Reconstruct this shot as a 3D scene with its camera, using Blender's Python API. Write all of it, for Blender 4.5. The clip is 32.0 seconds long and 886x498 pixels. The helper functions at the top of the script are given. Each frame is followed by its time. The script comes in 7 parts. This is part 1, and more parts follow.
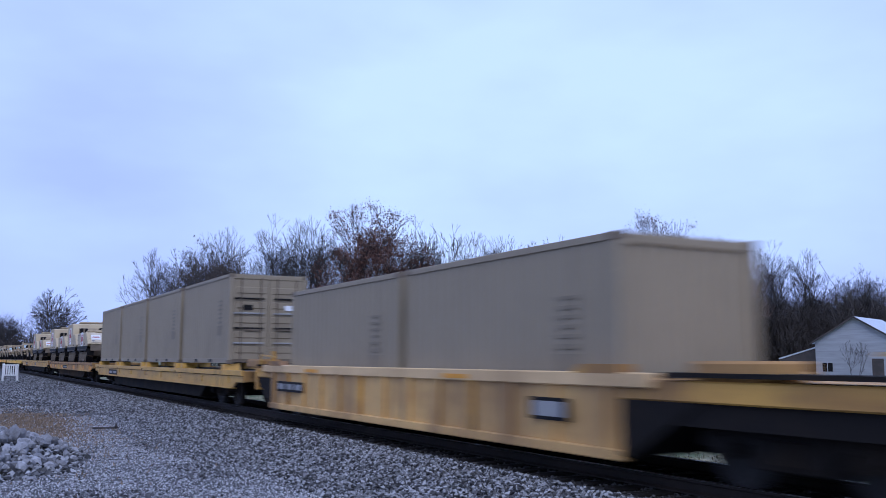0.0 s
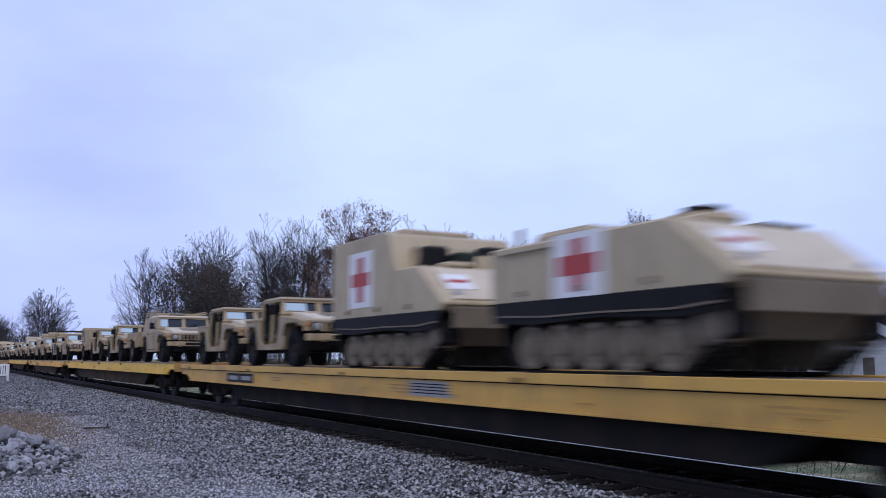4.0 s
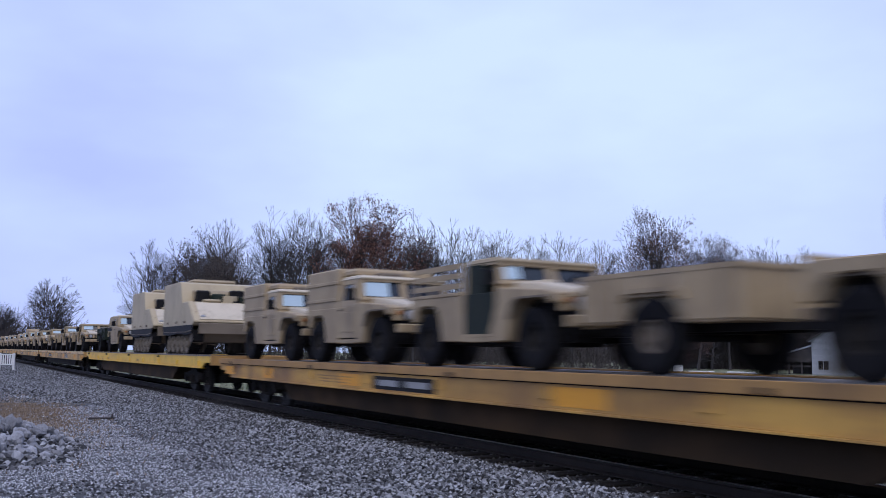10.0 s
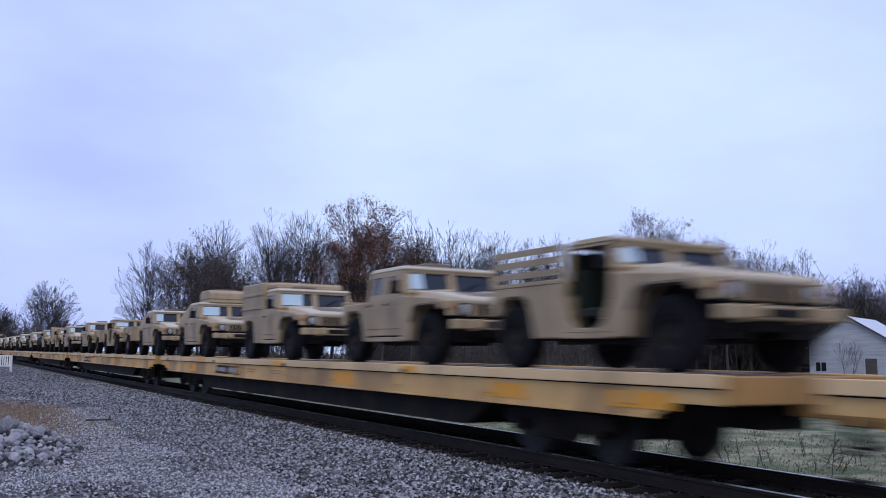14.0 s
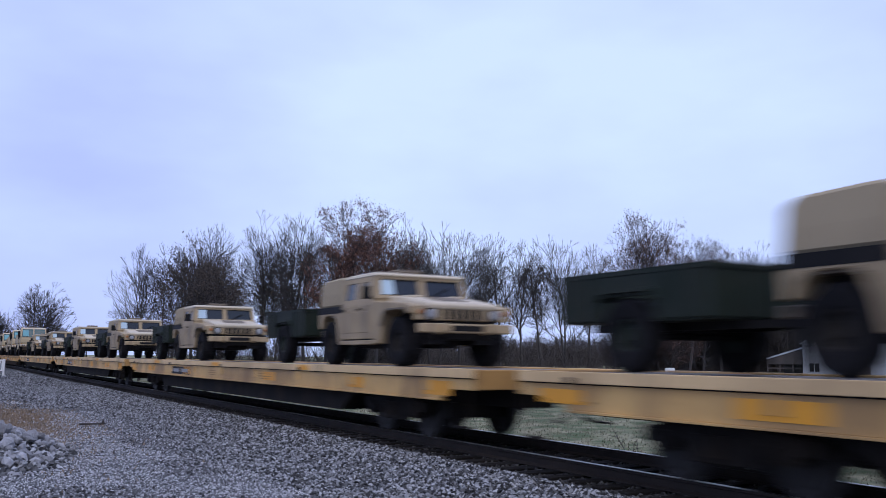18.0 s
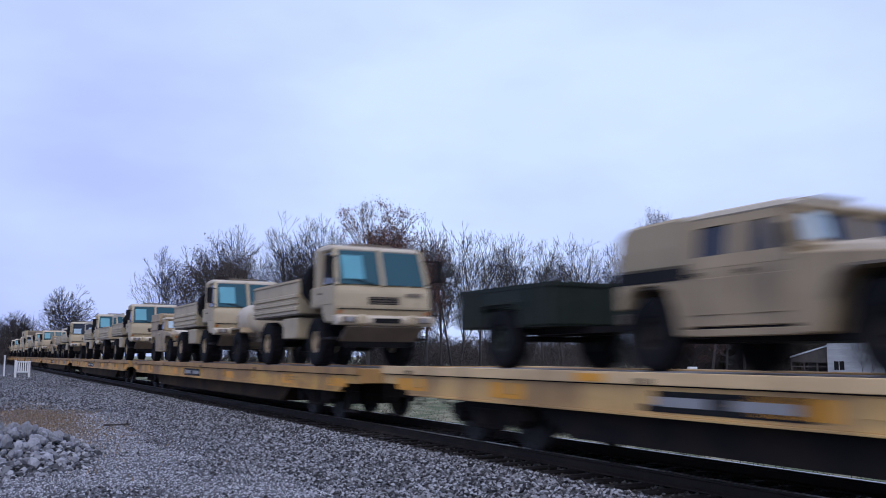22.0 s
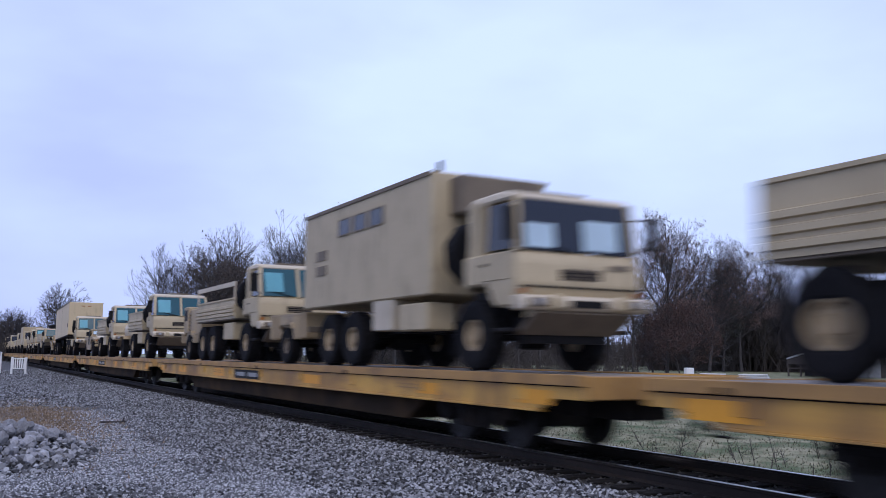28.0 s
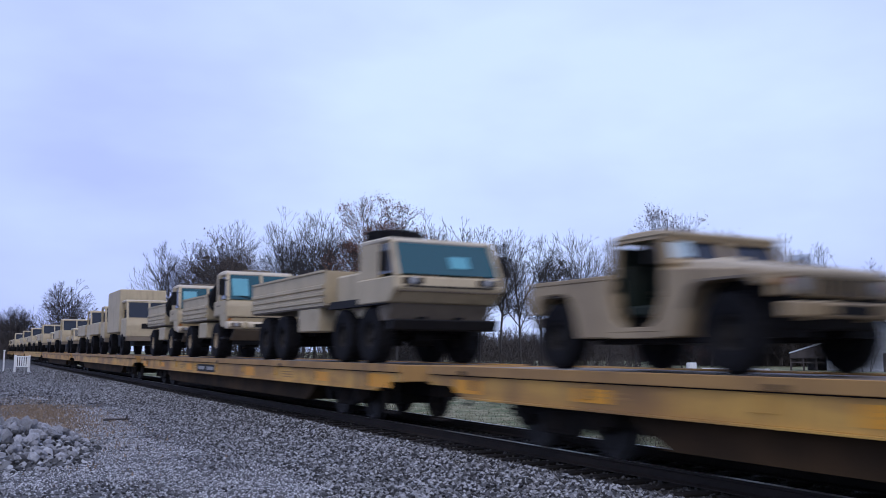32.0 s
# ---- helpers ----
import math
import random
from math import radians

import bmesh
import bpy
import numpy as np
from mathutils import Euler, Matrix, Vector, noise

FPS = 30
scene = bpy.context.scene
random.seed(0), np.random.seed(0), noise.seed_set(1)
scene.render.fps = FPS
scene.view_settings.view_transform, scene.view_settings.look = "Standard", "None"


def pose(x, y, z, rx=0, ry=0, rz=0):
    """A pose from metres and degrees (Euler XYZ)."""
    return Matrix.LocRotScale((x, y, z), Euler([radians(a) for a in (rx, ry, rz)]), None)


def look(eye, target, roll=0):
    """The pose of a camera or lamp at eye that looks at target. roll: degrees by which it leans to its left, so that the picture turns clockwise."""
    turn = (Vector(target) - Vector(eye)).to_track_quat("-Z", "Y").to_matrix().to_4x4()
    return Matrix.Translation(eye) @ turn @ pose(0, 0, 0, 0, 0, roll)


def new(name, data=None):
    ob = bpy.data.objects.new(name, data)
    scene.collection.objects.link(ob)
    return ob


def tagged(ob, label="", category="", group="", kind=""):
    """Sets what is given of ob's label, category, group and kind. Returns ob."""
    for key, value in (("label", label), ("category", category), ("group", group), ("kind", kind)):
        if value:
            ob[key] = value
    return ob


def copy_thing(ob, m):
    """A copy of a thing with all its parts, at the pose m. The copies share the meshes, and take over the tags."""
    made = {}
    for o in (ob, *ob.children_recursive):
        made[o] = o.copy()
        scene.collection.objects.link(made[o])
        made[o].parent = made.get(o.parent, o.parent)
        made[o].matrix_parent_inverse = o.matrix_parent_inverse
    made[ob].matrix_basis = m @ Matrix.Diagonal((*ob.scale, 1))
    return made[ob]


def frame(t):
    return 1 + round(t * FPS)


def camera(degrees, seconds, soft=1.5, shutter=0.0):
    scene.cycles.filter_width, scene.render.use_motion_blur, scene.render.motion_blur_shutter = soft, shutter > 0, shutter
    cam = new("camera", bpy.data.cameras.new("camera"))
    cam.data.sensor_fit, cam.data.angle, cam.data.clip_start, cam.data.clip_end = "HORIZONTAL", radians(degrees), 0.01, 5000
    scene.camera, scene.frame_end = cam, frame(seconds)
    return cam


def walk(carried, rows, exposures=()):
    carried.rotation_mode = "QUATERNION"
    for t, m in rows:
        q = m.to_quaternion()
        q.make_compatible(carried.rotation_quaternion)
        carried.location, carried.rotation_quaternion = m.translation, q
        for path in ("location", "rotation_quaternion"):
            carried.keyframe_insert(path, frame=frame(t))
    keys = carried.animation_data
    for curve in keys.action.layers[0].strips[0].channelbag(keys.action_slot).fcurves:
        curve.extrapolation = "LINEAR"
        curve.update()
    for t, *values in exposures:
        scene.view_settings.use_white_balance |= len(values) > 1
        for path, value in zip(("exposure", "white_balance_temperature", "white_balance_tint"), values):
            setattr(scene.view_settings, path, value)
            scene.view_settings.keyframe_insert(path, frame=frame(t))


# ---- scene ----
# The eye stands by the line; the track runs along x, the train goes towards +x. Metres, z up.
EYE = Vector((0, 0, 1.75))
SPEED = 20.15
SECONDS = 32.0
cam = camera(51.93, SECONDS, soft=0.6, shutter=0.6)


def aim(yaw, pitch, roll):
    """A camera pose at the eye: yaw to the left of +y, pitch up, roll."""
    y, p = radians(yaw), radians(pitch)
    ahead = Vector((-math.sin(y) * math.cos(p), math.cos(y) * math.cos(p), math.sin(p)))
    return look(EYE, EYE + ahead, roll)


walk(cam, [(t, aim(a, b, c)) for t, a, b, c in (
    (0, 61.70, 6.92, 0.13), (0.5, 61.56, 7.03, 0.07), (1, 61.42, 7.19, 0.00), (1.5, 61.42, 7.11, -0.05),
    (2, 61.49, 7.02, 0.09), (2.5, 61.36, 6.93, 0.10), (3, 61.22, 6.88, 0.08), (3.5, 61.21, 6.88, 0.03),
    (5.5, 61.30, 6.87, 0.29), (6, 61.37, 6.75, 0.26), (6.5, 61.36, 6.59, 0.33), (7, 61.22, 6.49, 0.36),
    (7.5, 61.18, 6.41, 0.47), (8, 61.41, 6.34, 0.53), (8.5, 61.62, 6.29, 0.58), (9, 61.62, 6.39, 0.72),
    (9.5, 61.50, 6.50, 0.64), (10, 61.56, 6.55, 0.74), (10.5, 61.45, 6.51, 0.76), (11, 61.37, 6.51, 0.67),
    (11.5, 61.27, 6.62, 0.49), (12, 61.28, 6.73, 0.50), (12.5, 61.48, 6.69, 0.42), (13, 61.45, 6.72, 0.42),
    (13.5, 61.43, 6.73, 0.66), (14, 61.43, 6.64, 0.74), (14.5, 61.26, 6.57, 0.70), (16.5, 61.02, 6.80, 0.55),
    (17, 61.07, 6.75, 0.63), (17.5, 61.08, 6.74, 0.67), (18, 61.04, 6.79, 0.49), (18.5, 61.02, 6.84, 0.54),
    (19, 61.04, 6.63, 0.50), (19.5, 61.15, 6.45, 0.45), (20, 61.32, 6.34, 0.56), (20.5, 61.61, 6.27, 0.41),
    (21, 61.93, 6.48, 0.30), (21.5, 62.20, 6.75, 0.20), (22, 62.33, 6.77, 0.23), (22.5, 62.43, 6.71, 0.34),
    (23, 62.64, 6.74, 0.55), (23.5, 62.78, 6.60, 0.68), (24, 62.60, 6.63, 0.69), (24.5, 62.62, 6.84, 0.60),
    (25, 62.74, 6.80, 0.52), (25.5, 62.65, 6.81, 0.58), (27.5, 62.27, 6.60, 0.59), (28, 62.18, 6.73, 0.61),
    (28.5, 62.04, 6.92, 0.50), (29, 62.07, 7.16, 0.56), (29.5, 62.28, 7.14, 0.38), (30, 62.48, 6.83, 0.10),
    (30.5, 62.54, 6.71, 0.17), (31, 62.54, 6.84, 0.43), (31.5, 62.37, 6.71, 0.33), (32, 62.30, 6.48, 0.32),
)], exposures=[(0, 0.0, 5750, 10), (2.2, 0.0, 5850, 10), (3.0, 0.0, 6450, 10), (5.5, 0.0, 6500, 10), (26.0, 0.0, 6450, 10), (27.5, 0.08, 6550, 10), (28.2, 0.08, 6550, 10), (28.9, 0.0, 6450, 10), (32, 0.0, 6450, 10)])

# ---- sky and sun ----
world = bpy.data.worlds.new("overcast_sky")
world.use_nodes = True
scene.world = world


def sky_nodes():
    nt = world.node_tree
    n, l = nt.nodes, nt.links
    n.clear()
    out = n.new("ShaderNodeOutputWorld")
    bg = n.new("ShaderNodeBackground")
    sky = n.new("ShaderNodeTexSky")
    sky.sky_type, sky.sun_disc = "NISHITA", False
    sky.sun_elevation, sky.sun_rotation = radians(48), radians(105)
    sky.air_density, sky.dust_density = 1.0, 2.0
    co = n.new("ShaderNodeTexCoord")
    mp = n.new("ShaderNodeMapping")
    mp.inputs["Scale"].default_value = (1.0, 1.0, 2.6)
    l.new(co.outputs["Generated"], mp.inputs["Vector"])
    big = n.new("ShaderNodeTexNoise")
    big.inputs["Scale"].default_value, big.inputs["Detail"].default_value = 1.7, 5
    big.inputs["Roughness"].default_value = 0.48
    l.new(mp.outputs["Vector"], big.inputs["Vector"])
    ramp = n.new("ShaderNodeValToRGB")
    e = ramp.color_ramp.elements
    e[0].position, e[0].color = 0.36, (0.490, 0.590, 1.106, 1)
    e[1].position, e[1].color = 0.64, (0.692, 0.852, 1.268, 1)
    # brightest above the train: the lens's vignetting is put into the sky colour
    norm = n.new("ShaderNodeVectorMath")
    norm.operation = "NORMALIZE"
    l.new(co.outputs["Generated"], norm.inputs[0])
    dot = n.new("ShaderNodeVectorMath")
    dot.operation = "DOT_PRODUCT"
    dot.inputs[1].default_value = (-0.803, 0.4885, 0.340)
    l.new(norm.outputs["Vector"], dot.inputs[0])
    thin = n.new("ShaderNodeMapRange")
    thin.inputs["From Min"].default_value, thin.inputs["From Max"].default_value = 0.905, 1.0
    thin.inputs["To Min"].default_value, thin.inputs["To Max"].default_value = -0.01, 0.13
    l.new(dot.outputs["Value"], thin.inputs["Value"])
    soft = n.new("ShaderNodeMath")
    soft.operation = "MULTIPLY_ADD"
    soft.inputs[1].default_value = 0.92
    l.new(big.outputs["Fac"], soft.inputs[0])
    l.new(thin.outputs["Result"], soft.inputs[2])
    l.new(soft.outputs["Value"], ramp.inputs["Fac"])
    dim = n.new("ShaderNodeMix")
    dim.data_type = "RGBA"
    dim.inputs["Factor"].default_value = 0.93
    gain = n.new("ShaderNodeVectorMath")
    gain.operation = "SCALE"
    gain.inputs["Scale"].default_value = 0.12
    l.new(sky.outputs["Color"], gain.inputs[0])
    l.new(gain.outputs["Vector"], dim.inputs["A"])
    l.new(ramp.outputs["Color"], dim.inputs["B"])
    l.new(dim.outputs["Result"], bg.inputs["Color"])
    bg.inputs["Strength"].default_value = 1.0
    l.new(bg.outputs["Background"], out.inputs["Surface"])


sky_nodes()
sun = new("sun", bpy.data.lights.new("sun", "SUN"))
sun.data.energy, sun.data.angle, sun.data.color = 1.15, radians(50), (1.0, 0.91, 0.81)
sun.matrix_world = look((0, 0, 60), (-46, 22, 0))

# ---- materials ----
def mix_color(nt, fac, a, b):
    m = nt.nodes.new("ShaderNodeMix")
    m.data_type = "RGBA"
    if hasattr(fac, "links"):
        nt.links.new(fac, m.inputs["Factor"])
    else:
        m.inputs["Factor"].default_value = fac
    for key, v in (("A", a), ("B", b)):
        if hasattr(v, "links"):
            nt.links.new(v, m.inputs[key])
        else:
            m.inputs[key].default_value = (*v, 1)
    return m.outputs["Result"]


def noise_ramp(nt, scale, lo, hi, detail=4, stretch=(1, 1, 1), rough=0.55):
    co = nt.nodes.new("ShaderNodeTexCoord")
    mp = nt.nodes.new("ShaderNodeMapping")
    mp.inputs["Scale"].default_value = stretch
    nz = nt.nodes.new("ShaderNodeTexNoise")
    nz.inputs["Scale"].default_value, nz.inputs["Detail"].default_value = scale, detail
    nz.inputs["Roughness"].default_value = rough
    rg = nt.nodes.new("ShaderNodeMapRange")
    rg.inputs["From Min"].default_value, rg.inputs["From Max"].default_value = lo, hi
    nt.links.new(co.outputs["Object"], mp.inputs["Vector"])
    nt.links.new(mp.outputs["Vector"], nz.inputs["Vector"])
    nt.links.new(nz.outputs["Fac"], rg.inputs["Value"])
    return rg.outputs["Result"], nz.outputs["Fac"]


def surface(name, base, worn, rough=0.6, metal=0.0, scale=1.5, fine=25.0, amount=0.5, bump=0.15, per_object=0.0,
            stretch=(1, 1, 1), lo=0.45, hi=0.7, spec=0.5, streak=0.0, stain=(0.06, 0.04, 0.028), rust=0.0):
    """A painted, dirty or natural surface: base with patches of worn, fine grain and a fine relief."""
    m = bpy.data.materials.new(name)
    m.use_nodes = True
    nt = m.node_tree
    bsdf = nt.nodes["Principled BSDF"]
    broad, _ = noise_ramp(nt, scale, lo, hi, 5, stretch)
    grain, raw = noise_ramp(nt, fine, 0.3, 0.7, 3)
    scaled = nt.nodes.new("ShaderNodeMath")
    scaled.operation = "MULTIPLY"
    scaled.inputs[1].default_value = amount
    nt.links.new(broad, scaled.inputs[0])
    c = mix_color(nt, scaled.outputs[0], base, worn)
    dark = tuple(v * 0.78 for v in base)
    half = nt.nodes.new("ShaderNodeMath")
    half.operation = "MULTIPLY"
    half.inputs[1].default_value = 0.35
    nt.links.new(grain, half.inputs[0])
    c = mix_color(nt, half.outputs[0], c, dark)
    if streak:
        run, _ = noise_ramp(nt, 2.2, 0.5, 0.72, 4, (2.4, 2.4, 0.35), 0.65)
        blot, _ = noise_ramp(nt, 0.8, 0.42, 0.62, 5)
        both = nt.nodes.new("ShaderNodeMath")
        both.operation = "MULTIPLY"
        nt.links.new(run, both.inputs[0])
        nt.links.new(blot, both.inputs[1])
        less = nt.nodes.new("ShaderNodeMath")
        less.operation = "MULTIPLY"
        less.inputs[1].default_value = streak
        nt.links.new(both.outputs[0], less.inputs[0])
        c = mix_color(nt, less.outputs[0], c, stain)
    if rust:
        # broad brown blotches that run down from the deck edge
        patch, _ = noise_ramp(nt, 0.55, 0.50, 0.66, 5, (1.0, 1.0, 0.45), 0.6)
        share = nt.nodes.new("ShaderNodeMath")
        share.operation = "MULTIPLY"
        share.inputs[1].default_value = rust
        nt.links.new(patch, share.inputs[0])
        c = mix_color(nt, share.outputs[0], c, (0.13, 0.066, 0.032))
    if per_object:
        info = nt.nodes.new("ShaderNodeObjectInfo")
        hsv = nt.nodes.new("ShaderNodeHueSaturation")
        rg = nt.nodes.new("ShaderNodeMapRange")
        rg.inputs["To Min"].default_value, rg.inputs["To Max"].default_value = 1 - per_object, 1 + per_object
        nt.links.new(info.outputs["Random"], rg.inputs["Value"])
        nt.links.new(rg.outputs["Result"], hsv.inputs["Value"])
        nt.links.new(c, hsv.inputs["Color"])
        c = hsv.outputs["Color"]
    nt.links.new(c, bsdf.inputs["Base Color"])
    bsdf.inputs["Roughness"].default_value = rough
    bsdf.inputs["Metallic"].default_value = metal
    bsdf.inputs["Specular IOR Level"].default_value = spec
    if bump:
        b = nt.nodes.new("ShaderNodeBump")
        b.inputs["Strength"].default_value, b.inputs["Distance"].default_value = bump, 0.02
        nt.links.new(raw, b.inputs["Height"])
        nt.links.new(b.outputs["Normal"], bsdf.inputs["Normal"])
    return m


def glass(name, tint, rough=0.05):
    m = bpy.data.materials.new(name)
    m.use_nodes = True
    b = m.node_tree.nodes["Principled BSDF"]
    b.inputs["Base Color"].default_value = (*tint, 1)
    b.inputs["Roughness"].default_value = rough
    b.inputs["IOR"].default_value = 1.5
    b.inputs["Transmission Weight"].default_value = 0.12
    return m


TAN = surface("desert_tan_paint", (0.38, 0.287, 0.165), (0.235, 0.172, 0.098), 0.62, per_object=0.06, amount=0.65, streak=0.75)
# pale tan; on hoods, roofs and front plates it paints in the light from above
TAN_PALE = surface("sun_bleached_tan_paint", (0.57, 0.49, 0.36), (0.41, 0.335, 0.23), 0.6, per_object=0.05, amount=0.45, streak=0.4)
TRUCK_TAN = surface("heavy_truck_tan_paint", (0.475, 0.385, 0.24), (0.33, 0.262, 0.158), 0.6, per_object=0.05, amount=0.5, streak=0.5)
# a darker tan for lower hulls, lower faces, trims and fittings
TAN_DARK = surface("dark_tan_steel", (0.17, 0.135, 0.095), (0.09, 0.07, 0.05), 0.75, amount=0.7)
VAN_TAN = surface("pale_van_body_paint", (0.62, 0.49, 0.295), (0.52, 0.405, 0.24), 0.55, scale=0.6, amount=0.5, streak=0.25)
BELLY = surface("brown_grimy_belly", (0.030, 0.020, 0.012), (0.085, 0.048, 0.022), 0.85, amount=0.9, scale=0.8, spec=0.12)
BOX_TAN = surface("container_tan_paint", (0.30, 0.248, 0.165), (0.235, 0.195, 0.13), 0.6, per_object=0.04, scale=0.6, amount=0.6, streak=0.25)
STENCIL = surface("faded_stencil_paint", (0.225, 0.185, 0.125), (0.20, 0.165, 0.115), 0.7, bump=0)
ROAD_WHEEL = surface("dusty_road_wheel", (0.20, 0.162, 0.115), (0.085, 0.07, 0.052), 0.8, amount=0.8)
OLIVE = surface("dark_green_paint", (0.018, 0.026, 0.020), (0.035, 0.035, 0.027), 0.6, amount=0.6, spec=0.12)
RUBBER = surface("tyre_rubber", (0.0085, 0.0085, 0.010), (0.019, 0.017, 0.016), 0.85, amount=0.5, fine=40, spec=0.12)
# black parts, and painted shade in wheel wells and under bodies
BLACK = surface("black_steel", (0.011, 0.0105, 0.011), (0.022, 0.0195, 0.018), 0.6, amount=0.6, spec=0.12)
GLASS = glass("vehicle_glass", (0.012, 0.018, 0.026))
TEAL_GLASS = glass("teal_tinted_glass", (0.012, 0.075, 0.095))
LAMP = surface("headlamp_glass", (0.32, 0.33, 0.34), (0.2, 0.2, 0.2), 0.15, amount=0.3, bump=0)
AMBER = surface("amber_lens", (0.35, 0.13, 0.03), (0.25, 0.09, 0.02), 0.3, bump=0)
WHITE = surface("white_paint", (0.75, 0.75, 0.74), (0.6, 0.58, 0.55), 0.55, amount=0.4)
PAPER = surface("white_paper_sheet", (0.8, 0.82, 0.84), (0.74, 0.76, 0.78), 0.8, bump=0)
ICE = surface("pale_blue_sheet", (0.46, 0.60, 0.68), (0.36, 0.46, 0.52), 0.5, amount=0.6, bump=0)
CYAN = surface("pale_cyan_sheet", (0.11, 0.36, 0.42), (0.07, 0.24, 0.30), 0.35, bump=0)
RED = surface("red_cross_paint", (0.42, 0.05, 0.045), (0.35, 0.07, 0.06), 0.6, bump=0)
CANVAS = surface("tan_canvas", (0.37, 0.298, 0.19), (0.265, 0.21, 0.135), 0.9, amount=0.6, fine=60, streak=0.4)
YELLOW = surface("bright_yellow_wagon_paint", (0.84, 0.50, 0.035), (0.55, 0.29, 0.035), 0.5, amount=0.55, scale=0.9, stretch=(0.5, 1, 2), streak=0.7)
GOLD = surface("golden_wagon_paint", (0.62, 0.36, 0.07), (0.34, 0.19, 0.06), 0.55, amount=0.6, scale=0.9, stretch=(0.5, 1, 2), streak=0.8)
AMBER_PAINT = surface("amber_wagon_paint", (0.88, 0.45, 0.03), (0.62, 0.29, 0.03), 0.5, amount=0.45, scale=0.9, stretch=(0.5, 1, 2), streak=0.6, rust=0.25)
BEIGE = surface("faded_buff_wagon_paint", (0.68, 0.42, 0.145), (0.45, 0.25, 0.08), 0.6, amount=0.6, scale=0.9, stretch=(0.5, 1, 2), streak=0.8, rust=0.65)
BEIGE_EDGE = surface("bleached_buff_deck_edge", (0.76, 0.53, 0.26), (0.52, 0.33, 0.14), 0.6, amount=0.5, scale=0.7, stretch=(0.5, 1, 2), streak=0.5, rust=0.3)
RUSTY = surface("rusty_yellow_wagon_paint", (0.65, 0.36, 0.07), (0.32, 0.16, 0.048), 0.6, amount=0.85, scale=1.2, stretch=(0.5, 1, 2), lo=0.40, hi=0.64, streak=0.9, rust=0.6)
# grimy black underframe, darkened further to hold the shade below the deck
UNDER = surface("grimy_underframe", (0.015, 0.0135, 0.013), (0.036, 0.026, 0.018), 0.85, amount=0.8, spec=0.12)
DECKTOP = surface("worn_steel_deck", (0.20, 0.17, 0.14), (0.30, 0.20, 0.12), 0.75, amount=0.8)
LIME = surface("pale_lime_paint", (0.58, 0.53, 0.09), (0.45, 0.38, 0.08), 0.55, amount=0.5)
ORANGE = surface("orange_patch_paint", (0.75, 0.33, 0.02), (0.6, 0.28, 0.04), 0.55, amount=0.4)
RAIL = surface("rusty_rail_side", (0.022, 0.018, 0.016), (0.04, 0.03, 0.024), 0.7, amount=0.7, spec=0.12)
RAILTOP = surface("polished_rail_head", (0.55, 0.55, 0.57), (0.4, 0.4, 0.42), 0.28, 1.0, bump=0.03)
WHEEL = surface("wheel_steel", (0.018, 0.016, 0.015), (0.032, 0.025, 0.020), 0.7, 0.1, amount=0.6)
TIE = surface("creosoted_timber", (0.014, 0.012, 0.011), (0.03, 0.026, 0.023), 0.85, amount=0.7, per_object=0.3, stretch=(6, 1, 6), spec=0.12)

SIDING_GREY = surface("worn_grey_white_paint", (0.32, 0.32, 0.31), (0.18, 0.175, 0.17), 0.6, amount=0.7)
BROWN = surface("dull_brown_rust", (0.40, 0.22, 0.065), (0.19, 0.105, 0.04), 0.65, amount=0.8, streak=0.6)
# rims blackened so that they sink into the painted wheel-well shade
DARK_RIM = surface("dusty_black_rim", (0.018, 0.016, 0.014), (0.04, 0.034, 0.027), 0.8, amount=0.7, spec=0.15)

# ---- mesh tools ----
def part(name, bm, material, parent=None, label="", smooth=False):
    """Links a bmesh as one mesh object under a thing or a part."""
    me = bpy.data.meshes.new(name)
    bm.to_mesh(me)
    bm.free()
    me.materials.append(material)
    if smooth:
        for p in me.polygons:
            p.use_smooth = True
    ob = new(name, me)
    ob.parent = parent
    if label:
        ob["label"] = label
    return ob


def thing(name, label, category, group=""):
    return tagged(new(name), label, category, group)


def box(bm, x0, x1, y0, y1, z0, z1, bevel=0.0):
    r = bmesh.ops.create_cube(bm, size=1.0)
    for v in r["verts"]:
        v.co = Vector(((x0 + x1) / 2 + v.co.x * (x1 - x0), (y0 + y1) / 2 + v.co.y * (y1 - y0), (z0 + z1) / 2 + v.co.z * (z1 - z0)))
    if bevel:
        es = list({e for v in r["verts"] for e in v.link_edges})
        bmesh.ops.bevel(bm, geom=es, offset=bevel, segments=1, affect="EDGES", profile=0.6)
    return bm


def cyl(bm, a, b, r, seg=12, r2=None):
    a, b = Vector(a), Vector(b)
    d = b - a
    m = Matrix.Translation((a + b) / 2) @ d.to_track_quat("Z", "Y").to_matrix().to_4x4()
    bmesh.ops.create_cone(bm, cap_ends=True, segments=seg, radius1=r, radius2=r if r2 is None else r2, depth=d.length, matrix=m)
    return bm


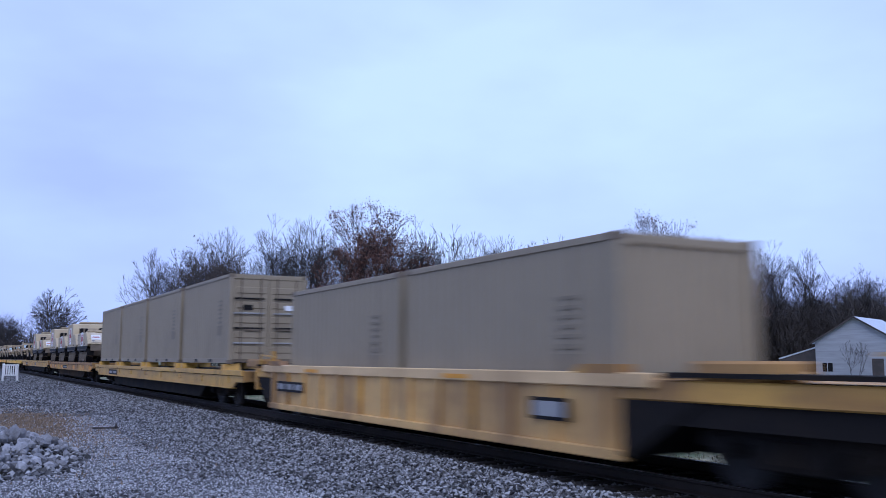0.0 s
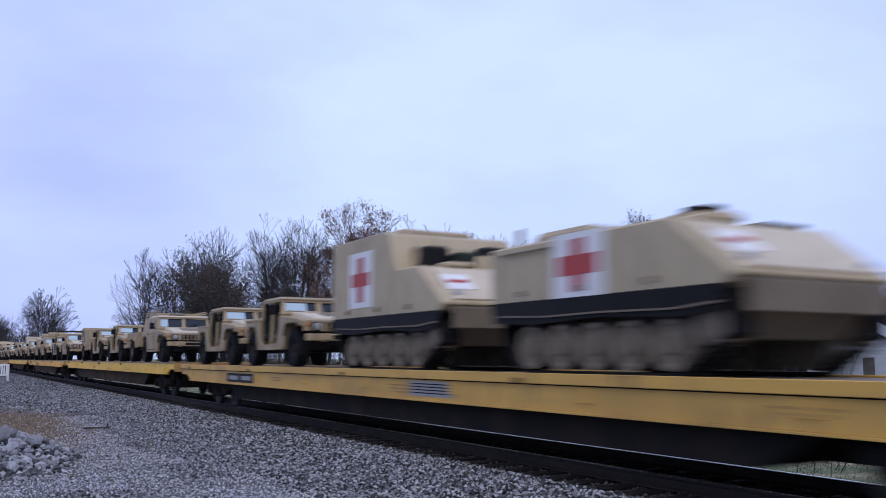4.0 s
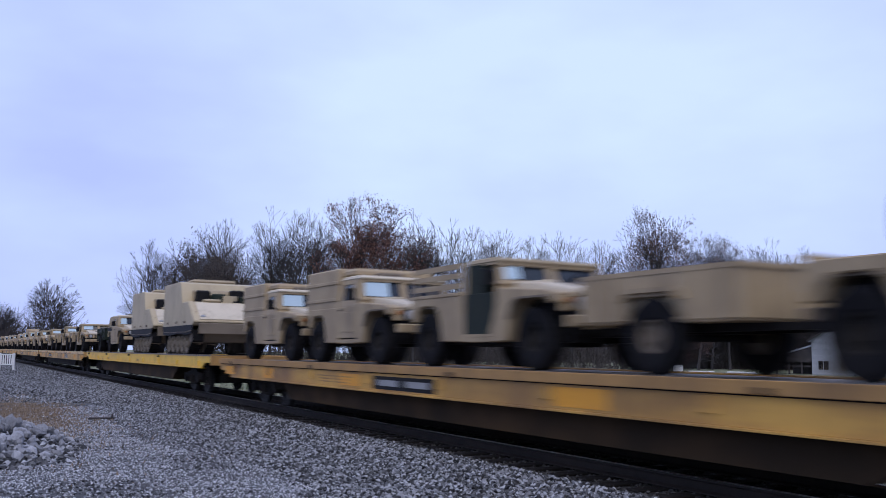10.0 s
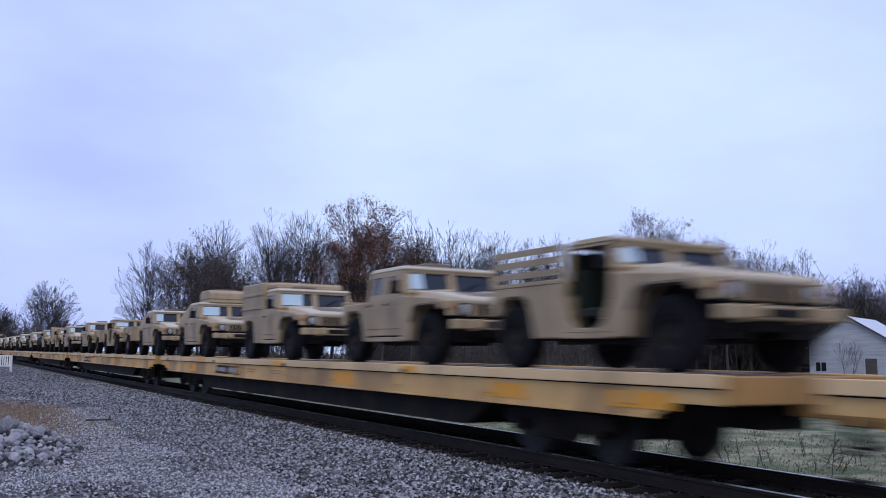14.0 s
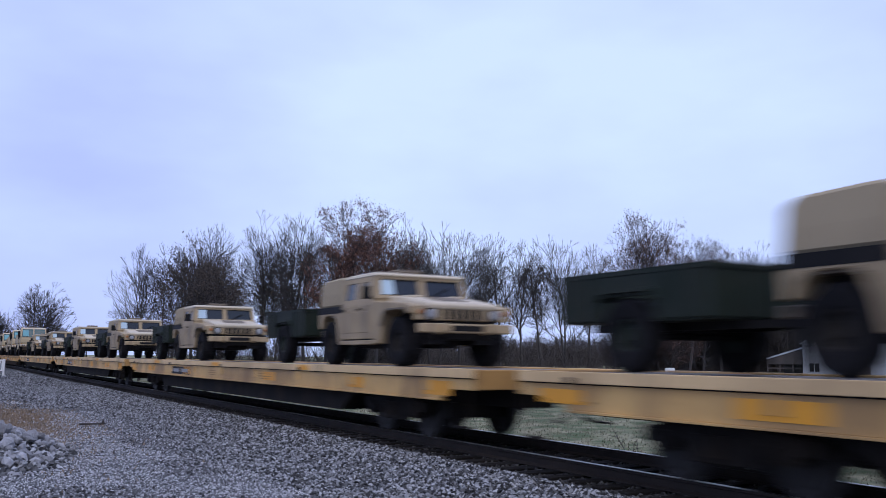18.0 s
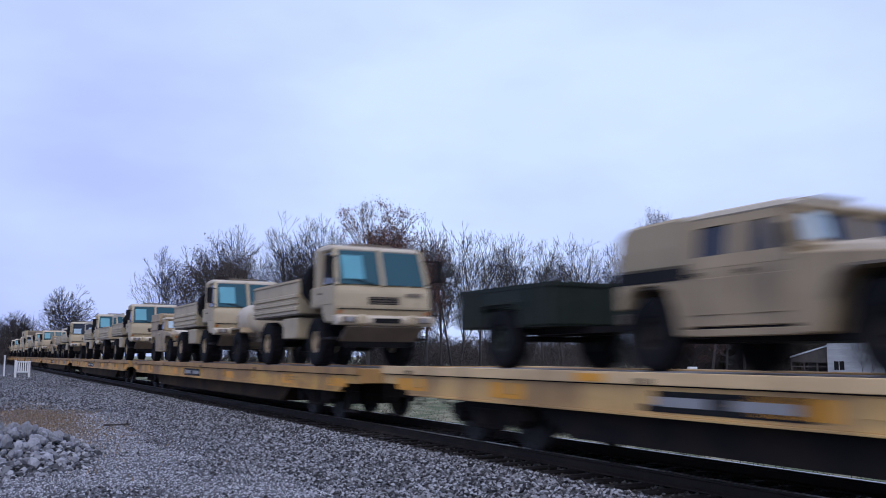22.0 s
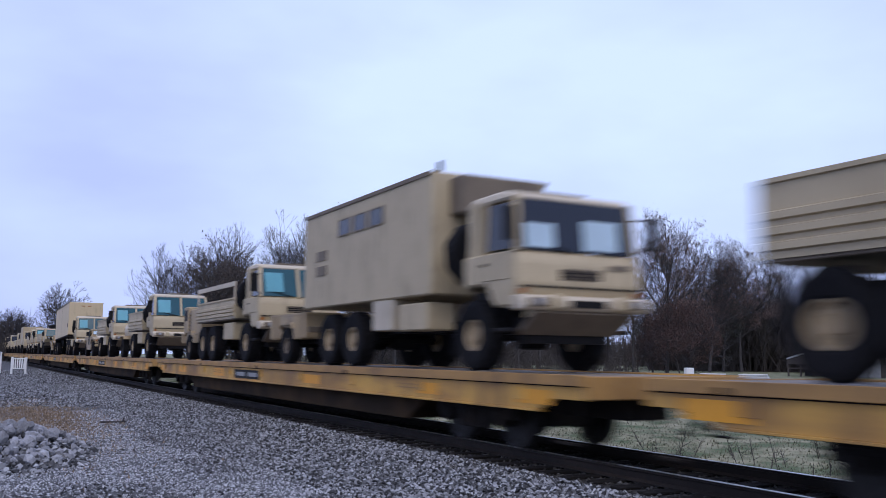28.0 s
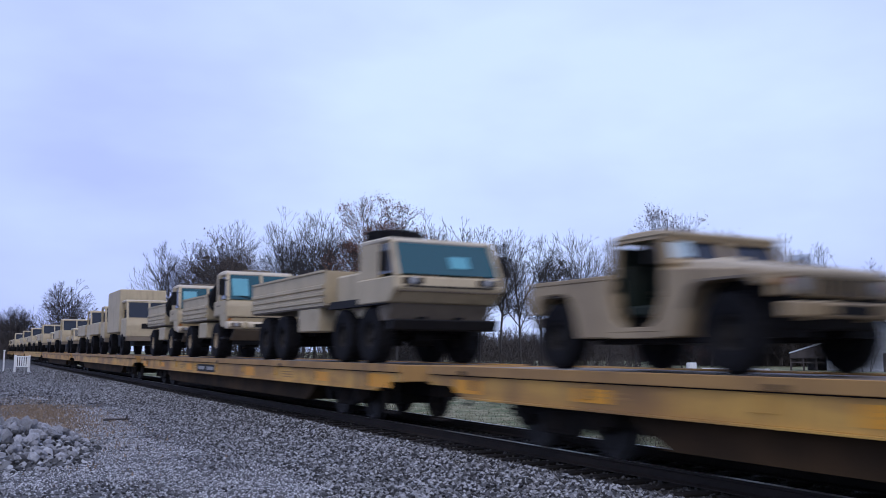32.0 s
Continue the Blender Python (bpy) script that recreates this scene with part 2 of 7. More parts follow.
def prism(bm, outline, y0, y1, bevel=0.0, inset=0.0):
    """A polygon in x and z, drawn out from y0 to y1; inset narrows it towards the top."""
    zs = [p[1] for p in outline]
    lo, hi = min(zs), max(zs)

    def yy(y, z):
        k = inset * (z - lo) / max(hi - lo, 1e-6)
        return y + k if y == min(y0, y1) else y - k
    a = [bm.verts.new((x, yy(y0, z), z)) for x, z in outline]
    b = [bm.verts.new((x, yy(y1, z), z)) for x, z in outline]
    fs = [bm.faces.new(a), bm.faces.new(list(reversed(b)))]
    n = len(outline)
    for i in range(n):
        fs.append(bm.faces.new((a[i], b[i], b[(i + 1) % n], a[(i + 1) % n])))
    bmesh.ops.recalc_face_normals(bm, faces=fs)
    if bevel:
        es = list({e for f in fs for e in f.edges})
        bmesh.ops.bevel(bm, geom=es, offset=bevel, segments=1, affect="EDGES", profile=0.6)
    return bm


def B(*a, **k):
    return box(bmesh.new(), *a, **k)


def C(*a, **k):
    return cyl(bmesh.new(), *a, **k)


def P(*a, **k):
    return prism(bmesh.new(), *a, **k)


def lathe(profile, seg=20, caps=True):
    """A ring turned about the y axis from (radius, y) pairs."""
    bm = bmesh.new()
    rings = []
    for r, y in profile:
        rings.append([bm.verts.new((r * math.cos(2 * math.pi * i / seg), y, r * math.sin(2 * math.pi * i / seg))) for i in range(seg)])
    for a, b in zip(rings, rings[1:]):
        for i in range(seg):
            bm.faces.new((a[i], a[(i + 1) % seg], b[(i + 1) % seg], b[i]))
    if caps and profile[0][0] > 1e-4:
        bm.faces.new(rings[0])
    if caps and profile[-1][0] > 1e-4:
        bm.faces.new(list(reversed(rings[-1])))
    bmesh.ops.recalc_face_normals(bm, faces=bm.faces)
    return bm

# ---- ground and track ----
TRACK_Y, RAIL_Z, DECK_Z = 8.53, 0.36, 1.60


def ground_material():
    m = bpy.data.materials.new("gravel_and_field")
    m.use_nodes = True
    nt = m.node_tree
    bsdf = nt.nodes["Principled BSDF"]
    broad, _ = noise_ramp(nt, 0.35, 0.4, 0.65, 4)
    co = nt.nodes.new("ShaderNodeTexCoord")
    vor = nt.nodes.new("ShaderNodeTexVoronoi")
    vor.inputs["Scale"].default_value = 22
    nt.links.new(co.outputs["Object"], vor.inputs["Vector"])
    grey = nt.nodes.new("ShaderNodeValToRGB")
    e = grey.color_ramp.elements
    e[0].position, e[0].color = 0.0, (0.014, 0.0145, 0.016, 1)
    e[1].position, e[1].color = 1.0, (0.125, 0.128, 0.136, 1)
    sep = nt.nodes.new("ShaderNodeSeparateColor")
    nt.links.new(vor.outputs["Color"], sep.inputs["Color"])
    nt.links.new(sep.outputs["Red"], grey.inputs["Fac"])
    c = mix_color(nt, broad, grey.outputs["Color"], (0.050, 0.050, 0.053))
    # dark bed under the track, the train's shade in its colour; fields beyond the line
    xyz = nt.nodes.new("ShaderNodeSeparateXYZ")
    nt.links.new(co.outputs["Object"], xyz.inputs["Vector"])
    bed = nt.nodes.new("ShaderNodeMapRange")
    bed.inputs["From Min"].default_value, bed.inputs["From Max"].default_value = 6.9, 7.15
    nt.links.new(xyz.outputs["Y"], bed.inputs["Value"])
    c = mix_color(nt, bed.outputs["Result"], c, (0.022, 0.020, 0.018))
    far = nt.nodes.new("ShaderNodeMapRange")
    far.inputs["From Min"].default_value, far.inputs["From Max"].default_value = 12.6, 13.6
    nt.links.new(xyz.outputs["Y"], far.inputs["Value"])
    tuft, _ = noise_ramp(nt, 1.1, 0.4, 0.62, 6)
    grass = mix_color(nt, tuft, (0.070, 0.10, 0.036), (0.27, 0.25, 0.155))
    c = mix_color(nt, far.outputs["Result"], c, grass)
    nt.links.new(c, bsdf.inputs["Base Color"])
    bsdf.inputs["Roughness"].default_value = 0.9
    b = nt.nodes.new("ShaderNodeBump")
    b.inputs["Strength"].default_value, b.inputs["Distance"].default_value = 0.8, 0.03
    nt.links.new(vor.outputs["Distance"], b.inputs["Height"])
    nt.links.new(b.outputs["Normal"], bsdf.inputs["Normal"])
    return m


GRAVEL = ground_material()


def sheet(name, xs, ys, height, material):
    verts = [(x, y, height(x, y)) for y in ys for x in xs]
    n = len(xs)
    faces = [(j * n + i, j * n + i + 1, (j + 1) * n + i + 1, (j + 1) * n + i) for j in range(len(ys) - 1) for i in range(n - 1)]
    me = bpy.data.meshes.new(name)
    me.from_pydata(verts, [], faces)
    me.materials.append(material)
    return new(name, me)


def spread(stops, steps):
    out = []
    for (a, b), k in zip(zip(stops, stops[1:]), steps):
        out += [a + (b - a) * i / k for i in range(k)]
    return out + [stops[-1]]


def ground_height(x, y):
    """A near-flat yard, the ballast shoulder, and a field that falls a little and rises far off."""
    if y < 5.2:
        near = 0.0
    elif y < 6.9:
        near = 0.155 * (y - 5.2) / 1.7
    elif y < 10.2:
        near = 0.155
    elif y < 12.4:
        near = 0.155 - 0.55 * (y - 10.2) / 2.2
    else:
        near = -0.395 + min((y - 12.4) / 60.0, 1.0) * 0.6
    rough = 0.03 * noise.noise((x * 0.9, y * 0.9, 0)) + 0.015 * noise.noise((x * 3.1, y * 3.1, 5))
    return near + (rough if -90 < x < 20 and -20 < y < 60 and not 7.0 < y < 10.1 else 0)


ground = sheet("ground", spread([-2500, -400, -90, -30, 8, 60, 2500], [6, 20, 60, 95, 20, 8]),
               spread([-2500, -60, -4, 13, 60, 300, 2500], [6, 10, 85, 40, 20, 8]), ground_height, GRAVEL)
tagged(ground, "grey ballast gravel with grassy field beyond", "ground", kind="structure")

track = tagged(new("track"), "railway track on grey ballast with dark timber ties", "track", kind="structure")


def rail(y):
    o = track.matrix_world
    body = bmesh.new()
    z = RAIL_Z
    side = [(-0.07, z - 0.17), (0.07, z - 0.17), (0.07, z - 0.155), (0.012, z - 0.13), (0.012, z - 0.045), (0.036, z - 0.035), (0.036, z - 0.006),
            (-0.036, z - 0.006), (-0.036, z - 0.035), (-0.012, z - 0.045), (-0.012, z - 0.13), (-0.07, z - 0.155)]
    a = [body.verts.new((-500, y + u, w)) for u, w in side]
    b = [body.verts.new((80, y + u, w)) for u, w in side]
    for i in range(len(side)):
        body.faces.new((a[i], b[i], b[(i + 1) % len(side)], a[(i + 1) % len(side)]))
    bmesh.ops.recalc_face_normals(body, faces=body.faces)
    r = part("rail", body, RAIL, track)
    part("rail_head", B(-500, 80, y - 0.034, y + 0.034, z - 0.006, z, bevel=0.0025), RAILTOP, r, "bright worn rail head")


rail(TRACK_Y - 0.75)
rail(TRACK_Y + 0.75)

# ---- railway wagons ----
MOVING = []      # (thing, place along the train, across, height)
SPINNING = []    # (wheelset, place along the train)
SHARED = {}


def shared(key, make):
    """One mesh for all alike parts."""
    if key not in SHARED:
        bm = make()
        me = bpy.data.meshes.new(key)
        bm.to_mesh(me)
        bm.free()
        SHARED[key] = me
    return SHARED[key]


def piece(name, key, make, material, parent, m=None, label="", smooth=False):
    me = shared(key, make)
    if not me.materials:
        me.materials.append(material)
        if smooth:
            for p in me.polygons:
                p.use_smooth = True
    ob = new(name, me)
    ob.parent = parent
    if m is not None:
        ob.matrix_basis = m
    if label:
        ob["label"] = label
    return ob


def wheelset_mesh():
    bm = bmesh.new()
    for sgn in (-1, 1):
        w = lathe([(0.0, 0.05), (0.10, 0.06), (0.11, 0.02), (0.33, 0.015), (0.38, 0.06), (0.452, 0.06), (0.457, -0.03), (0.483, -0.05), (0.483, -0.08), (0.39, -0.08),
                   (0.34, -0.03), (0.10, -0.03), (0.0, -0.03)], seg=24)
        for v in w.verts:
            v.co.y = sgn * (0.75 + v.co.y) if sgn > 0 else -(0.75 + v.co.y)
        me = bpy.data.meshes.new("tmp")
        w.to_mesh(me)
        w.free()
        bm.from_mesh(me)
        bpy.data.meshes.remove(me)
    bmesh.ops.recalc_face_normals(bm, faces=bm.faces)
    cyl(bm, (0, -1.0, 0), (0, 1.0, 0), 0.08, 10)
    return bm


def side_frame_mesh():
    bm = bmesh.new()
    top = [(-1.25, -0.02), (-1.25, 0.16), (-0.55, 0.22), (-0.32, 0.34), (0.32, 0.34), (0.55, 0.22), (1.25, 0.16), (1.25, -0.02), (0.95, -0.02), (0.95, 0.02),
           (0.62, 0.06), (0.45, -0.20), (-0.45, -0.20), (-0.62, 0.06), (-0.95, 0.02), (-0.95, -0.02)]
    prism(bm, top, -0.07, 0.07, bevel=0.02)
    for x in (-0.89, 0.89):
        cyl(bm, (x, -0.12, 0.0), (x, 0.10, 0.0), 0.13, 12)
    for x in (-0.18, 0.0, 0.18):
        cyl(bm, (x, -0.09, -0.12), (x, -0.09, 0.12), 0.07, 10)
    return bm


def bolster_mesh():
    bm = B(-0.25, 0.25, -1.0, 1.0, -0.05, 0.22, bevel=0.03)
    box(bm, -1.15, 1.15, -0.62, 0.62, -0.14, 0.14, bevel=0.02)
    return bm


def add_truck(car, x, s):
    t = new("truck")
    t.parent = car
    t.matrix_basis = pose(x, 0, RAIL_Z + 0.457)
    for y in (-1.0, 1.0):
        piece("side_frame", "side_frame", side_frame_mesh, UNDER, t, pose(0, y, 0))
    piece("bolster", "bolster", bolster_mesh, UNDER, t)
    for dx in (-0.89, 0.89):
        w = piece("wheelset", "wheelset", wheelset_mesh, WHEEL, t, pose(dx, 0, 0), smooth=False)
        SPINNING.append((w, dx, s + x + dx))


def coupler_mesh():
    bm = B(-0.55, 0.0, -0.06, 0.06, -0.08, 0.08, bevel=0.01)
    prism(bm, [(0.0, -0.14), (0.26, -0.14), (0.30, -0.05), (0.30, 0.1), (0.22, 0.14), (0.0, 0.14)], -0.12, 0.14, bevel=0.02)
    return bm


def hose_mesh():
    bm = bmesh.new()
    pts = [(0, 0.3, 0), (0.12, 0.3, -0.16), (0.28, 0.28, -0.27), (0.45, 0.26, -0.28)]
    for a, b in zip(pts, pts[1:]):
        cyl(bm, a, b, 0.028, 8)
    return bm


def flat_wagon(s_front, s_back, paint, label, style, z0, flange, near=True):
    """A long flat wagon between two coupler places. Its own middle is x = 0; z = 0 is the ground."""
    mid, half = (s_front + s_back) / 2, (s_front - s_back) / 2 - 0.62
    car = thing("flat_wagon", label, "railway wagon", "wagons of the train")
    hw = 1.36
    part("deck", B(-half, half, -hw + 0.02, hw - 0.02, z0 - 0.09, z0 - 0.02, bevel=0.005), DECKTOP, car, "worn rusty steel deck")
    for y in (-1, 1):
        # the sill is shallow over the trucks and deeper between them
        fish = 0.48 if style == "low" else 0.39
        tip = fish - 0.16
        deep = [(-half, z0), (half, z0), (half, z0 - tip), (half - 0.7, z0 - tip), (half - 1.1, z0 - fish), (-half + 1.1, z0 - fish), (-half + 0.7, z0 - tip), (-half, z0 - tip)]
        sill = part("side_sill", P(deep, y * (hw - 0.05), y * hw, bevel=0.004), paint, car)
        if style == "low":
            part("top_flange", B(-half, half, *sorted((y * (hw - 0.02), y * (hw + 0.055))), z0 - 0.135, z0 + 0.01, bevel=0.006), flange, sill)
            # thin dark strip painted as the flange's shadow on the web
            part("flange_seam", B(-half, half, *sorted((y * (hw - 0.01), y * (hw + 0.006))), z0 - 0.152, z0 - 0.135), UNDER, sill, "shadow line painted below the deck edge")
        else:
            part("deck_edge", B(-half, half, *sorted((y * (hw - 0.02), y * (hw + 0.02))), z0 - 0.03, z0 + 0.012, bevel=0.004), DECKTOP, sill, "rusty deck edge")
        for k in range(9 if y < 0 and near else 0):
            x = -half + 1.5 + k * (2 * half - 3.0) / 8
            part("stake_pocket", B(x - 0.09, x + 0.09, *sorted((y * hw, y * (hw + 0.035))), z0 - 0.36, z0 - 0.17, bevel=0.008), paint, sill)
        part("bottom_flange", B(-half + 1.1, half - 1.1, *sorted((y * (hw - 0.12), y * (hw + 0.03))), z0 - fish - 0.03, z0 - fish, bevel=0.004), paint, sill)
    for e in (-1, 1):
        part("end_sill", B(*sorted((e * (half - 0.02), e * (half + 0.06))), -hw - 0.01, hw + 0.01, z0 - 0.31, z0 - 0.005, bevel=0.01), BROWN, car)
        c = piece("coupler", "coupler", coupler_mesh, BROWN, car, pose(e * (half + 0.31), 0, RAIL_Z + 0.83, 0, 0, 0 if e > 0 else 180))
        piece("air_hose", "hose", hose_mesh, BLACK, c, pose(-0.2, 0.1, -0.1))
        # a step and grab irons at each corner, a hand brake post at one end
        for y in (-1, 1):
            st = bmesh.new()
            for dx in (0.0, 0.42):
                box(st, e * (half - 0.15) - e * dx - 0.012, e * (half - 0.15) - e * dx + 0.012, y * hw - 0.012, y * hw + 0.012, z0 - 0.88, z0 - 0.34)
            box(st, *sorted((e * (half - 0.15), e * (half - 0.57))), y * hw - 0.05, y * hw + 0.05, z0 - 0.90, z0 - 0.87)
            part("corner_step", st, UNDER, car)
    # centre sill and belly carry the shade under the wagon in their near-black colour
    part("centre_sill", B(-half + 0.3, half - 0.3, -0.36, 0.36, z0 - 0.62, z0 - 0.09, bevel=0.01), UNDER, car, "grimy centre sill, darkened as shade")
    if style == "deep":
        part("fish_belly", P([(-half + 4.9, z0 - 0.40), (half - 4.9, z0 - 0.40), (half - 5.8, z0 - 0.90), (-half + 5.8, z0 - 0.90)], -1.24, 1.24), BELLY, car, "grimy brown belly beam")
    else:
        part("fish_belly", P([(-half + 4.9, z0 - 0.5), (half - 4.9, z0 - 0.5), (half - 5.7, z0 - 0.90), (-half + 5.7, z0 - 0.90)], -1.16, 1.16), BELLY if paint is RUSTY else UNDER, car, "grimy belly beam, darkened as shade")
    part("brake_cylinder", C((-2.2, -0.75, z0 - 0.72), (-1.3, -0.75, z0 - 0.72), 0.16, 14), UNDER, car)
    part("air_reservoir", C((0.5, -0.8, z0 - 0.72), (1.9, -0.8, z0 - 0.72), 0.2, 14), paint, car)
    part("brake_rod", C((-half + 4.2, -0.55, z0 - 0.8), (half - 4.2, -0.55, z0 - 0.8), 0.022, 6), UNDER, car)
    return car, mid, half


def add_plate(car, x, y, z, w, h, material, name="marking_plate", label=""):
    part(name, B(x - w / 2, x + w / 2, *sorted((y, y + math.copysign(0.006, y))), z - h / 2, z + h / 2), material, car, label)


def mark_wagon(car, half, rng, patches, plate_at, z0, panel, paint_edge):
    """Reporting plates, orange patches and rows of small lettering that is too small to read, as bars."""
    for y in (-1.362,):
        if plate_at is not None:
            add_plate(car, plate_at, y, z0 - 0.32, 2.5, 0.24, BLACK, "dark_panel", "black panel with white markings")
            for i in range(2):
                add_plate(car, plate_at - 0.6 + i * 1.2, y * 1.004, z0 - 0.32, 0.85, 0.11, SIDING_GREY, "lettering_bar", "white unreadable lettering")
            x = plate_at + 11.0
            if panel:
                add_plate(car, x, y, z0 - 0.30, 1.5, 0.25, SIDING_GREY, "data_panel", "pale worn data panel")
            for i in range(4 if panel else 0):
                add_plate(car, x, y * 1.004, z0 - 0.22 - 0.05 * i, 1.3, 0.018, BLACK, "lettering_bar", "dark unreadable lettering")
        for i in range(3):
            x = rng.uniform(-half * 0.7, half * 0.7)
            for j in range(rng.choice((2, 3))):
                add_plate(car, x, y, z0 - 0.26 - 0.06 * j, rng.uniform(0.5, 1.1), 0.025, BROWN, "lettering_bar", "dark unreadable lettering")
        if patches:
            if paint_edge:
                for x in (-half * 0.55, -half * 0.1, half * 0.5):
                    add_plate(car, x + rng.uniform(-1, 1), -1.416, z0 - 0.07, rng.uniform(0.5, 0.9), 0.1, ORANGE, "paint_patch", "bright orange touch-up paint patch")
            for x in (-half + 1.2, -half + 4.6, -half * 0.3, half * 0.28, half - 4.4, half - 1.1):
                add_plate(car, x + rng.uniform(-0.3, 0.3), y, z0 - 0.31, rng.uniform(0.7, 1.2), rng.uniform(0.16, 0.26), ORANGE, "paint_patch", "bright orange touch-up paint patch")
    if z0 == DECK_Z and plate_at is not None:
        add_plate(car, -half + 4.6, -1.362, z0 - 0.2, 1.7, 0.3, LIME, "paint_patch", "pale yellow-green paint patch")
        add_plate(car, -half + 2.7, -1.362, z0 - 0.2, 2.0, 0.3, BROWN, "paint_patch", "dull brown repaired panel")
    for i in range(int(half / 3.2)):
        for y in (-1.39,):
            x = -half + 1.2 + i * 6.4
            piece("tie_down", "tie_down", lambda: B(-0.09, 0.09, -0.035, 0.035, -0.07, 0.0, bevel=0.01), BLACK, car, pose(x, y, z0 - 0.06))

# ---- military vehicles: x is forwards, z = 0 is the deck under the tyres ----
def tyre_mesh(r, w, seg=36):
    bm = lathe([(r * 0.44, -w * 0.36), (r * 0.5, -w * 0.45), (r * 0.8, -w / 2), (r * 0.93, -w * 0.47), (r, -w * 0.38), (r, 0.0), (r, w * 0.38), (r * 0.93, w * 0.47), (r * 0.8, w / 2), (r * 0.44, w * 0.46)], seg=seg, caps=False)
    # tread blocks: every other station of the crown stands lower, staggered from side to side
    bm.verts.ensure_lookup_table()
    for row, shift in ((4, 0), (5, 1), (6, 2)):
        for i in range(seg):
            if (i + shift) % 4 < 2:
                v = bm.verts[row * seg + i]
                v.co.x *= 0.955
                v.co.z *= 0.955
    return bm


def rim_mesh(r, w):
    bm = lathe([(0.0, -w * 0.30), (r * 0.16, -w * 0.36), (r * 0.2, -w * 0.22), (r * 0.34, -w * 0.16), (r * 0.39, -w * 0.38), (r * 0.44, -w * 0.40), (r * 0.44, w * 0.4), (0.0, w * 0.4)], seg=18)
    for i in range(8):
        a = 2 * math.pi * i / 8
        cyl(bm, (r * 0.3 * math.cos(a), -w * 0.26, r * 0.3 * math.sin(a)), (r * 0.3 * math.cos(a), -w * 0.17, r * 0.3 * math.sin(a)), r * 0.035, 6)
    return bm


def add_wheel(th, x, y, r, w, rim=None, name="wheel"):
    """A wheel at (x, y) that stands on the deck; the dish faces outwards."""
    wl = piece(name, f"tyre_{r}_{w}", lambda: tyre_mesh(r, w), RUBBER, th, pose(x, y, r, 0, 0, 0 if y < 0 else 180))
    piece("rim", f"rim_{r}_{w}_{(rim or TAN_DARK).name}", lambda: rim_mesh(r, w), rim or TAN_DARK, wl, label="dusty steel rim")
    return wl


def pane(th, verts, name="window_pane", t=0.012, glazing=None):
    """A flat pane through four corners, with a little thickness."""
    bm = bmesh.new()
    a = [Vector(v) for v in verts]
    n = (a[1] - a[0]).cross(a[2] - a[0]).normalized() * t
    lo, hi = [bm.verts.new(v - n / 2) for v in a], [bm.verts.new(v + n / 2) for v in a]
    bm.faces.new(lo[::-1]), bm.faces.new(hi)
    for i in range(4):
        bm.faces.new((lo[i], lo[(i + 1) % 4], hi[(i + 1) % 4], hi[i]))
    ob = part(name, bm, glazing or GLASS, th, "teal tinted glass" if glazing else "dark bluish glass")
    ob.visible_shadow = False
    return ob


def bar(bm, a, b, w):
    """A square bar from a to b."""
    a, b = Vector(a), Vector(b)
    d = b - a
    m = Matrix.Translation((a + b) / 2) @ d.to_track_quat("Z", "Y").to_matrix().to_4x4() @ Matrix.Diagonal((w, w, d.length, 1))
    bmesh.ops.create_cube(bm, size=1.0, matrix=m)
    return bm


def upper_frame(x0, x1, y, z0, z1, lean, wx0, wx1, wz0, wz1, slope=0.0):
    """The upper half of a door: a thick frame round a small window, leaning inwards; slope leans its front edge back."""
    s = math.copysign(1, y)
    bm = bmesh.new()
    for a, b, c, d in ((x0, x1, z0, wz0), (x0, x1, wz1, z1), (x0, wx0, wz0, wz1), (wx1, x1, wz0, wz1)):
        box(bm, a, b, *sorted((y - s * 0.05, y)), c, d)
    for v in bm.verts:
        k = (v.co.z - z0) / (z1 - z0)
        v.co.y -= s * lean * k
        if v.co.x > wx1 - 0.001:
            v.co.x -= slope * k
    return bm


def door(th, x0, x1, y, paint, top, front):
    """A side door: a flat slab below, a leaning upper half with a small window."""
    s = math.copysign(1, y)
    d = part("door", B(x0, x1, *sorted((y - s * 0.05, y)), 0.53, 1.2, bevel=0.012), paint, th)
    part("door_panel", B(x0 + 0.09, x1 - 0.09, *sorted((y, y + s * 0.014)), 0.66, 1.08, bevel=0.006), paint, d)
    wx0, wx1, wz0, wz1 = x0 + 0.13, x1 - (0.24 if front else 0.13), 1.335, top - 0.11
    part("window_frame", upper_frame(x0, x1, y, 1.195, top, 0.09, wx0, wx1, wz0, wz1, 0.16 if front else 0.0), paint, d)
    part("door_handle", B(x0 + 0.07, x0 + 0.2, *sorted((y + s * 0.01, y + s * 0.035)), 1.11, 1.15, bevel=0.005), BLACK, d)

    def at(z):
        return y - s * (0.03 + 0.09 * (z - 1.195) / (top - 1.195))
    pane(d, [(wx0, at(wz0), wz0), (wx1, at(wz0), wz0), (wx1, at(wz1), wz1), (wx0, at(wz1), wz1)])
    return d


def sheet_on(quad, off):
    """A thin sheet through four corners, drawn out by off."""
    bm = bmesh.new()
    lo, hi = [bm.verts.new(p) for p in quad], [bm.verts.new(Vector(p) + Vector(off)) for p in quad]
    bm.faces.new(lo), bm.faces.new(hi[::-1])
    for i in range(4):
        bm.faces.new((lo[i], lo[(i + 1) % 4], hi[(i + 1) % 4], hi[i]))
    bmesh.ops.recalc_face_normals(bm, faces=bm.faces)
    return bm


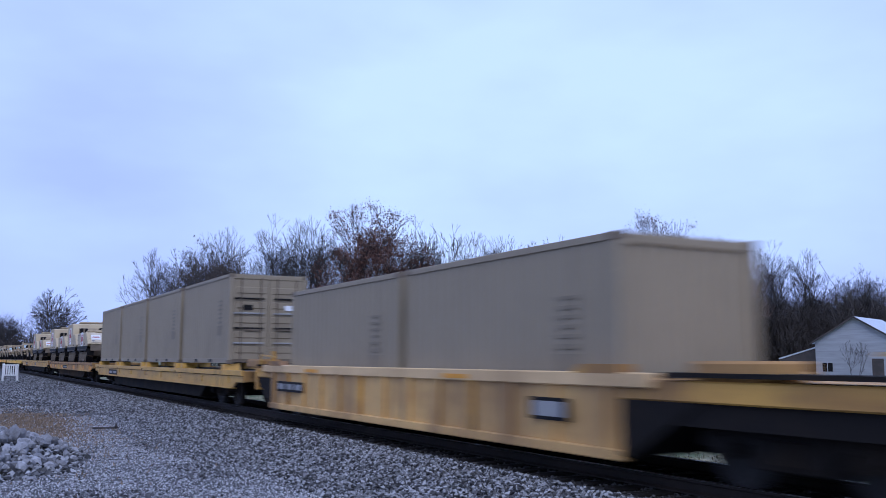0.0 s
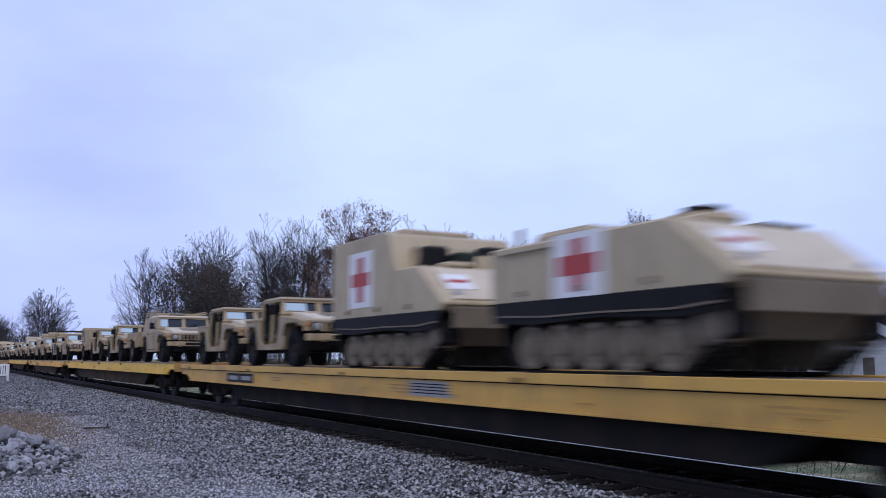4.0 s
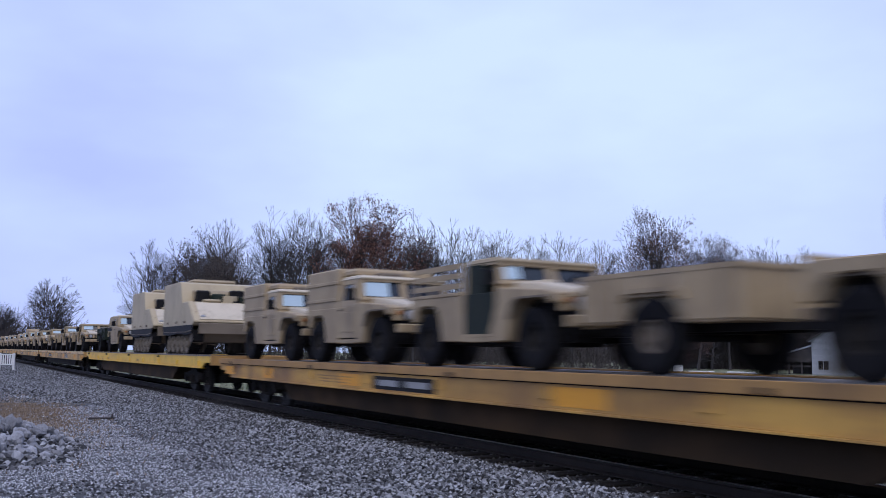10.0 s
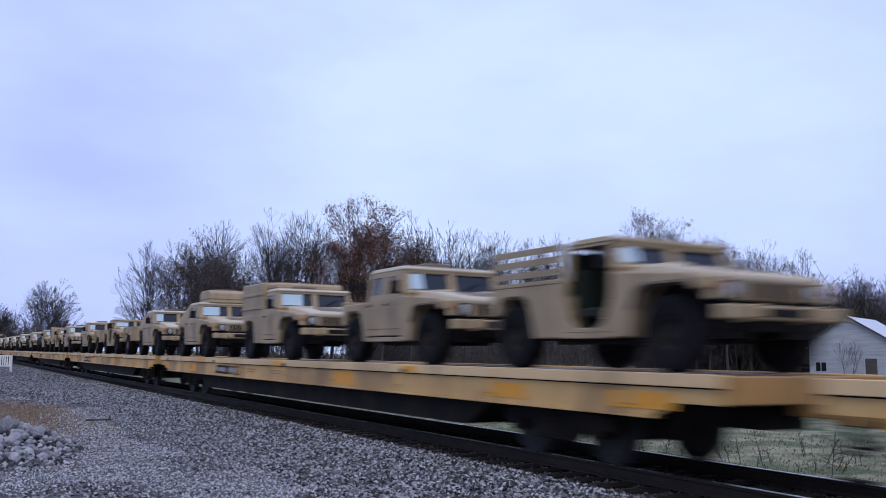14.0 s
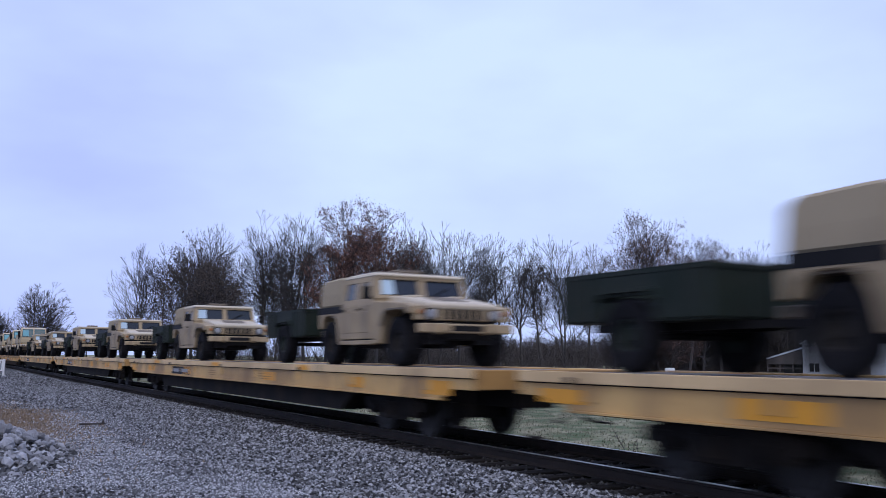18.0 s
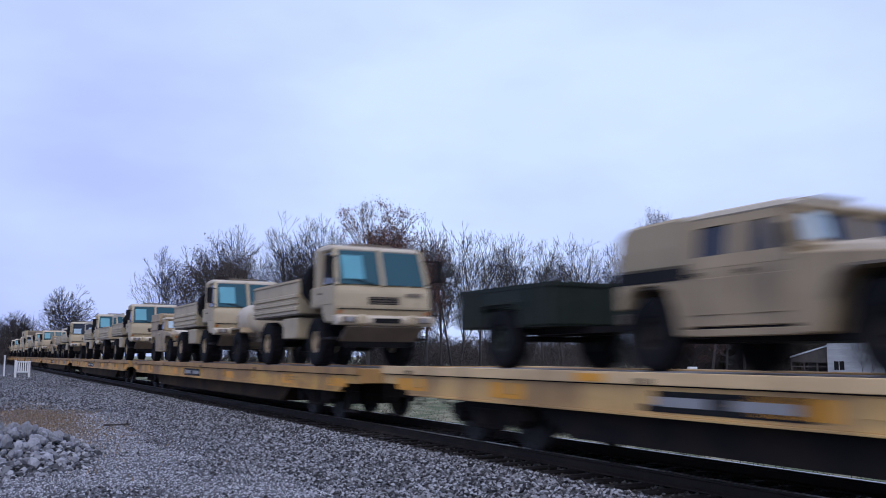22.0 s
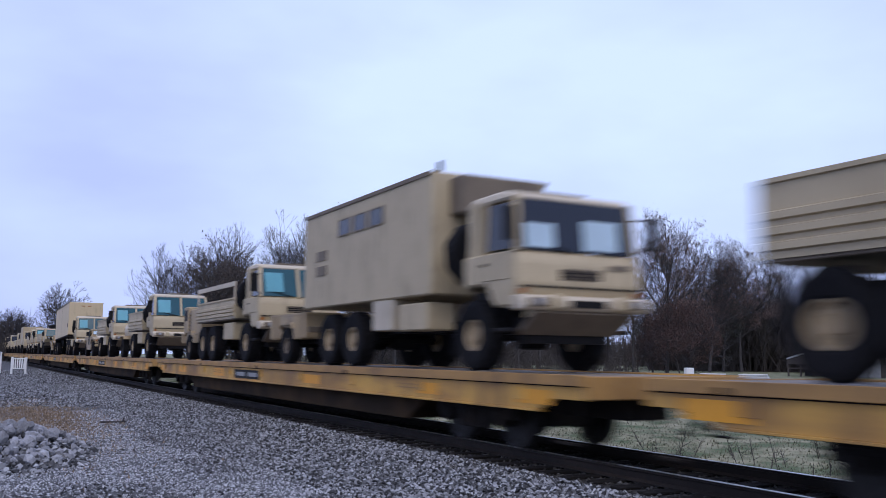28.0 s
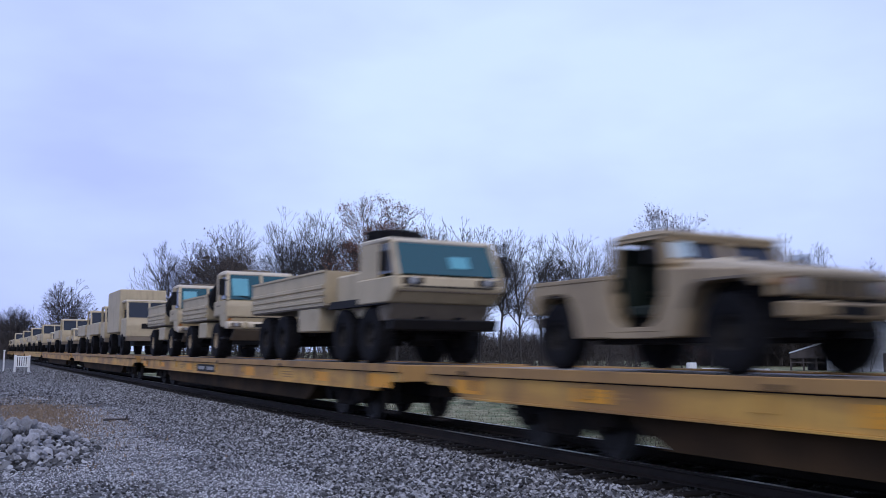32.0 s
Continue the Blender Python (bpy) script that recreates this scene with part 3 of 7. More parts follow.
def hummer(kind):
    """A wide low military utility truck in the body form named by kind."""
    label = {
        "H4": "tan four-door armoured utility truck with slanted back",
        "HW": "tan four-door utility truck with tall canvas back",
        "H2": "tan doorless utility truck with soft cab roof",
        "HO": "tan utility truck with pole frame and slatted bed",
        "HK": "tan utility truck with slatted wooden bed sides",
        "HB": "tan armoured utility truck with roof turret box",
        "HS": "tan utility truck carrying a ribbed shelter box",
        "HE": "tan four-door utility truck with low empty bed",
        "HD": "tan four-door utility truck with open rear bed",
        "HR": "tan four-door utility truck with slatted roof rack",
        "HP": "tan two-door utility pickup carrying a spare tyre",
        "HG": "tan two-door utility pickup with dark green doors",
        "HL": "tan utility truck with slatted bed and green doors",
        "HQ": "tan two-door utility pickup with open cab",
    }[kind]
    th = thing("humvee", label, "military truck", "utility trucks on the train")
    paint = TAN
    soft = kind in ("H2", "HP", "HQ", "HO", "HK", "HG", "HL")
    two = kind in ("HS", "HP", "HQ", "HO", "HK", "HG", "HL")
    back = -0.42 if two else -1.0
    hw = 1.07
    zr = 1.77 if soft else 1.86
    # fenders with deep arches, engine bay, hood
    for s in (-1, 1):
        part("front_fender", P([(0.60, 0.43), (0.90, 0.43), (1.00, 0.78), (1.12, 0.99), (1.28, 1.06), (1.98, 1.06), (2.12, 0.97), (2.22, 0.97), (2.26, 1.11), (1.95, 1.17), (0.60, 1.27)],
                               *sorted((s * 0.72, s * hw)), bevel=0.018), paint, th)
        part("fender_lip", P([(1.0, 0.76), (1.11, 0.985), (1.27, 1.06), (2.0, 1.06), (2.13, 0.97), (2.13, 1.0), (2.01, 1.09), (1.26, 1.09), (1.09, 1.01), (0.98, 0.78)],
                             *sorted((s * (hw - 0.03), s * (hw + 0.035)))), TAN_DARK, th)
        part("rear_fender", P([(back, 0.43), (-1.14, 0.43), (-1.23, 0.78), (-1.34, 0.98), (-1.48, 1.05), (-1.95, 1.05), (-2.08, 0.95), (-2.15, 0.78), (-2.27, 0.78), (-2.28, 1.2), (back, 1.2)],
                              *sorted((s * 0.72, s * hw)), bevel=0.016), paint, th)
        part("rocker", B(back, 0.6, *sorted((s * 0.9, s * (hw - 0.004))), 0.42, 0.505, bevel=0.01), paint, th)
        # black boxes behind the wheels: the shade of the wells as colour
        for x in (1.62, -1.68):
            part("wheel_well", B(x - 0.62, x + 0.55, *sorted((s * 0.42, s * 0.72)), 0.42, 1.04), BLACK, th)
    hood = P([(0.60, 1.16), (2.26, 1.04), (2.32, 1.10), (2.30, 1.17), (1.35, 1.325), (0.60, 1.385)], -0.80, 0.80, bevel=0.025, inset=0.05)
    for y in (-0.45, 0.45):
        box(hood, 0.85, 1.22, y - 0.15, y + 0.15, 1.335, 1.375, bevel=0.01)
    # paler than the sides: the sky's light on the hood is in its colour
    h = part("hood", hood, TAN_PALE, th, "sloping hood with sky light painted into its pale tan")
    part("hood_vent", P([(1.42, 1.30), (1.95, 1.215), (1.95, 1.235), (1.42, 1.335)], -0.34, 0.34), TAN_DARK, h)
    # engine bay and floor in black, for the shade under the body
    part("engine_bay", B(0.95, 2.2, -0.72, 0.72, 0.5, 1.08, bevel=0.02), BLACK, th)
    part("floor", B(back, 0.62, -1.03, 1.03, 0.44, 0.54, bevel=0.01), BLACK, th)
    part("tunnel", B(back, 0.62, -0.38, 0.38, 0.54, 0.98, bevel=0.03), DARK_RIM, th)
    part("bed_floor", B(-2.28, back, -1.0, 1.0, 1.02, 1.08), TAN_DARK, th)
    part("fire_wall", B(0.56, 0.66, -1.04, 1.04, 0.5, 1.37, bevel=0.01), paint, th)
    ch = B(-2.25, 2.2, -0.45, -0.33, 0.42, 0.56)
    box(ch, -2.25, 2.2, 0.33, 0.45, 0.42, 0.56)
    for x in (1.62, -1.68):
        cyl(ch, (x, -0.9, 0.47), (x, 0.9, 0.47), 0.06, 8)
        box(ch, x - 0.2, x + 0.2, -0.2, 0.2, 0.36, 0.62, bevel=0.03)
    box(ch, -1.0, 0.9, -0.7, 0.7, 0.36, 0.45, bevel=0.02)
    part("chassis", ch, BLACK, th)
    # nose: lamps in dark rings, slotted grille, bumper with hooks
    part("nose_plate", B(2.2, 2.275, -1.0, 1.0, 0.85, 1.075, bevel=0.015), paint, th)
    gr = B(2.27, 2.284, -0.45, 0.45, 0.875, 1.06)
    part("grille", gr, BLACK, th, "black grille opening")
    bars = bmesh.new()
    for i in range(6):
        box(bars, 2.28, 2.296, -0.38 + i * 0.145, -0.345 + i * 0.145, 0.87, 1.065)
    part("grille_bars", bars, paint, th)
    for y in (-0.68, 0.68):
        ring = part("lamp_ring", C((2.26, y, 0.965), (2.29, y, 0.965), 0.135, 16), BLACK, th)
        part("headlight", lathe_x(0.095, (2.285, y, 0.965)), LAMP, ring, "round glass headlight")
        part("turn_signal", lathe_x(0.05, (2.27, y * 1.32, 1.0)), AMBER, th)
    bm = B(2.34, 2.46, -1.0, 1.0, 0.62, 0.79, bevel=0.018)
    for y in (-0.5, 0.5):
        box(bm, 2.1, 2.36, y - 0.05, y + 0.05, 0.6, 0.74)
        box(bm, 2.44, 2.56, y - 0.04, y + 0.04, 0.64, 0.80, bevel=0.02)
    bumper = part("front_bumper", bm, paint, th)
    part("bumper_recess", B(2.455, 2.468, -0.34, 0.34, 0.655, 0.755), BLACK, bumper)
    part("rear_bumper", B(-2.38, -2.27, -0.95, 0.95, 0.6, 0.74, bevel=0.015), TAN_DARK, th)
    for x in (1.62, -1.68):
        for y in (-0.90, 0.90):
            add_wheel(th, x, y, 0.47, 0.31, DARK_RIM)
    # windscreen: two small panes in a thick frame that leans back
    xa, xb, za, zb = 0.665, 0.53, 1.37, zr - 0.06
    fr = bmesh.new()
    for y, w in ((-0.97, 0.10), (0.0, 0.15), (0.97, 0.10)):
        q = box(bmesh.new(), xa - 0.05, xa, y - w / 2, y + w / 2, za - 0.03, zb)
        me = bpy.data.meshes.new("post")
        q.to_mesh(me)
        q.free()
        fr.from_mesh(me)
        bpy.data.meshes.remove(me)
    box(fr, xa - 0.06, xa + 0.012, -1.02, 1.02, za - 0.04, za + 0.025)
    box(fr, xa - 0.06, xa + 0.012, -1.02, 1.02, zb - 0.075, zb)
    for v in fr.verts:
        v.co.x -= (xa - xb) * (v.co.z - za) / (zb - za)
        v.co.y *= 1 - 0.04 * (v.co.z - za) / (zb - za)
    frame_ob = part("windscreen_frame", fr, paint, th)
    for s in (-1, 1):
        pane(frame_ob, [(xa - 0.03, s * 0.06, za), (xa - 0.03, s * 0.95, za), (xb - 0.03, s * 0.92, zb - 0.05), (xb - 0.03, s * 0.06, zb - 0.05)], "windscreen_pane")
    # a pale sheet before the near pane imitates the sky's reflection; wide on some
    wide = kind in ("HE", "HB", "HS", "H2")
    k = (xa - xb) / (zb - za)
    y0, y1 = (-0.9, -0.34) if wide else (-0.9, -0.62)
    quad = [(xa - k * (z - za) - 0.012, y, z) for y, z in ((y0, za + 0.04), (y1, za + 0.04), (y1, zb - 0.1), (y0, zb - 0.1))]
    part("notice_sheet", sheet_on(quad, (0.005, 0, 0.002)), ICE, frame_ob, "pale blue sheet painted as sky reflection on the windscreen")
    part("wiper", bar(bmesh.new(), (xa + 0.01, 0.2, za + 0.02), (xa - 0.04, 0.62, za + 0.22), 0.018), BLACK, frame_ob)
    # seats and wheel
    for x in ((0.0,) if two else (0.05, -0.75)):
        for y in (-0.7, 0.7):
            st = B(x - 0.25, x + 0.22, y - 0.24, y + 0.24, 0.70, 0.84, bevel=0.03)
            box(st, x - 0.34, x - 0.22, y - 0.24, y + 0.24, 0.82, 1.36, bevel=0.03)
            part("seat", st, OLIVE, th, "dark green seat")
    part("steering_wheel", lathe_tilt(0.2, (0.36, 0.7, 1.2)), BLACK, th)
    # roof
    rf = P([(0.60, zr - 0.085), (0.60, zr - 0.04), (0.46, zr), (back + 0.12, zr), (back - 0.02, zr - 0.04), (back - 0.02, zr - 0.085)], -1.0, 1.0, bevel=0.018, inset=0.03)
    # steel roofs take the pale tan as painted sky light
    part("roof", rf, CANVAS if soft else TAN_PALE, th, "sagging canvas cab roof" if soft else "flat steel roof painted pale as if skylit")
    if not soft:
        part("roof_hatch", B(0.1, 0.42, -0.5, 0.1, zr - 0.01, zr + 0.075, bevel=0.025), TAN_DARK, th, "small dark roof fitting")
        for y in (-hw, hw):
            if two:
                door(th, -0.40, 0.585, y, paint, zr - 0.07, True)
            else:
                door(th, -0.195, 0.585, y, paint, zr - 0.07, True)
                door(th, -0.99, -0.215, y, paint, zr - 0.07, False)
    else:
        bk = bmesh.new()
        for y in (-0.98, 0.98):
            bar(bk, (back, y, 1.2), (back, y * 0.97, zr - 0.05), 0.07)
            bar(bk, (0.58, y, 1.3), (0.5, y * 0.97, zr - 0.05), 0.06)
            if not two:
                bar(bk, (-0.2, y, 0.5), (-0.2, y * 0.97, zr - 0.05), 0.07)
            box(bk, back, 0.5, y * 0.97 - 0.03, y * 0.97 + 0.03, zr - 0.12, zr - 0.07)
        bar(bk, (back, -0.98, zr - 0.08), (back, 0.98, zr - 0.08), 0.06)
        part("roof_bow", bk, paint, th)
        part("cab_back_panel", B(back - 0.03, back, -0.98, 0.98, 1.0, 1.62, bevel=0.005), OLIVE, th, "dark canvas curtain behind the seats")
        for y in (-hw, hw):
            s = math.copysign(1, y)
            part("door_sill", P([(back, 0.5), (0.60, 0.5), (0.60, 0.95), (0.44, 0.64), (0.30, 0.56), (back + 0.3, 0.56), (back + 0.12, 0.66), (back, 1.0)], *sorted((y - s * 0.06, y)), bevel=0.008), paint, th)
        if kind in ("HO", "HL", "HG"):
            for y in (-1.05, 1.05):
                part("door", P([(-0.36, 0.54), (0.42, 0.54), (0.57, 0.8), (0.57, 1.2), (-0.36, 1.2)], *sorted((y * 0.98, y * 1.02)), bevel=0.01), TAN if kind == "HG" else OLIVE, th, "soft side door")
                part("door_curtain", P([(-0.36, 0.75 if kind == "HG" else 1.2), (0.16, 0.75 if kind == "HG" else 1.2), (0.16, zr - 0.1), (-0.36, zr - 0.1)], *sorted((y * 0.995, y * 1.025)) if kind == "HG" else sorted((y * 0.94, y * 0.96))), OLIVE, th, "dark green door curtain")
        gate = B(-2.31, -2.26, -hw, hw, 0.9, 1.22, bevel=0.01)
        for s in (-1, 1):
            box(gate, -2.3, back - 0.04, *sorted((s * (hw - 0.05), s * (hw + 0.012))), 1.19, 1.25, bevel=0.008)
        part("bed_wall", gate, paint, th)
        if kind in ("HO", "HK", "HL"):
            if kind == "HO":
                ps = bmesh.new()
                for x in (0.35, -1.1):
                    for y in (-0.92, 0.92):
                        bar(ps, (x, y, zr - 0.04), (x, y, 2.2), 0.04)
                    bar(ps, (x, -1.0, 2.17), (x, 1.0, 2.17), 0.05)
                for y in (-0.92, 0.92):
                    bar(ps, (0.6, y, 2.17), (-1.3, y, 2.17), 0.05)
                part("roof_pole_frame", ps, OLIVE, th, "dark pole frame above the cab")
            for y in (-1.05, 1.05):
                sl = bmesh.new()
                for z in (1.36, 1.53, 1.69):
                    box(sl, -2.28, back - 0.06, y - 0.015, y + 0.015, z - 0.045, z + 0.045)
                for x in (-2.2, -1.65, -1.12, -0.55):
                    box(sl, x - 0.03, x + 0.03, y * 0.97 - 0.015, y * 0.97 + 0.015, 1.2, 1.74)
                part("slatted_bed_side", sl, paint, th, "slatted wooden bed side")
        elif kind == "HP":
            piece("spare_wheel", "tyre_0.47_0.31", lambda: tyre_mesh(0.47, 0.31), RUBBER, th, pose(-1.3, 0.1, 1.55, 0, 0, 90))
        if kind in ("H2", "HP", "HQ", "HG"):
            part("cargo_bundle", B(-2.15, -1.5, -0.8, 0.8, 1.07, 1.33 if kind == "H2" else 1.22, bevel=0.08), CANVAS, th, "folded tan canvas cover")
    # back
    if kind in ("H4", "HB"):
        part("slant_back", P([(back, 1.2), (back, zr - 0.05), (-1.2, zr - 0.08), (-2.22, 1.40), (-2.28, 1.2)], -1.03, 1.03, bevel=0.02, inset=0.06), paint, th)
        part("slant_hatch", sheet_on([(-1.32, -0.7, zr - 0.125), (-1.32, 0.7, zr - 0.125), (-2.08, 0.7, 1.475), (-2.08, -0.7, 1.475)], (-0.012, 0, 0.022)), TAN_DARK, th)
    if kind in ("HD", "HE"):
        part("cab_back_panel", B(back - 0.04, back, -1.0, 1.0, 1.18, zr - 0.06, bevel=0.01), paint, th)
        if kind == "HE":
            part("stowed_bundle", B(-1.55, -1.08, -0.85, 0.85, 1.08, 1.46, bevel=0.09), OLIVE, th, "dark stowed canvas bundle")
        else:
            piece("spare_wheel", "tyre_0.47_0.31", lambda: tyre_mesh(0.47, 0.31), RUBBER, th, pose(-1.3, -0.3, 1.56, 0, 0, 90))
        part("tailgate", B(-2.33, -2.28, -1.05, 1.05, 0.9, 1.28, bevel=0.01), paint, th)
    if kind == "HW":
        # a black band stands in for the shade under the canvas edge
        part("bed_rim", B(-2.29, back, -1.078, 1.078, 1.09, 1.235), BLACK, th, "black band painted as shade below the canvas")
        part("canvas_back", P([(back, 1.235), (back, zr - 0.02), (-1.2, zr), (-2.15, zr - 0.03), (-2.3, zr - 0.12), (-2.33, 1.235)], -1.04, 1.04, bevel=0.04, inset=0.04), CANVAS, th, "taut tan canvas cargo cover")
        rope = bmesh.new()
        for x in (-1.35, -1.75, -2.12):
            for s in (-1, 1):
                bar(rope, (x, s * 1.045, 1.22), (x, s * 1.045, 1.5), 0.012)
        part("canvas_strap", rope, TAN_DARK, th)
    if kind == "HR":
        part("wagon_back", P([(back, 1.2), (back, zr - 0.03), (-2.2, zr - 0.05), (-2.28, 1.2)], -1.03, 1.03, bevel=0.02, inset=0.06), paint, th)
        rk = bmesh.new()
        for y in (-0.93, 0.93):
            bar(rk, (0.3, y, zr + 0.17), (-2.15, y, zr + 0.17), 0.045)
            bar(rk, (0.3, y, zr + 0.08), (-2.15, y, zr + 0.08), 0.04)
            for x in (0.3, -0.5, -1.3, -2.15):
                bar(rk, (x, y, zr - 0.06), (x, y, zr + 0.17), 0.04)
        for i in range(9):
            bar(rk, (0.3 - i * 0.3, -0.93, zr + 0.08), (0.3 - i * 0.3, 0.93, zr + 0.08), 0.035)
        part("roof_rack", rk, paint, th, "slatted steel roof rack")
    if kind == "HB":
        tb = P([(0.62, zr - 0.01), (0.62, zr + 0.32), (0.46, zr + 0.42), (-0.55, zr + 0.42), (-0.72, zr + 0.32), (-0.72, zr - 0.01)], -0.70, 0.70, bevel=0.02)
        part("turret_box", tb, TAN, th, "square armour box on the roof")
        part("turret_seam", B(-0.73, 0.63, -0.712, 0.712, zr + 0.10, zr + 0.13), TAN_DARK, th)
        part("hatch_ring", C((0.0, 0, zr + 0.41), (0.0, 0, zr + 0.47), 0.42, 18), TAN_DARK, th)
    if kind == "HS":
        sh = B(-2.42, -0.46, -1.06, 1.06, 1.1, 2.06, bevel=0.03)
        for z in (1.38, 1.75):
            for y in (-1.0, 1.0):
                box(sh, -2.42, -0.46, *sorted((y * 1.055, y * 1.085)), z - 0.035, z + 0.035, bevel=0.006)
        part("shelter_box", sh, TAN, th, "tan ribbed shelter box")
        part("shelter_brow", B(-0.6, 0.2, -0.95, 0.95, zr - 0.02, 2.03, bevel=0.06), TAN, th)
    for y in (-1.1, 1.1):
        m = bmesh.new()
        bar(m, (0.6, y * 0.95, 1.3), (0.68, y * 1.13, 1.4), 0.025)
        box(m, 0.65, 0.70, y * 1.14 - 0.085, y * 1.14 + 0.085, 1.3, 1.55, bevel=0.01)
        part("mirror", m, BLACK, th)
    return th


def lathe_x(r, at, depth=0.05):
    """A shallow round lens that faces forwards."""
    x, y, z = at
    bm = C((x - 0.02, y, z), (x + depth * 0.4, y, z), r, 14)
    cyl(bm, (x + depth * 0.4, y, z), (x + depth * 0.8, y, z), r * 0.95, 14, r2=r * 0.6)
    return bm


def lathe_tilt(r, at):
    bm = lathe([(r - 0.02, -0.02), (r + 0.02, -0.02), (r + 0.02, 0.02), (r - 0.02, 0.02), (r - 0.02, -0.02)], seg=18)
    for v in bm.verts:
        v.co = Vector((v.co.x * 0.5 + v.co.y, v.co.z, v.co.x * 0.85)) + Vector(at)
    return bm


def light_trailer(kind):
    """A single-axle cargo trailer; its body is centred, the drawbar points forwards."""
    dark = kind == "TB"
    paint = OLIVE if dark else TAN
    label = "dark green single-axle cargo trailer" if dark else "tan single-axle cargo trailer with low sides"
    if kind in ("G", "S"):
        label = "tan trailer carrying a boxy cooling unit" if kind == "G" else "tan trailer carrying a tall narrow shelter"
    th = thing("cargo_trailer", label, "trailer", "cargo trailers on the train")
    top = 1.25 if kind not in ("G", "S") else 0.95
    tub = bmesh.new()
    for y in (-1, 1):
        prism(tub, [(-1.4, 0.66), (-0.52, 0.66), (-0.46, 0.95), (0.46, 0.95), (0.52, 0.66), (1.4, 0.66), (1.4, top), (-1.4, top)], y * 0.99, y * 1.04, bevel=0.008)
    box(tub, -1.4, 1.4, -1.0, 1.0, 0.64, 0.70)
    part("tub", tub, paint, th)
    for x, nm in ((-1.42, "tailgate"), (1.38, "front_gate")):
        g = B(x, x + 0.04, -1.0, 1.0, 0.66, top, bevel=0.008)
        for y in (-0.6, 0.0, 0.6):
            box(g, x - 0.02, x + 0.06, y - 0.03, y + 0.03, 0.68, top - 0.03)
        part(nm, g, paint, th)
    for x in (-1.1, -0.75, 0.75, 1.1):
        for y in (-1.05, 1.05):
            part("stake", B(x - 0.035, x + 0.035, *sorted((y - 0.02, y + 0.02)), 0.62, top), paint, th)
    part("top_rail", rail_loop(1.42, 1.02, top), paint, th)
    for y in (-1, 1):
        part("mudguard", P([(-0.56, 0.9), (-0.5, 1.02), (-0.4, 1.06), (0.4, 1.06), (0.5, 1.02), (0.56, 0.9), (0.5, 0.9), (0.42, 1.0), (-0.42, 1.0), (-0.5, 0.9)], *sorted((y * 0.75, y * 1.1))), paint, th)
        add_wheel(th, 0.0, y * 0.92, 0.47, 0.31, OLIVE if dark else None)
    fr = bmesh.new()
    for y in (-0.5, 0.5):
        bar(fr, (-1.3, y, 0.58), (1.0, y, 0.58), 0.1)
        bar(fr, (1.0, y, 0.58), (2.1, 0.03 * y, 0.6), 0.09)
    cyl(fr, (0, -0.9, 0.47), (0, 0.9, 0.47), 0.05, 8)
    part("frame", fr, BLACK, th)
    part("coupling_ring", lathe_tilt(0.09, (2.2, 0, 0.6)), BLACK, th)
    part("landing_leg", C((1.7, 0, 0.02), (1.7, 0, 0.6), 0.04, 8), paint, th)
    if kind == "G":
        part("unit_box", B(-1.35, -0.62, -0.98, 0.98, 0.72, 1.98, bevel=0.03), TAN, th, "tan sheet steel cabinet")
        part("unit_box", B(-0.30, 1.36, -0.96, 0.96, 0.72, 1.86, bevel=0.03), TAN, th, "long tan sheet steel cabinet")
        part("unit_core", B(-0.62, -0.30, -0.9, 0.9, 0.72, 1.84), BLACK, th, "dark open machine bay")
        for y in (-1, 1):
            lv = bmesh.new()
            for k in range(7):
                box(lv, -0.63, -0.29, *sorted((y * 0.9, y * 0.95)), 0.86 + k * 0.14, 0.90 + k * 0.14)
            part("louvre_slats", lv, TAN_DARK, th, "dark louvred slats")
            part("vent_opening", B(-1.25, -0.78, *sorted((y * 0.98, y * 0.988)), 1.45, 1.86), BLACK, th, "dark vent opening")
            part("access_door", B(0.0, 0.62, *sorted((y * 0.96, y * 0.975)), 0.82, 1.76, bevel=0.004), TAN, th)
            part("bottom_skid", B(-1.4, 1.4, *sorted((y * 0.95, y * 1.03)), 0.66, 0.76), TAN_PALE, th)
        part("louvre_panel", B(-1.375, -1.35, -0.7, 0.7, 1.0, 1.8, bevel=0.003), BLACK, th)
    elif kind == "S":
        part("shelter", B(-0.75, 0.75, -0.98, 0.98, 0.72, 2.3, bevel=0.04), TAN_PALE, th, "tall pale tan shelter")
        part("shelter_door", B(-0.785, -0.75, -0.5, 0.5, 0.85, 2.1, bevel=0.005), TAN, th)
        for y in (-0.99, 0.99):
            part("louvre_panel", B(-0.5, 0.1, *sorted((y, y * 1.012)), 1.7, 2.1, bevel=0.003), TAN_DARK, th, "dark louvred grille")
    elif not dark:
        part("cargo_cover", B(-1.34, 1.34, -0.95, 0.95, 0.7, top - 0.06, bevel=0.06), CANVAS, th, "sunken tan canvas cover")
    return th


def rail_loop(hx, hy, z):
    bm = bmesh.new()
    for a, b in (((-hx, -hy, z), (hx, -hy, z)), ((-hx, hy, z), (hx, hy, z)), ((-hx, -hy, z), (-hx, hy, z)), ((hx, -hy, z), (hx, hy, z))):
        bar(bm, a, b, 0.06)
    return bm


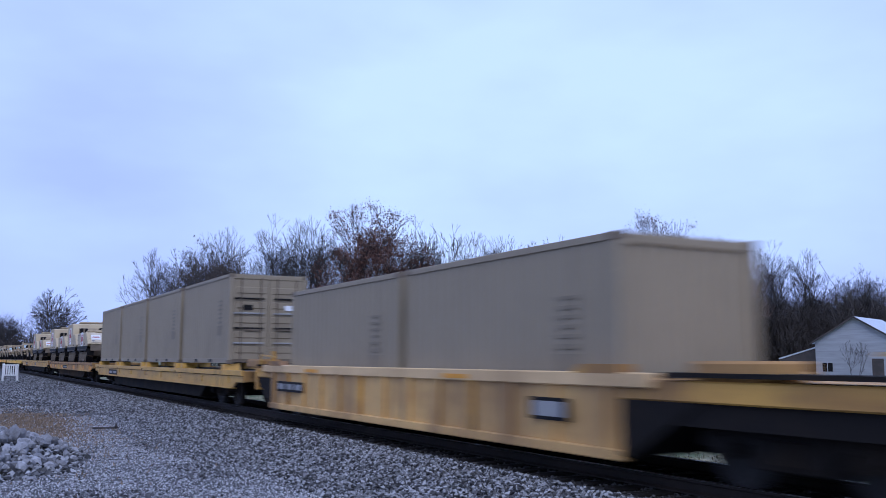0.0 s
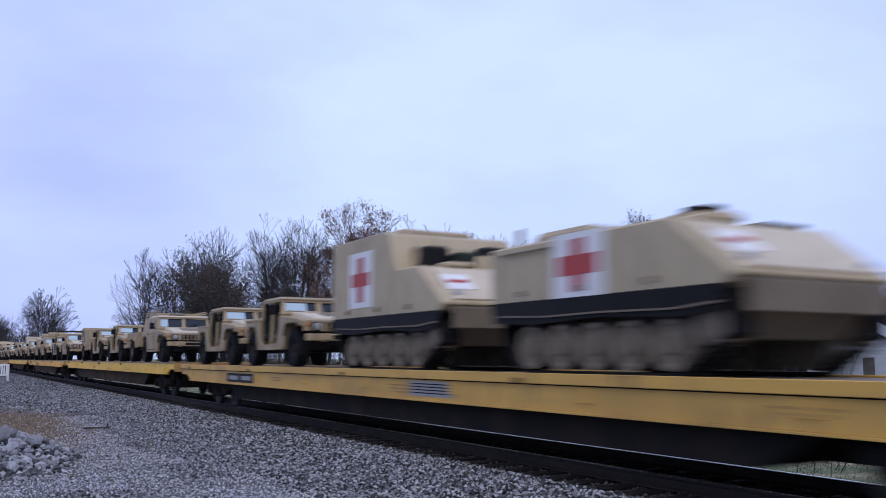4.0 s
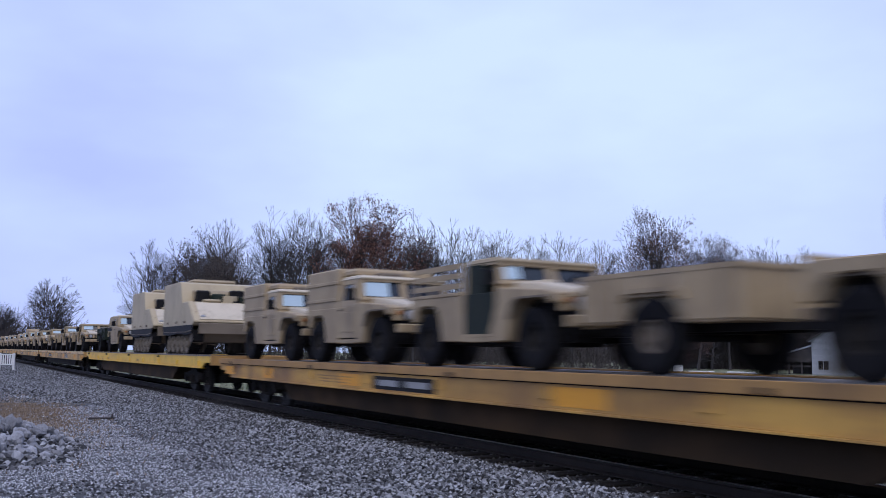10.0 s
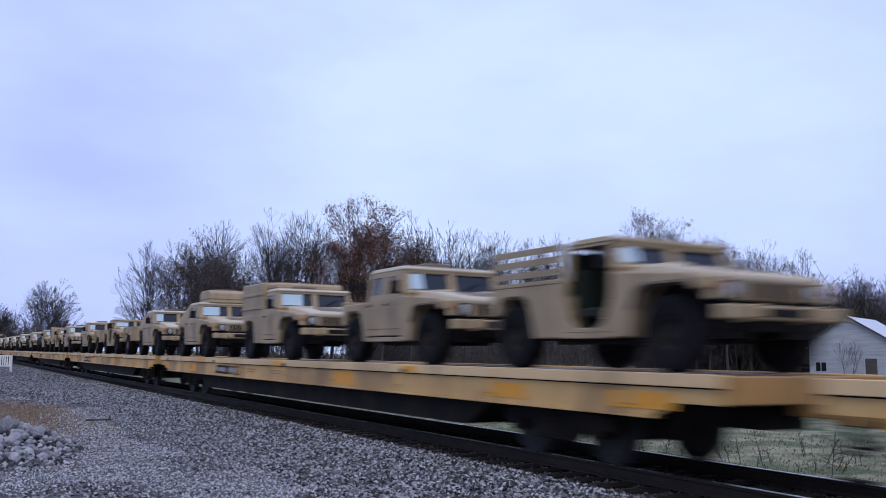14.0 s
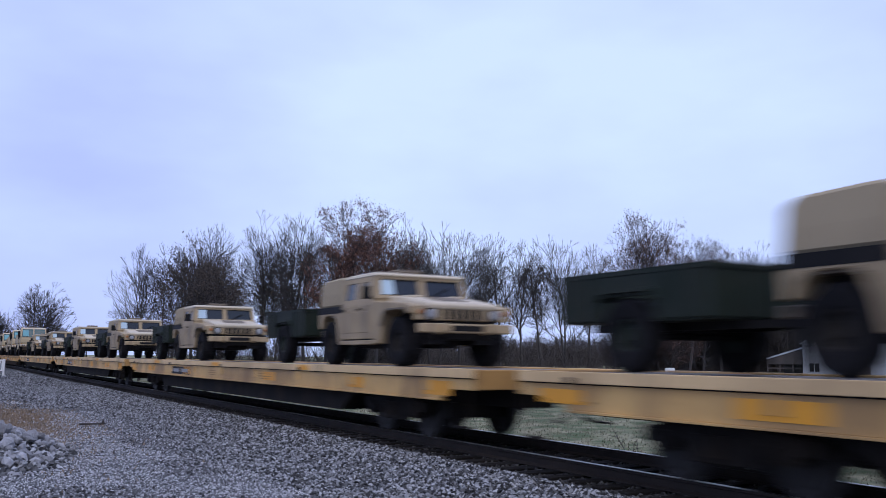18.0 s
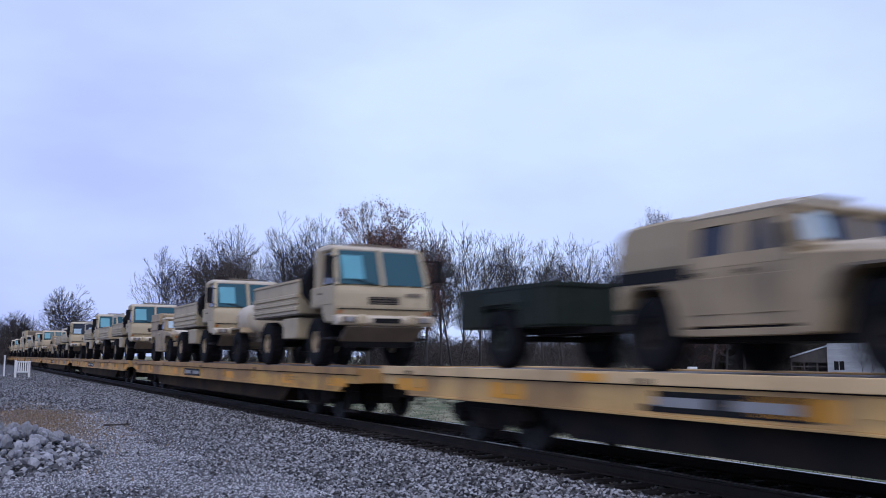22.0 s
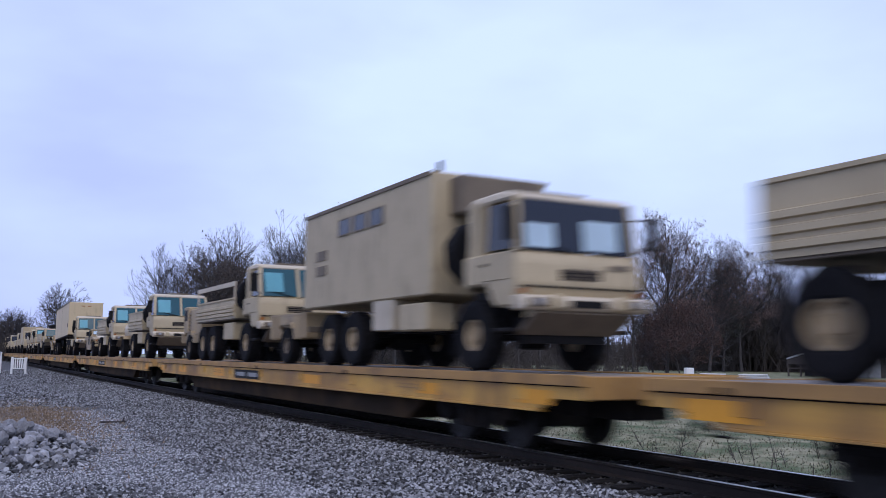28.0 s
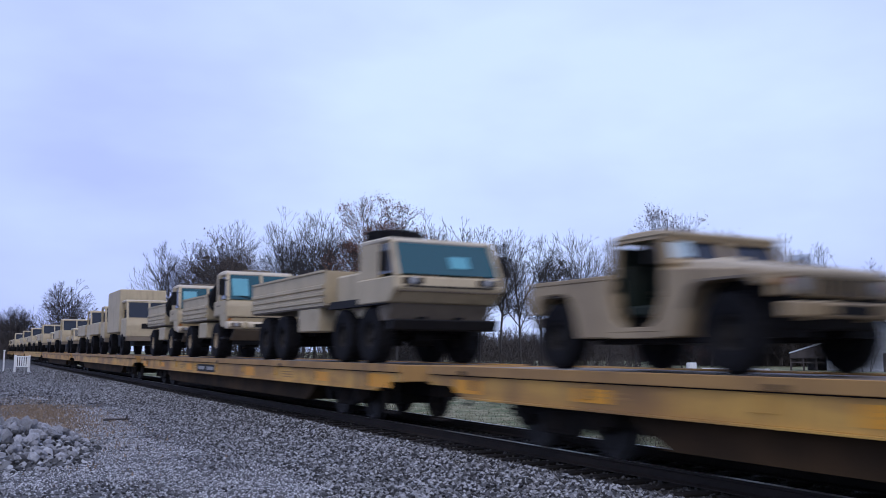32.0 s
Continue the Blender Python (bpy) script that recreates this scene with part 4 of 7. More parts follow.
def tank_trailer():
    """A water trailer: a fat oval tank on two wheels."""
    th = thing("tank_trailer", "tan water tank trailer with rounded barrel", "trailer", "tank trailers on the train")
    bm = bmesh.new()
    seg, rows = 24, []
    for x, k in ((-1.5, 0.72), (-1.42, 0.9), (-1.25, 1.0), (1.25, 1.0), (1.42, 0.9), (1.5, 0.72)):
        rows.append([bm.verts.new((x, 0.98 * k * math.copysign(abs(math.cos(2 * math.pi * i / seg)) ** 0.8, math.cos(2 * math.pi * i / seg)),
                                   1.38 + 0.60 * k * math.copysign(abs(math.sin(2 * math.pi * i / seg)) ** 0.8, math.sin(2 * math.pi * i / seg)))) for i in range(seg)])
    for a, b in zip(rows, rows[1:]):
        for i in range(seg):
            bm.faces.new((a[i], a[(i + 1) % seg], b[(i + 1) % seg], b[i]))
    bm.faces.new(rows[0]), bm.faces.new(rows[-1][::-1])
    bmesh.ops.recalc_face_normals(bm, faces=bm.faces)
    for v in bm.verts:
        v.co = Vector((v.co.x * 0.65, v.co.y * 0.95, 1.36 + (v.co.z - 1.38) * 0.90))
    tank = part("tank", bm, TAN_PALE, th, "pale tan rounded water tank", smooth=True)
    part("manhole", C((-0.1, 0, 1.88), (-0.1, 0, 2.02), 0.3, 18), TAN, tank)
    for x in (-0.9, 0.9):
        part("tank_band", lathe_band(x * 0.72, 0.94, 0.545), TAN, tank)
    part("spigot_box", B(-1.5, -1.3, -0.5, 0.5, 0.85, 1.15, bevel=0.02), TAN, th)
    fr = bmesh.new()
    for y in (-0.55, 0.55):
        bar(fr, (-1.5, y, 0.72), (1.2, y, 0.72), 0.12)
        bar(fr, (1.2, y, 0.72), (2.2, 0.03 * y, 0.7), 0.1)
    cyl(fr, (-0.1, -0.9, 0.5), (-0.1, 0.9, 0.5), 0.05, 8)
    part("frame", fr, TAN_DARK, th)
    part("landing_leg", C((1.8, 0, 0.02), (1.8, 0, 0.7), 0.04, 8), TAN, th)
    for y in (-1, 1):
        part("mudguard", P([(-0.75, 0.95), (-0.62, 1.10), (0.42, 1.10), (0.55, 0.95), (0.5, 0.92), (0.38, 1.05), (-0.58, 1.05), (-0.7, 0.92)], *sorted((y * 0.78, y * 1.14))), TAN, th)
        add_wheel(th, -0.1, y * 0.95, 0.5, 0.3, DARK_RIM)
    return th


def lathe_band(x, hy, hz):
    """A flat hoop round the tank."""
    bm = bmesh.new()
    seg = 24
    rows = []
    for dx, k in ((-0.03, 1.0), (-0.03, 1.025), (0.03, 1.025), (0.03, 1.0)):
        rows.append([bm.verts.new((x + dx, hy * k * math.cos(2 * math.pi * i / seg), 1.36 + hz * k * math.sin(2 * math.pi * i / seg))) for i in range(seg)])
    for a, b in zip(rows, rows[1:] + rows[:1]):
        for i in range(seg):
            bm.faces.new((a[i], a[(i + 1) % seg], b[(i + 1) % seg], b[i]))
    bmesh.ops.recalc_face_normals(bm, faces=bm.faces)
    return bm


# ---- heavy trucks ----
def truck_cab(th, xf, single):
    """A boxy cab over the engine, its front at xf; one wide windscreen, or two panes with a post."""
    w = 1.2
    xb = xf - 1.6
    zt = 2.80
    low = P([(xb, 1.26), (xf - 1.55, 1.36), (xf - 0.88, 1.36), (xf - 0.72, 1.10), (xf - 0.60, 1.0), (xf - 0.12, 1.0), (xf - 0.04, 1.16), (xf + 0.03, 1.34), (xf + 0.0, 1.70), (xf - 0.07, 1.86), (xb, 1.86)], -w, w, bevel=0.035)
    cab = part("cab", low, TRUCK_TAN, th, "boxy tan steel cab")
    lean = 0.12 if single else 0.34
    for y in (-1.13, 1.13):
        part("front_post", bar(bmesh.new(), (xf - 0.08, y, 1.84), (xf - lean - 0.06, y * 0.95, zt - 0.08), 0.11), TRUCK_TAN, cab)
        part("middle_post", bar(bmesh.new(), (xf - 1.02, y, 1.84), (xf - 1.02, y * 0.95, zt - 0.08), 0.10), TRUCK_TAN, cab)
        part("rear_quarter", P([(xb + 0.05, 1.85), (xf - 1.25, 1.85), (xf - 1.25, zt - 0.05), (xb + 0.05, zt - 0.05)], *sorted((y * 0.95, y * 1.0))), TRUCK_TAN, cab)
    if not single:
        part("centre_post", bar(bmesh.new(), (xf - 0.06, 0, 1.84), (xf - lean - 0.04, 0, zt - 0.08), 0.09), TRUCK_TAN, cab)
    part("cab_back_wall", B(xb + 0.02, xb + 0.08, -1.06, 1.06, 1.85, zt - 0.05), TRUCK_TAN, cab)
    # pale roof colour carries the light from the sky
    part("cab_roof", P([(xb, zt - 0.12), (xf - lean - 0.02, zt - 0.12), (xf - lean - 0.12, zt), (xf - lean - 0.5, zt + 0.05), (xb + 0.1, zt + 0.03)], -1.13, 1.13, bevel=0.04, inset=0.04), TAN_PALE, cab, "rounded cab roof painted pale as if skylit")
    x0, x1 = xf - 0.06, xf - lean - 0.02
    if single:
        pane(cab, [(x0, -1.08, 1.88), (x0, 1.08, 1.88), (x1, 1.03, zt - 0.12), (x1, -1.03, zt - 0.12)], "windscreen_pane")
    else:
        for s in (-1, 1):
            pane(cab, [(x0, s * 0.05, 1.88), (x0, s * 1.08, 1.88), (x1, s * 1.03, zt - 0.12), (x1, s * 0.05, zt - 0.12)], "windscreen_pane", glazing=TEAL_GLASS)
    for s in (-1, 1):
        pane(cab, [(xf - 0.2, s * 1.14, 1.9), (xf - 0.96, s * 1.14, 1.9), (xf - 0.96, s * 1.09, zt - 0.16), (xf - lean - 0.16, s * 1.09, zt - 0.16)], "door_pane")
        d = part("door_panel", B(xf - 1.05, xf - 0.14, *sorted((s * 1.2, s * 1.215)), 1.42, 1.84, bevel=0.006), TRUCK_TAN, cab)
        part("door_handle", B(xf - 0.98, xf - 0.84, *sorted((s * 1.215, s * 1.235)), 1.66, 1.70), BLACK, d)
        part("mirror", B(xf + 0.08, xf + 0.14, s * 1.38 - 0.1, s * 1.38 + 0.1, 1.98, 2.5, bevel=0.015), BLACK, cab)
        st = B(xf - 1.3, xf - 0.8, s * 0.68 - 0.26, s * 0.68 + 0.26, 1.5, 1.95, bevel=0.05)
        box(st, xf - 1.42, xf - 1.28, s * 0.68 - 0.26, s * 0.68 + 0.26, 1.9, 2.4, bevel=0.04)
        part("seat", st, OLIVE, cab)
        part("step", B(xf - 0.62, xf - 0.2, *sorted((s * 1.0, s * 1.2)), 0.62, 0.68, bevel=0.01), BLACK, cab)
    # coloured sheets before the glass imitate reflections in the windscreen
    k = (x1 - x0) / (zt - 2.0)
    for s, ya, yb, za, zb in (((-1, 0.45, 1.0, 1.92, 2.3), (1, 0.1, 0.8, 1.92, 2.4)) if single else ((-1, 0.45, 0.98, 2.0, 2.56),)):
        ns = bmesh.new()
        q = [Vector((x0 + k * (z - 1.88) + 0.025, s * y, z)) for y, z in ((ya, za), (yb, za), (yb, zb), (ya, zb))]
        lo, hi = [ns.verts.new(p) for p in q], [ns.verts.new(p + Vector((0.006, 0, 0.001))) for p in q]
        ns.faces.new(lo), ns.faces.new(hi[::-1])
        for i in range(4):
            ns.faces.new((lo[i], lo[(i + 1) % 4], hi[(i + 1) % 4], hi[i]))
        bmesh.ops.recalc_face_normals(ns, faces=ns.faces)
        part("notice_sheet", ns, ICE if single else CYAN, cab, "pale sheet painted as reflection on the windscreen" if single else "cyan sheet painted as reflection on the windscreen")
    part("grille", B(xf - 0.02, xf + 0.04, -0.38, 0.38, 1.42, 1.60, bevel=0.02), BLACK, cab)
    for i in range(3):
        part("grille_slat", B(xf + 0.035, xf + 0.05, -0.36, 0.36, 1.445 + 0.055 * i, 1.462 + 0.055 * i), TAN_DARK, cab)
    part("face_seam", B(xf + 0.018, xf + 0.034, -1.12, 1.12, 1.30, 1.325), BLACK, cab)
    part("badge_plate", B(xf + 0.02, xf + 0.03, 0.55, 0.95, 1.62, 1.70), TAN_DARK, cab)
    fb = P([(xf - 0.1, 0.94), (xf + 0.16, 0.94), (xf + 0.22, 1.0), (xf + 0.22, 1.1), (xf + 0.14, 1.17), (xf - 0.1, 1.17)], -1.2, 1.2, bevel=0.02)
    bumper = part("bumper", fb, TAN_PALE, th, "pale steel bumper")
    for y in (-0.62, 0.62):
        part("tow_hook", P([(xf + 0.18, 0.92), (xf + 0.36, 0.96), (xf + 0.36, 1.14), (xf + 0.18, 1.2)], y - 0.07, y + 0.07, bevel=0.02), TRUCK_TAN, bumper)
    part("winch_opening", B(xf + 0.215, xf + 0.235, -0.34, 0.34, 0.99, 1.1), BLACK, bumper)
    part("air_dam", P([(xf + 0.12, 0.94), (xf + 0.16, 0.9), (xf - 0.3, 0.58), (xf - 0.36, 0.62)], -0.95, 0.95), TAN_DARK, th, "sloping plate below the bumper")
    part("front_crossmember", B(xf - 0.6, xf - 0.35, -0.8, 0.8, 0.45, 0.85), BLACK, th)
    for y in (-0.92, 0.92):
        ring = part("headlight_box", B(xf + 0.12, xf + 0.235, y - 0.17, y + 0.17, 0.99, 1.13, bevel=0.02), TAN_DARK, bumper)
        part("headlight", lathe_x(0.06, (xf + 0.23, y, 1.06)), LAMP, bumper, "round glass headlight")
        part("turn_signal", B(xf + 0.005, xf + 0.035, y * 1.18 - 0.05, y * 1.18 + 0.05, 1.2, 1.27), AMBER, cab)
        part("wheel_well", B(xf - 1.9, xf - 0.75, *sorted((math.copysign(0.55, y), math.copysign(0.8, y))), 0.6, 1.34), BLACK, th)
        ma = bmesh.new()
        bar(ma, (xf - 0.2, y * 1.2, 2.5), (xf + 0.12, y * 1.42, 2.46), 0.025)
        bar(ma, (xf - 0.1, y * 1.2, 1.9), (xf + 0.12, y * 1.42, 2.02), 0.025)
        part("mirror_arm", ma, BLACK, cab)
    part("roof_marker_bar", B(xf - lean - 0.5, xf - lean - 0.42, -0.5, 0.5, zt + 0.05, zt + 0.1, bevel=0.01), TAN_DARK, cab)
    part("door_seam", B(xf - 1.08, xf - 1.06, -1.204, -1.19, 1.4, 1.86), BLACK, cab)
    part("wiper", bar(bmesh.new(), (xf - 0.03, -0.2, 1.88), (xf - 0.08, -0.75, 2.0), 0.02), BLACK, cab)
    return cab


def cargo_bed(th, x0, x1, zd, h, railed, bows=False):
    """A drop-side bed with pressed ribs."""
    part("bed_floor", B(x0, x1, -1.18, 1.18, zd - 0.1, zd, bevel=0.01), TAN_DARK, th)
    n = 2
    for s in (-1, 1):
        for i in range(n):
            a, b = x0 + (x1 - x0) * i / n + 0.02, x0 + (x1 - x0) * (i + 1) / n - 0.02
            side = [(1.18, zd - 0.06), (1.205, zd - 0.06)]
            for k in range(3):
                z = zd + 0.06 + h * 0.21 * k
                side += [(1.205, z - 0.045), (1.245, z - 0.03), (1.245, z + 0.045), (1.205, z + 0.06)]
            side += [(1.205, zd + h - 0.04), (1.235, zd + h - 0.03), (1.235, zd + h + 0.02), (1.18, zd + h + 0.02)]
            bm = bmesh.new()
            lo, hi = [bm.verts.new((a, s * y, z)) for y, z in side], [bm.verts.new((b, s * y, z)) for y, z in side]
            bm.faces.new(lo), bm.faces.new(hi[::-1])
            for k in range(len(side)):
                bm.faces.new((lo[k], hi[k], hi[(k + 1) % len(side)], lo[(k + 1) % len(side)]))
            bmesh.ops.recalc_face_normals(bm, faces=bm.faces)
            part("drop_side", bm, TRUCK_TAN, th, "ribbed tan drop side")
        if railed:
            rl = bmesh.new()
            for x in (x0 + 0.06, (x0 + x1) / 2, x1 - 0.06):
                if x != (x0 + x1) / 2:
                    bar(rl, (x, s * 1.19, zd + h), (x, s * 1.19, zd + h + 0.52), 0.05)
            box(rl, x0, x1, *sorted((s * 1.18, s * 1.215)), zd + h + 0.38, zd + h + 0.52)
            part("side_rail", rl, TAN_PALE, th, "single raised plank rail")
    for x, nm in ((x0, "tailgate"), (x1, "headboard")):
        g = B(x - 0.03, x + 0.03, -1.2, 1.2, zd - 0.06, zd + h, bevel=0.008)
        part(nm, g, TRUCK_TAN, th)
    if railed:
        return
    part("bundled_cover", B(x0 + 0.2, x1 - 0.2, -1.0, 1.0, zd, zd + h * 0.6, bevel=0.1), CANVAS, th, "tan canvas bundle in the bed")


def truck_frame(th, x0, x1, axles, z=0.78, rim=None):
    fr = bmesh.new()
    for y in (-0.42, 0.42):
        bar(fr, (x0, y, z), (x1, y, z), 0.18)
    for x in axles:
        cyl(fr, (x, -0.95, 0.58), (x, 0.95, 0.58), 0.09, 8)
        cyl(fr, (x, -0.24, 0.58), (x, 0.24, 0.58), 0.22, 12)
        for y in (-0.55, 0.55):
            box(fr, x - 0.5, x + 0.5, y - 0.05, y + 0.05, 0.62, 0.72)
    part("chassis", fr, BLACK, th)
    for x in axles:
        for y in (-1.0, 1.0):
            add_wheel(th, x, y, 0.58, 0.38, rim or TAN)


def box_on_frame(th, name, x0, x1, z0, z1, paint=None):
    for s in (-1, 1):
        part(name, B(x0, x1, *sorted((s * 0.62, s * 1.18)), z0, z1, bevel=0.025), paint or TRUCK_TAN, th)


def spare_and_stack(th, x):
    """The spare wheel, winch arm and exhaust behind the cab."""
    piece("spare_wheel", "tyre_0.58_0.38", lambda: tyre_mesh(0.58, 0.38), RUBBER, th, pose(x, -0.72, 1.98, 0, 0, 90), "large black spare tyre")
    part("exhaust_stack", C((x, 0.75, 1.1), (x, 0.75, 2.75), 0.09, 12), BLACK, th)
    part("air_cleaner", C((x, 0.35, 1.4), (x, 0.35, 2.1), 0.2, 14), TAN_DARK, th)


def cargo_truck(kind):
    words = {
        "L": "tan four-wheeled cargo truck with ribbed bed", "LR": "tan cargo truck with low bed and plank rail",
        "MX": "tan six-wheeled cargo truck with plain panels above its ribbed bed", "MR": "tan six-wheeled cargo truck with plank-railed bed", "MV": "tan six-wheeled cargo truck with wide windscreen",
        "MB": "tan six-wheeled truck with tall windowed van body", "TR": "tan six-wheeled tractor unit with large spare tyre",
    }[kind]
    th = thing("cargo_truck" if kind not in ("MB", "TR") else ("van_truck" if kind == "MB" else "tractor_truck"), words, "military truck", "heavy trucks on the train")
    single = kind in ("MV", "MB")
    if kind in ("L", "LR"):
        xf, x0 = 3.2, -3.2
        axles = [1.85, -2.0]
    elif kind in ("MX", "MV", "MR"):
        xf, x0 = 3.7, -3.7
        axles = [2.35, -1.55, -2.95]
    elif kind == "MB":
        xf, x0 = 4.75, -4.75
        axles = [3.4, -1.75, -3.15]
    else:
        xf, x0 = 3.9, -2.85
        axles = [2.55, -0.75, -2.15]
    truck_cab(th, xf, single)
    truck_frame(th, x0 + 0.1, xf - 0.3, axles)
    spare_and_stack(th, xf - 1.98)
    if kind == "MX":
        cargo_bed(th, x0, xf - 2.5, 1.36, 0.62, False)
        for s in (-1, 1):
            part("raised_panel", B(x0, xf - 2.5, *sorted((s * 1.185, s * 1.215)), 1.985, 2.50, bevel=0.008), TRUCK_TAN, th, "plain tan side panel")
            part("panel_rail", B(x0, xf - 2.5, *sorted((s * 1.18, s * 1.235)), 2.44, 2.52, bevel=0.008), TAN_DARK, th)
        part("end_panel", B(xf - 2.53, xf - 2.49, -1.18, 1.18, 1.985, 2.50, bevel=0.008), TRUCK_TAN, th)
    elif kind == "L":
        cargo_bed(th, x0, xf - 2.5, 1.36, 0.76, False)
        part("roof_strip", B(x0, xf - 2.5, -1.2, 1.2, 2.12, 2.16), CANVAS, th, "taut cargo cover")
    elif kind in ("LR", "MV", "MR"):
        cargo_bed(th, x0, xf - 2.5, 1.38, 0.55, True)
    elif kind == "MB":
        xa, xb = x0, xf - 2.75
        vb = part("van_body", B(xa, xb, -1.22, 1.22, 1.32, 3.55, bevel=0.03), TRUCK_TAN, th, "tall tan van body")
        for s in (-1, 1):
            for i in range(3):
                cx = xa + 2.6 + i * 0.85
                fr = bmesh.new()
                for a, b in (((cx - 0.33, s * 1.23, 2.85), (cx + 0.33, s * 1.23, 2.85)), ((cx - 0.33, s * 1.23, 3.2), (cx + 0.33, s * 1.23, 3.2)),
                             ((cx - 0.33, s * 1.23, 2.85), (cx - 0.33, s * 1.23, 3.2)), ((cx + 0.33, s * 1.23, 2.85), (cx + 0.33, s * 1.23, 3.2))):
                    bar(fr, a, b, 0.03)
                wf = part("window", fr, TAN_DARK, th)
                pane(wf, [(cx - 0.32, s * 1.23, 2.86), (cx + 0.32, s * 1.23, 2.86), (cx + 0.32, s * 1.23, 3.19), (cx - 0.32, s * 1.23, 3.19)])
            part("vent_panel", B(xa + 0.9, xa + 1.5, *sorted((s * 1.22, s * 1.24)), 2.4, 2.62), TAN_DARK, th)
            part("vent_panel", B(xa + 0.9, xa + 1.5, *sorted((s * 1.22, s * 1.24)), 2.05, 2.27), TAN_DARK, th)
            part("skirt_box", B(-0.6, 0.35, *sorted((s * 0.62, s * 1.2)), 0.72, 1.32, bevel=0.02), TAN_PALE, th)
            part("edge_trim", B(xa, xb, *sorted((s * 1.215, s * 1.245)), 3.48, 3.56), TAN_DARK, th)
        part("roof_unit", B(xb - 0.1, xb + 0.5, -0.85, 0.85, 2.75, 3.45, bevel=0.04), TAN_DARK, th, "tan air conditioner on the front wall")
        part("antenna_mount", C((xb - 0.5, -0.8, 3.55), (xb - 0.5, -0.8, 3.85), 0.05, 8), BLACK, th)
        box_on_frame(th, "fuel_tank", 0.6, 1.8, 0.7, 1.2)
    elif kind == "TR":
        part("fifth_wheel", C((-1.45, 0, 1.0), (-1.45, 0, 1.22), 0.55, 20), BLACK, th)
        part("rear_deck", B(-2.85, 1.2, -0.5, 0.5, 0.9, 0.99), TAN_DARK, th)
        for s in (-1, 1):
            part("mudguard", B(-2.8, -0.1, *sorted((s * 0.82, s * 1.2)), 1.2, 1.24), TRUCK_TAN, th)
    if kind not in ("MB",):
        xm = (axles[0] + axles[1]) / 2
        box_on_frame(th, "fuel_tank", xm - 0.5, xm + 0.65, 0.68, 1.2)
    part("rear_light_bar", B(x0 - 0.03, x0 + 0.05, -1.1, 1.1, 0.78, 0.92, bevel=0.01), TAN_DARK, th)
    return th


def ribbed_trailer(kind):
    """A heavy cargo trailer whose body matches the trucks' beds."""
    th = thing("truck_trailer", "tan ribbed cargo trailer behind a truck", "trailer", "heavy trailers on the train")
    tall = kind == "LT3"
    cargo_bed(th, -2.2, 1.9 if tall else 2.2, 1.32 if tall else 1.25, 0.76 if tall else 0.62, False)
    axles = {"LT": [0.0], "LT2": [-0.65, 0.75], "LT3": [-1.42, -0.25]}[kind]
    fr = bmesh.new()
    for y in (-0.5, 0.5):
        bar(fr, (-2.1, y, 0.95), (2.1, y, 0.95), 0.15)
        bar(fr, (2.1, y, 0.95), (3.3, 0.05 * y, 0.8), 0.12)
    for x in axles:
        cyl(fr, (x, -0.95, 0.58), (x, 0.95, 0.58), 0.08, 8)
    part("frame", fr, BLACK, th)
    part("landing_leg", C((2.6, 0, 0.02), (2.6, 0, 0.9), 0.05, 8), TRUCK_TAN, th)
    for x in axles:
        for y in (-1.0, 1.0):
            add_wheel(th, x, y, 0.58, 0.38, TAN)
    return th


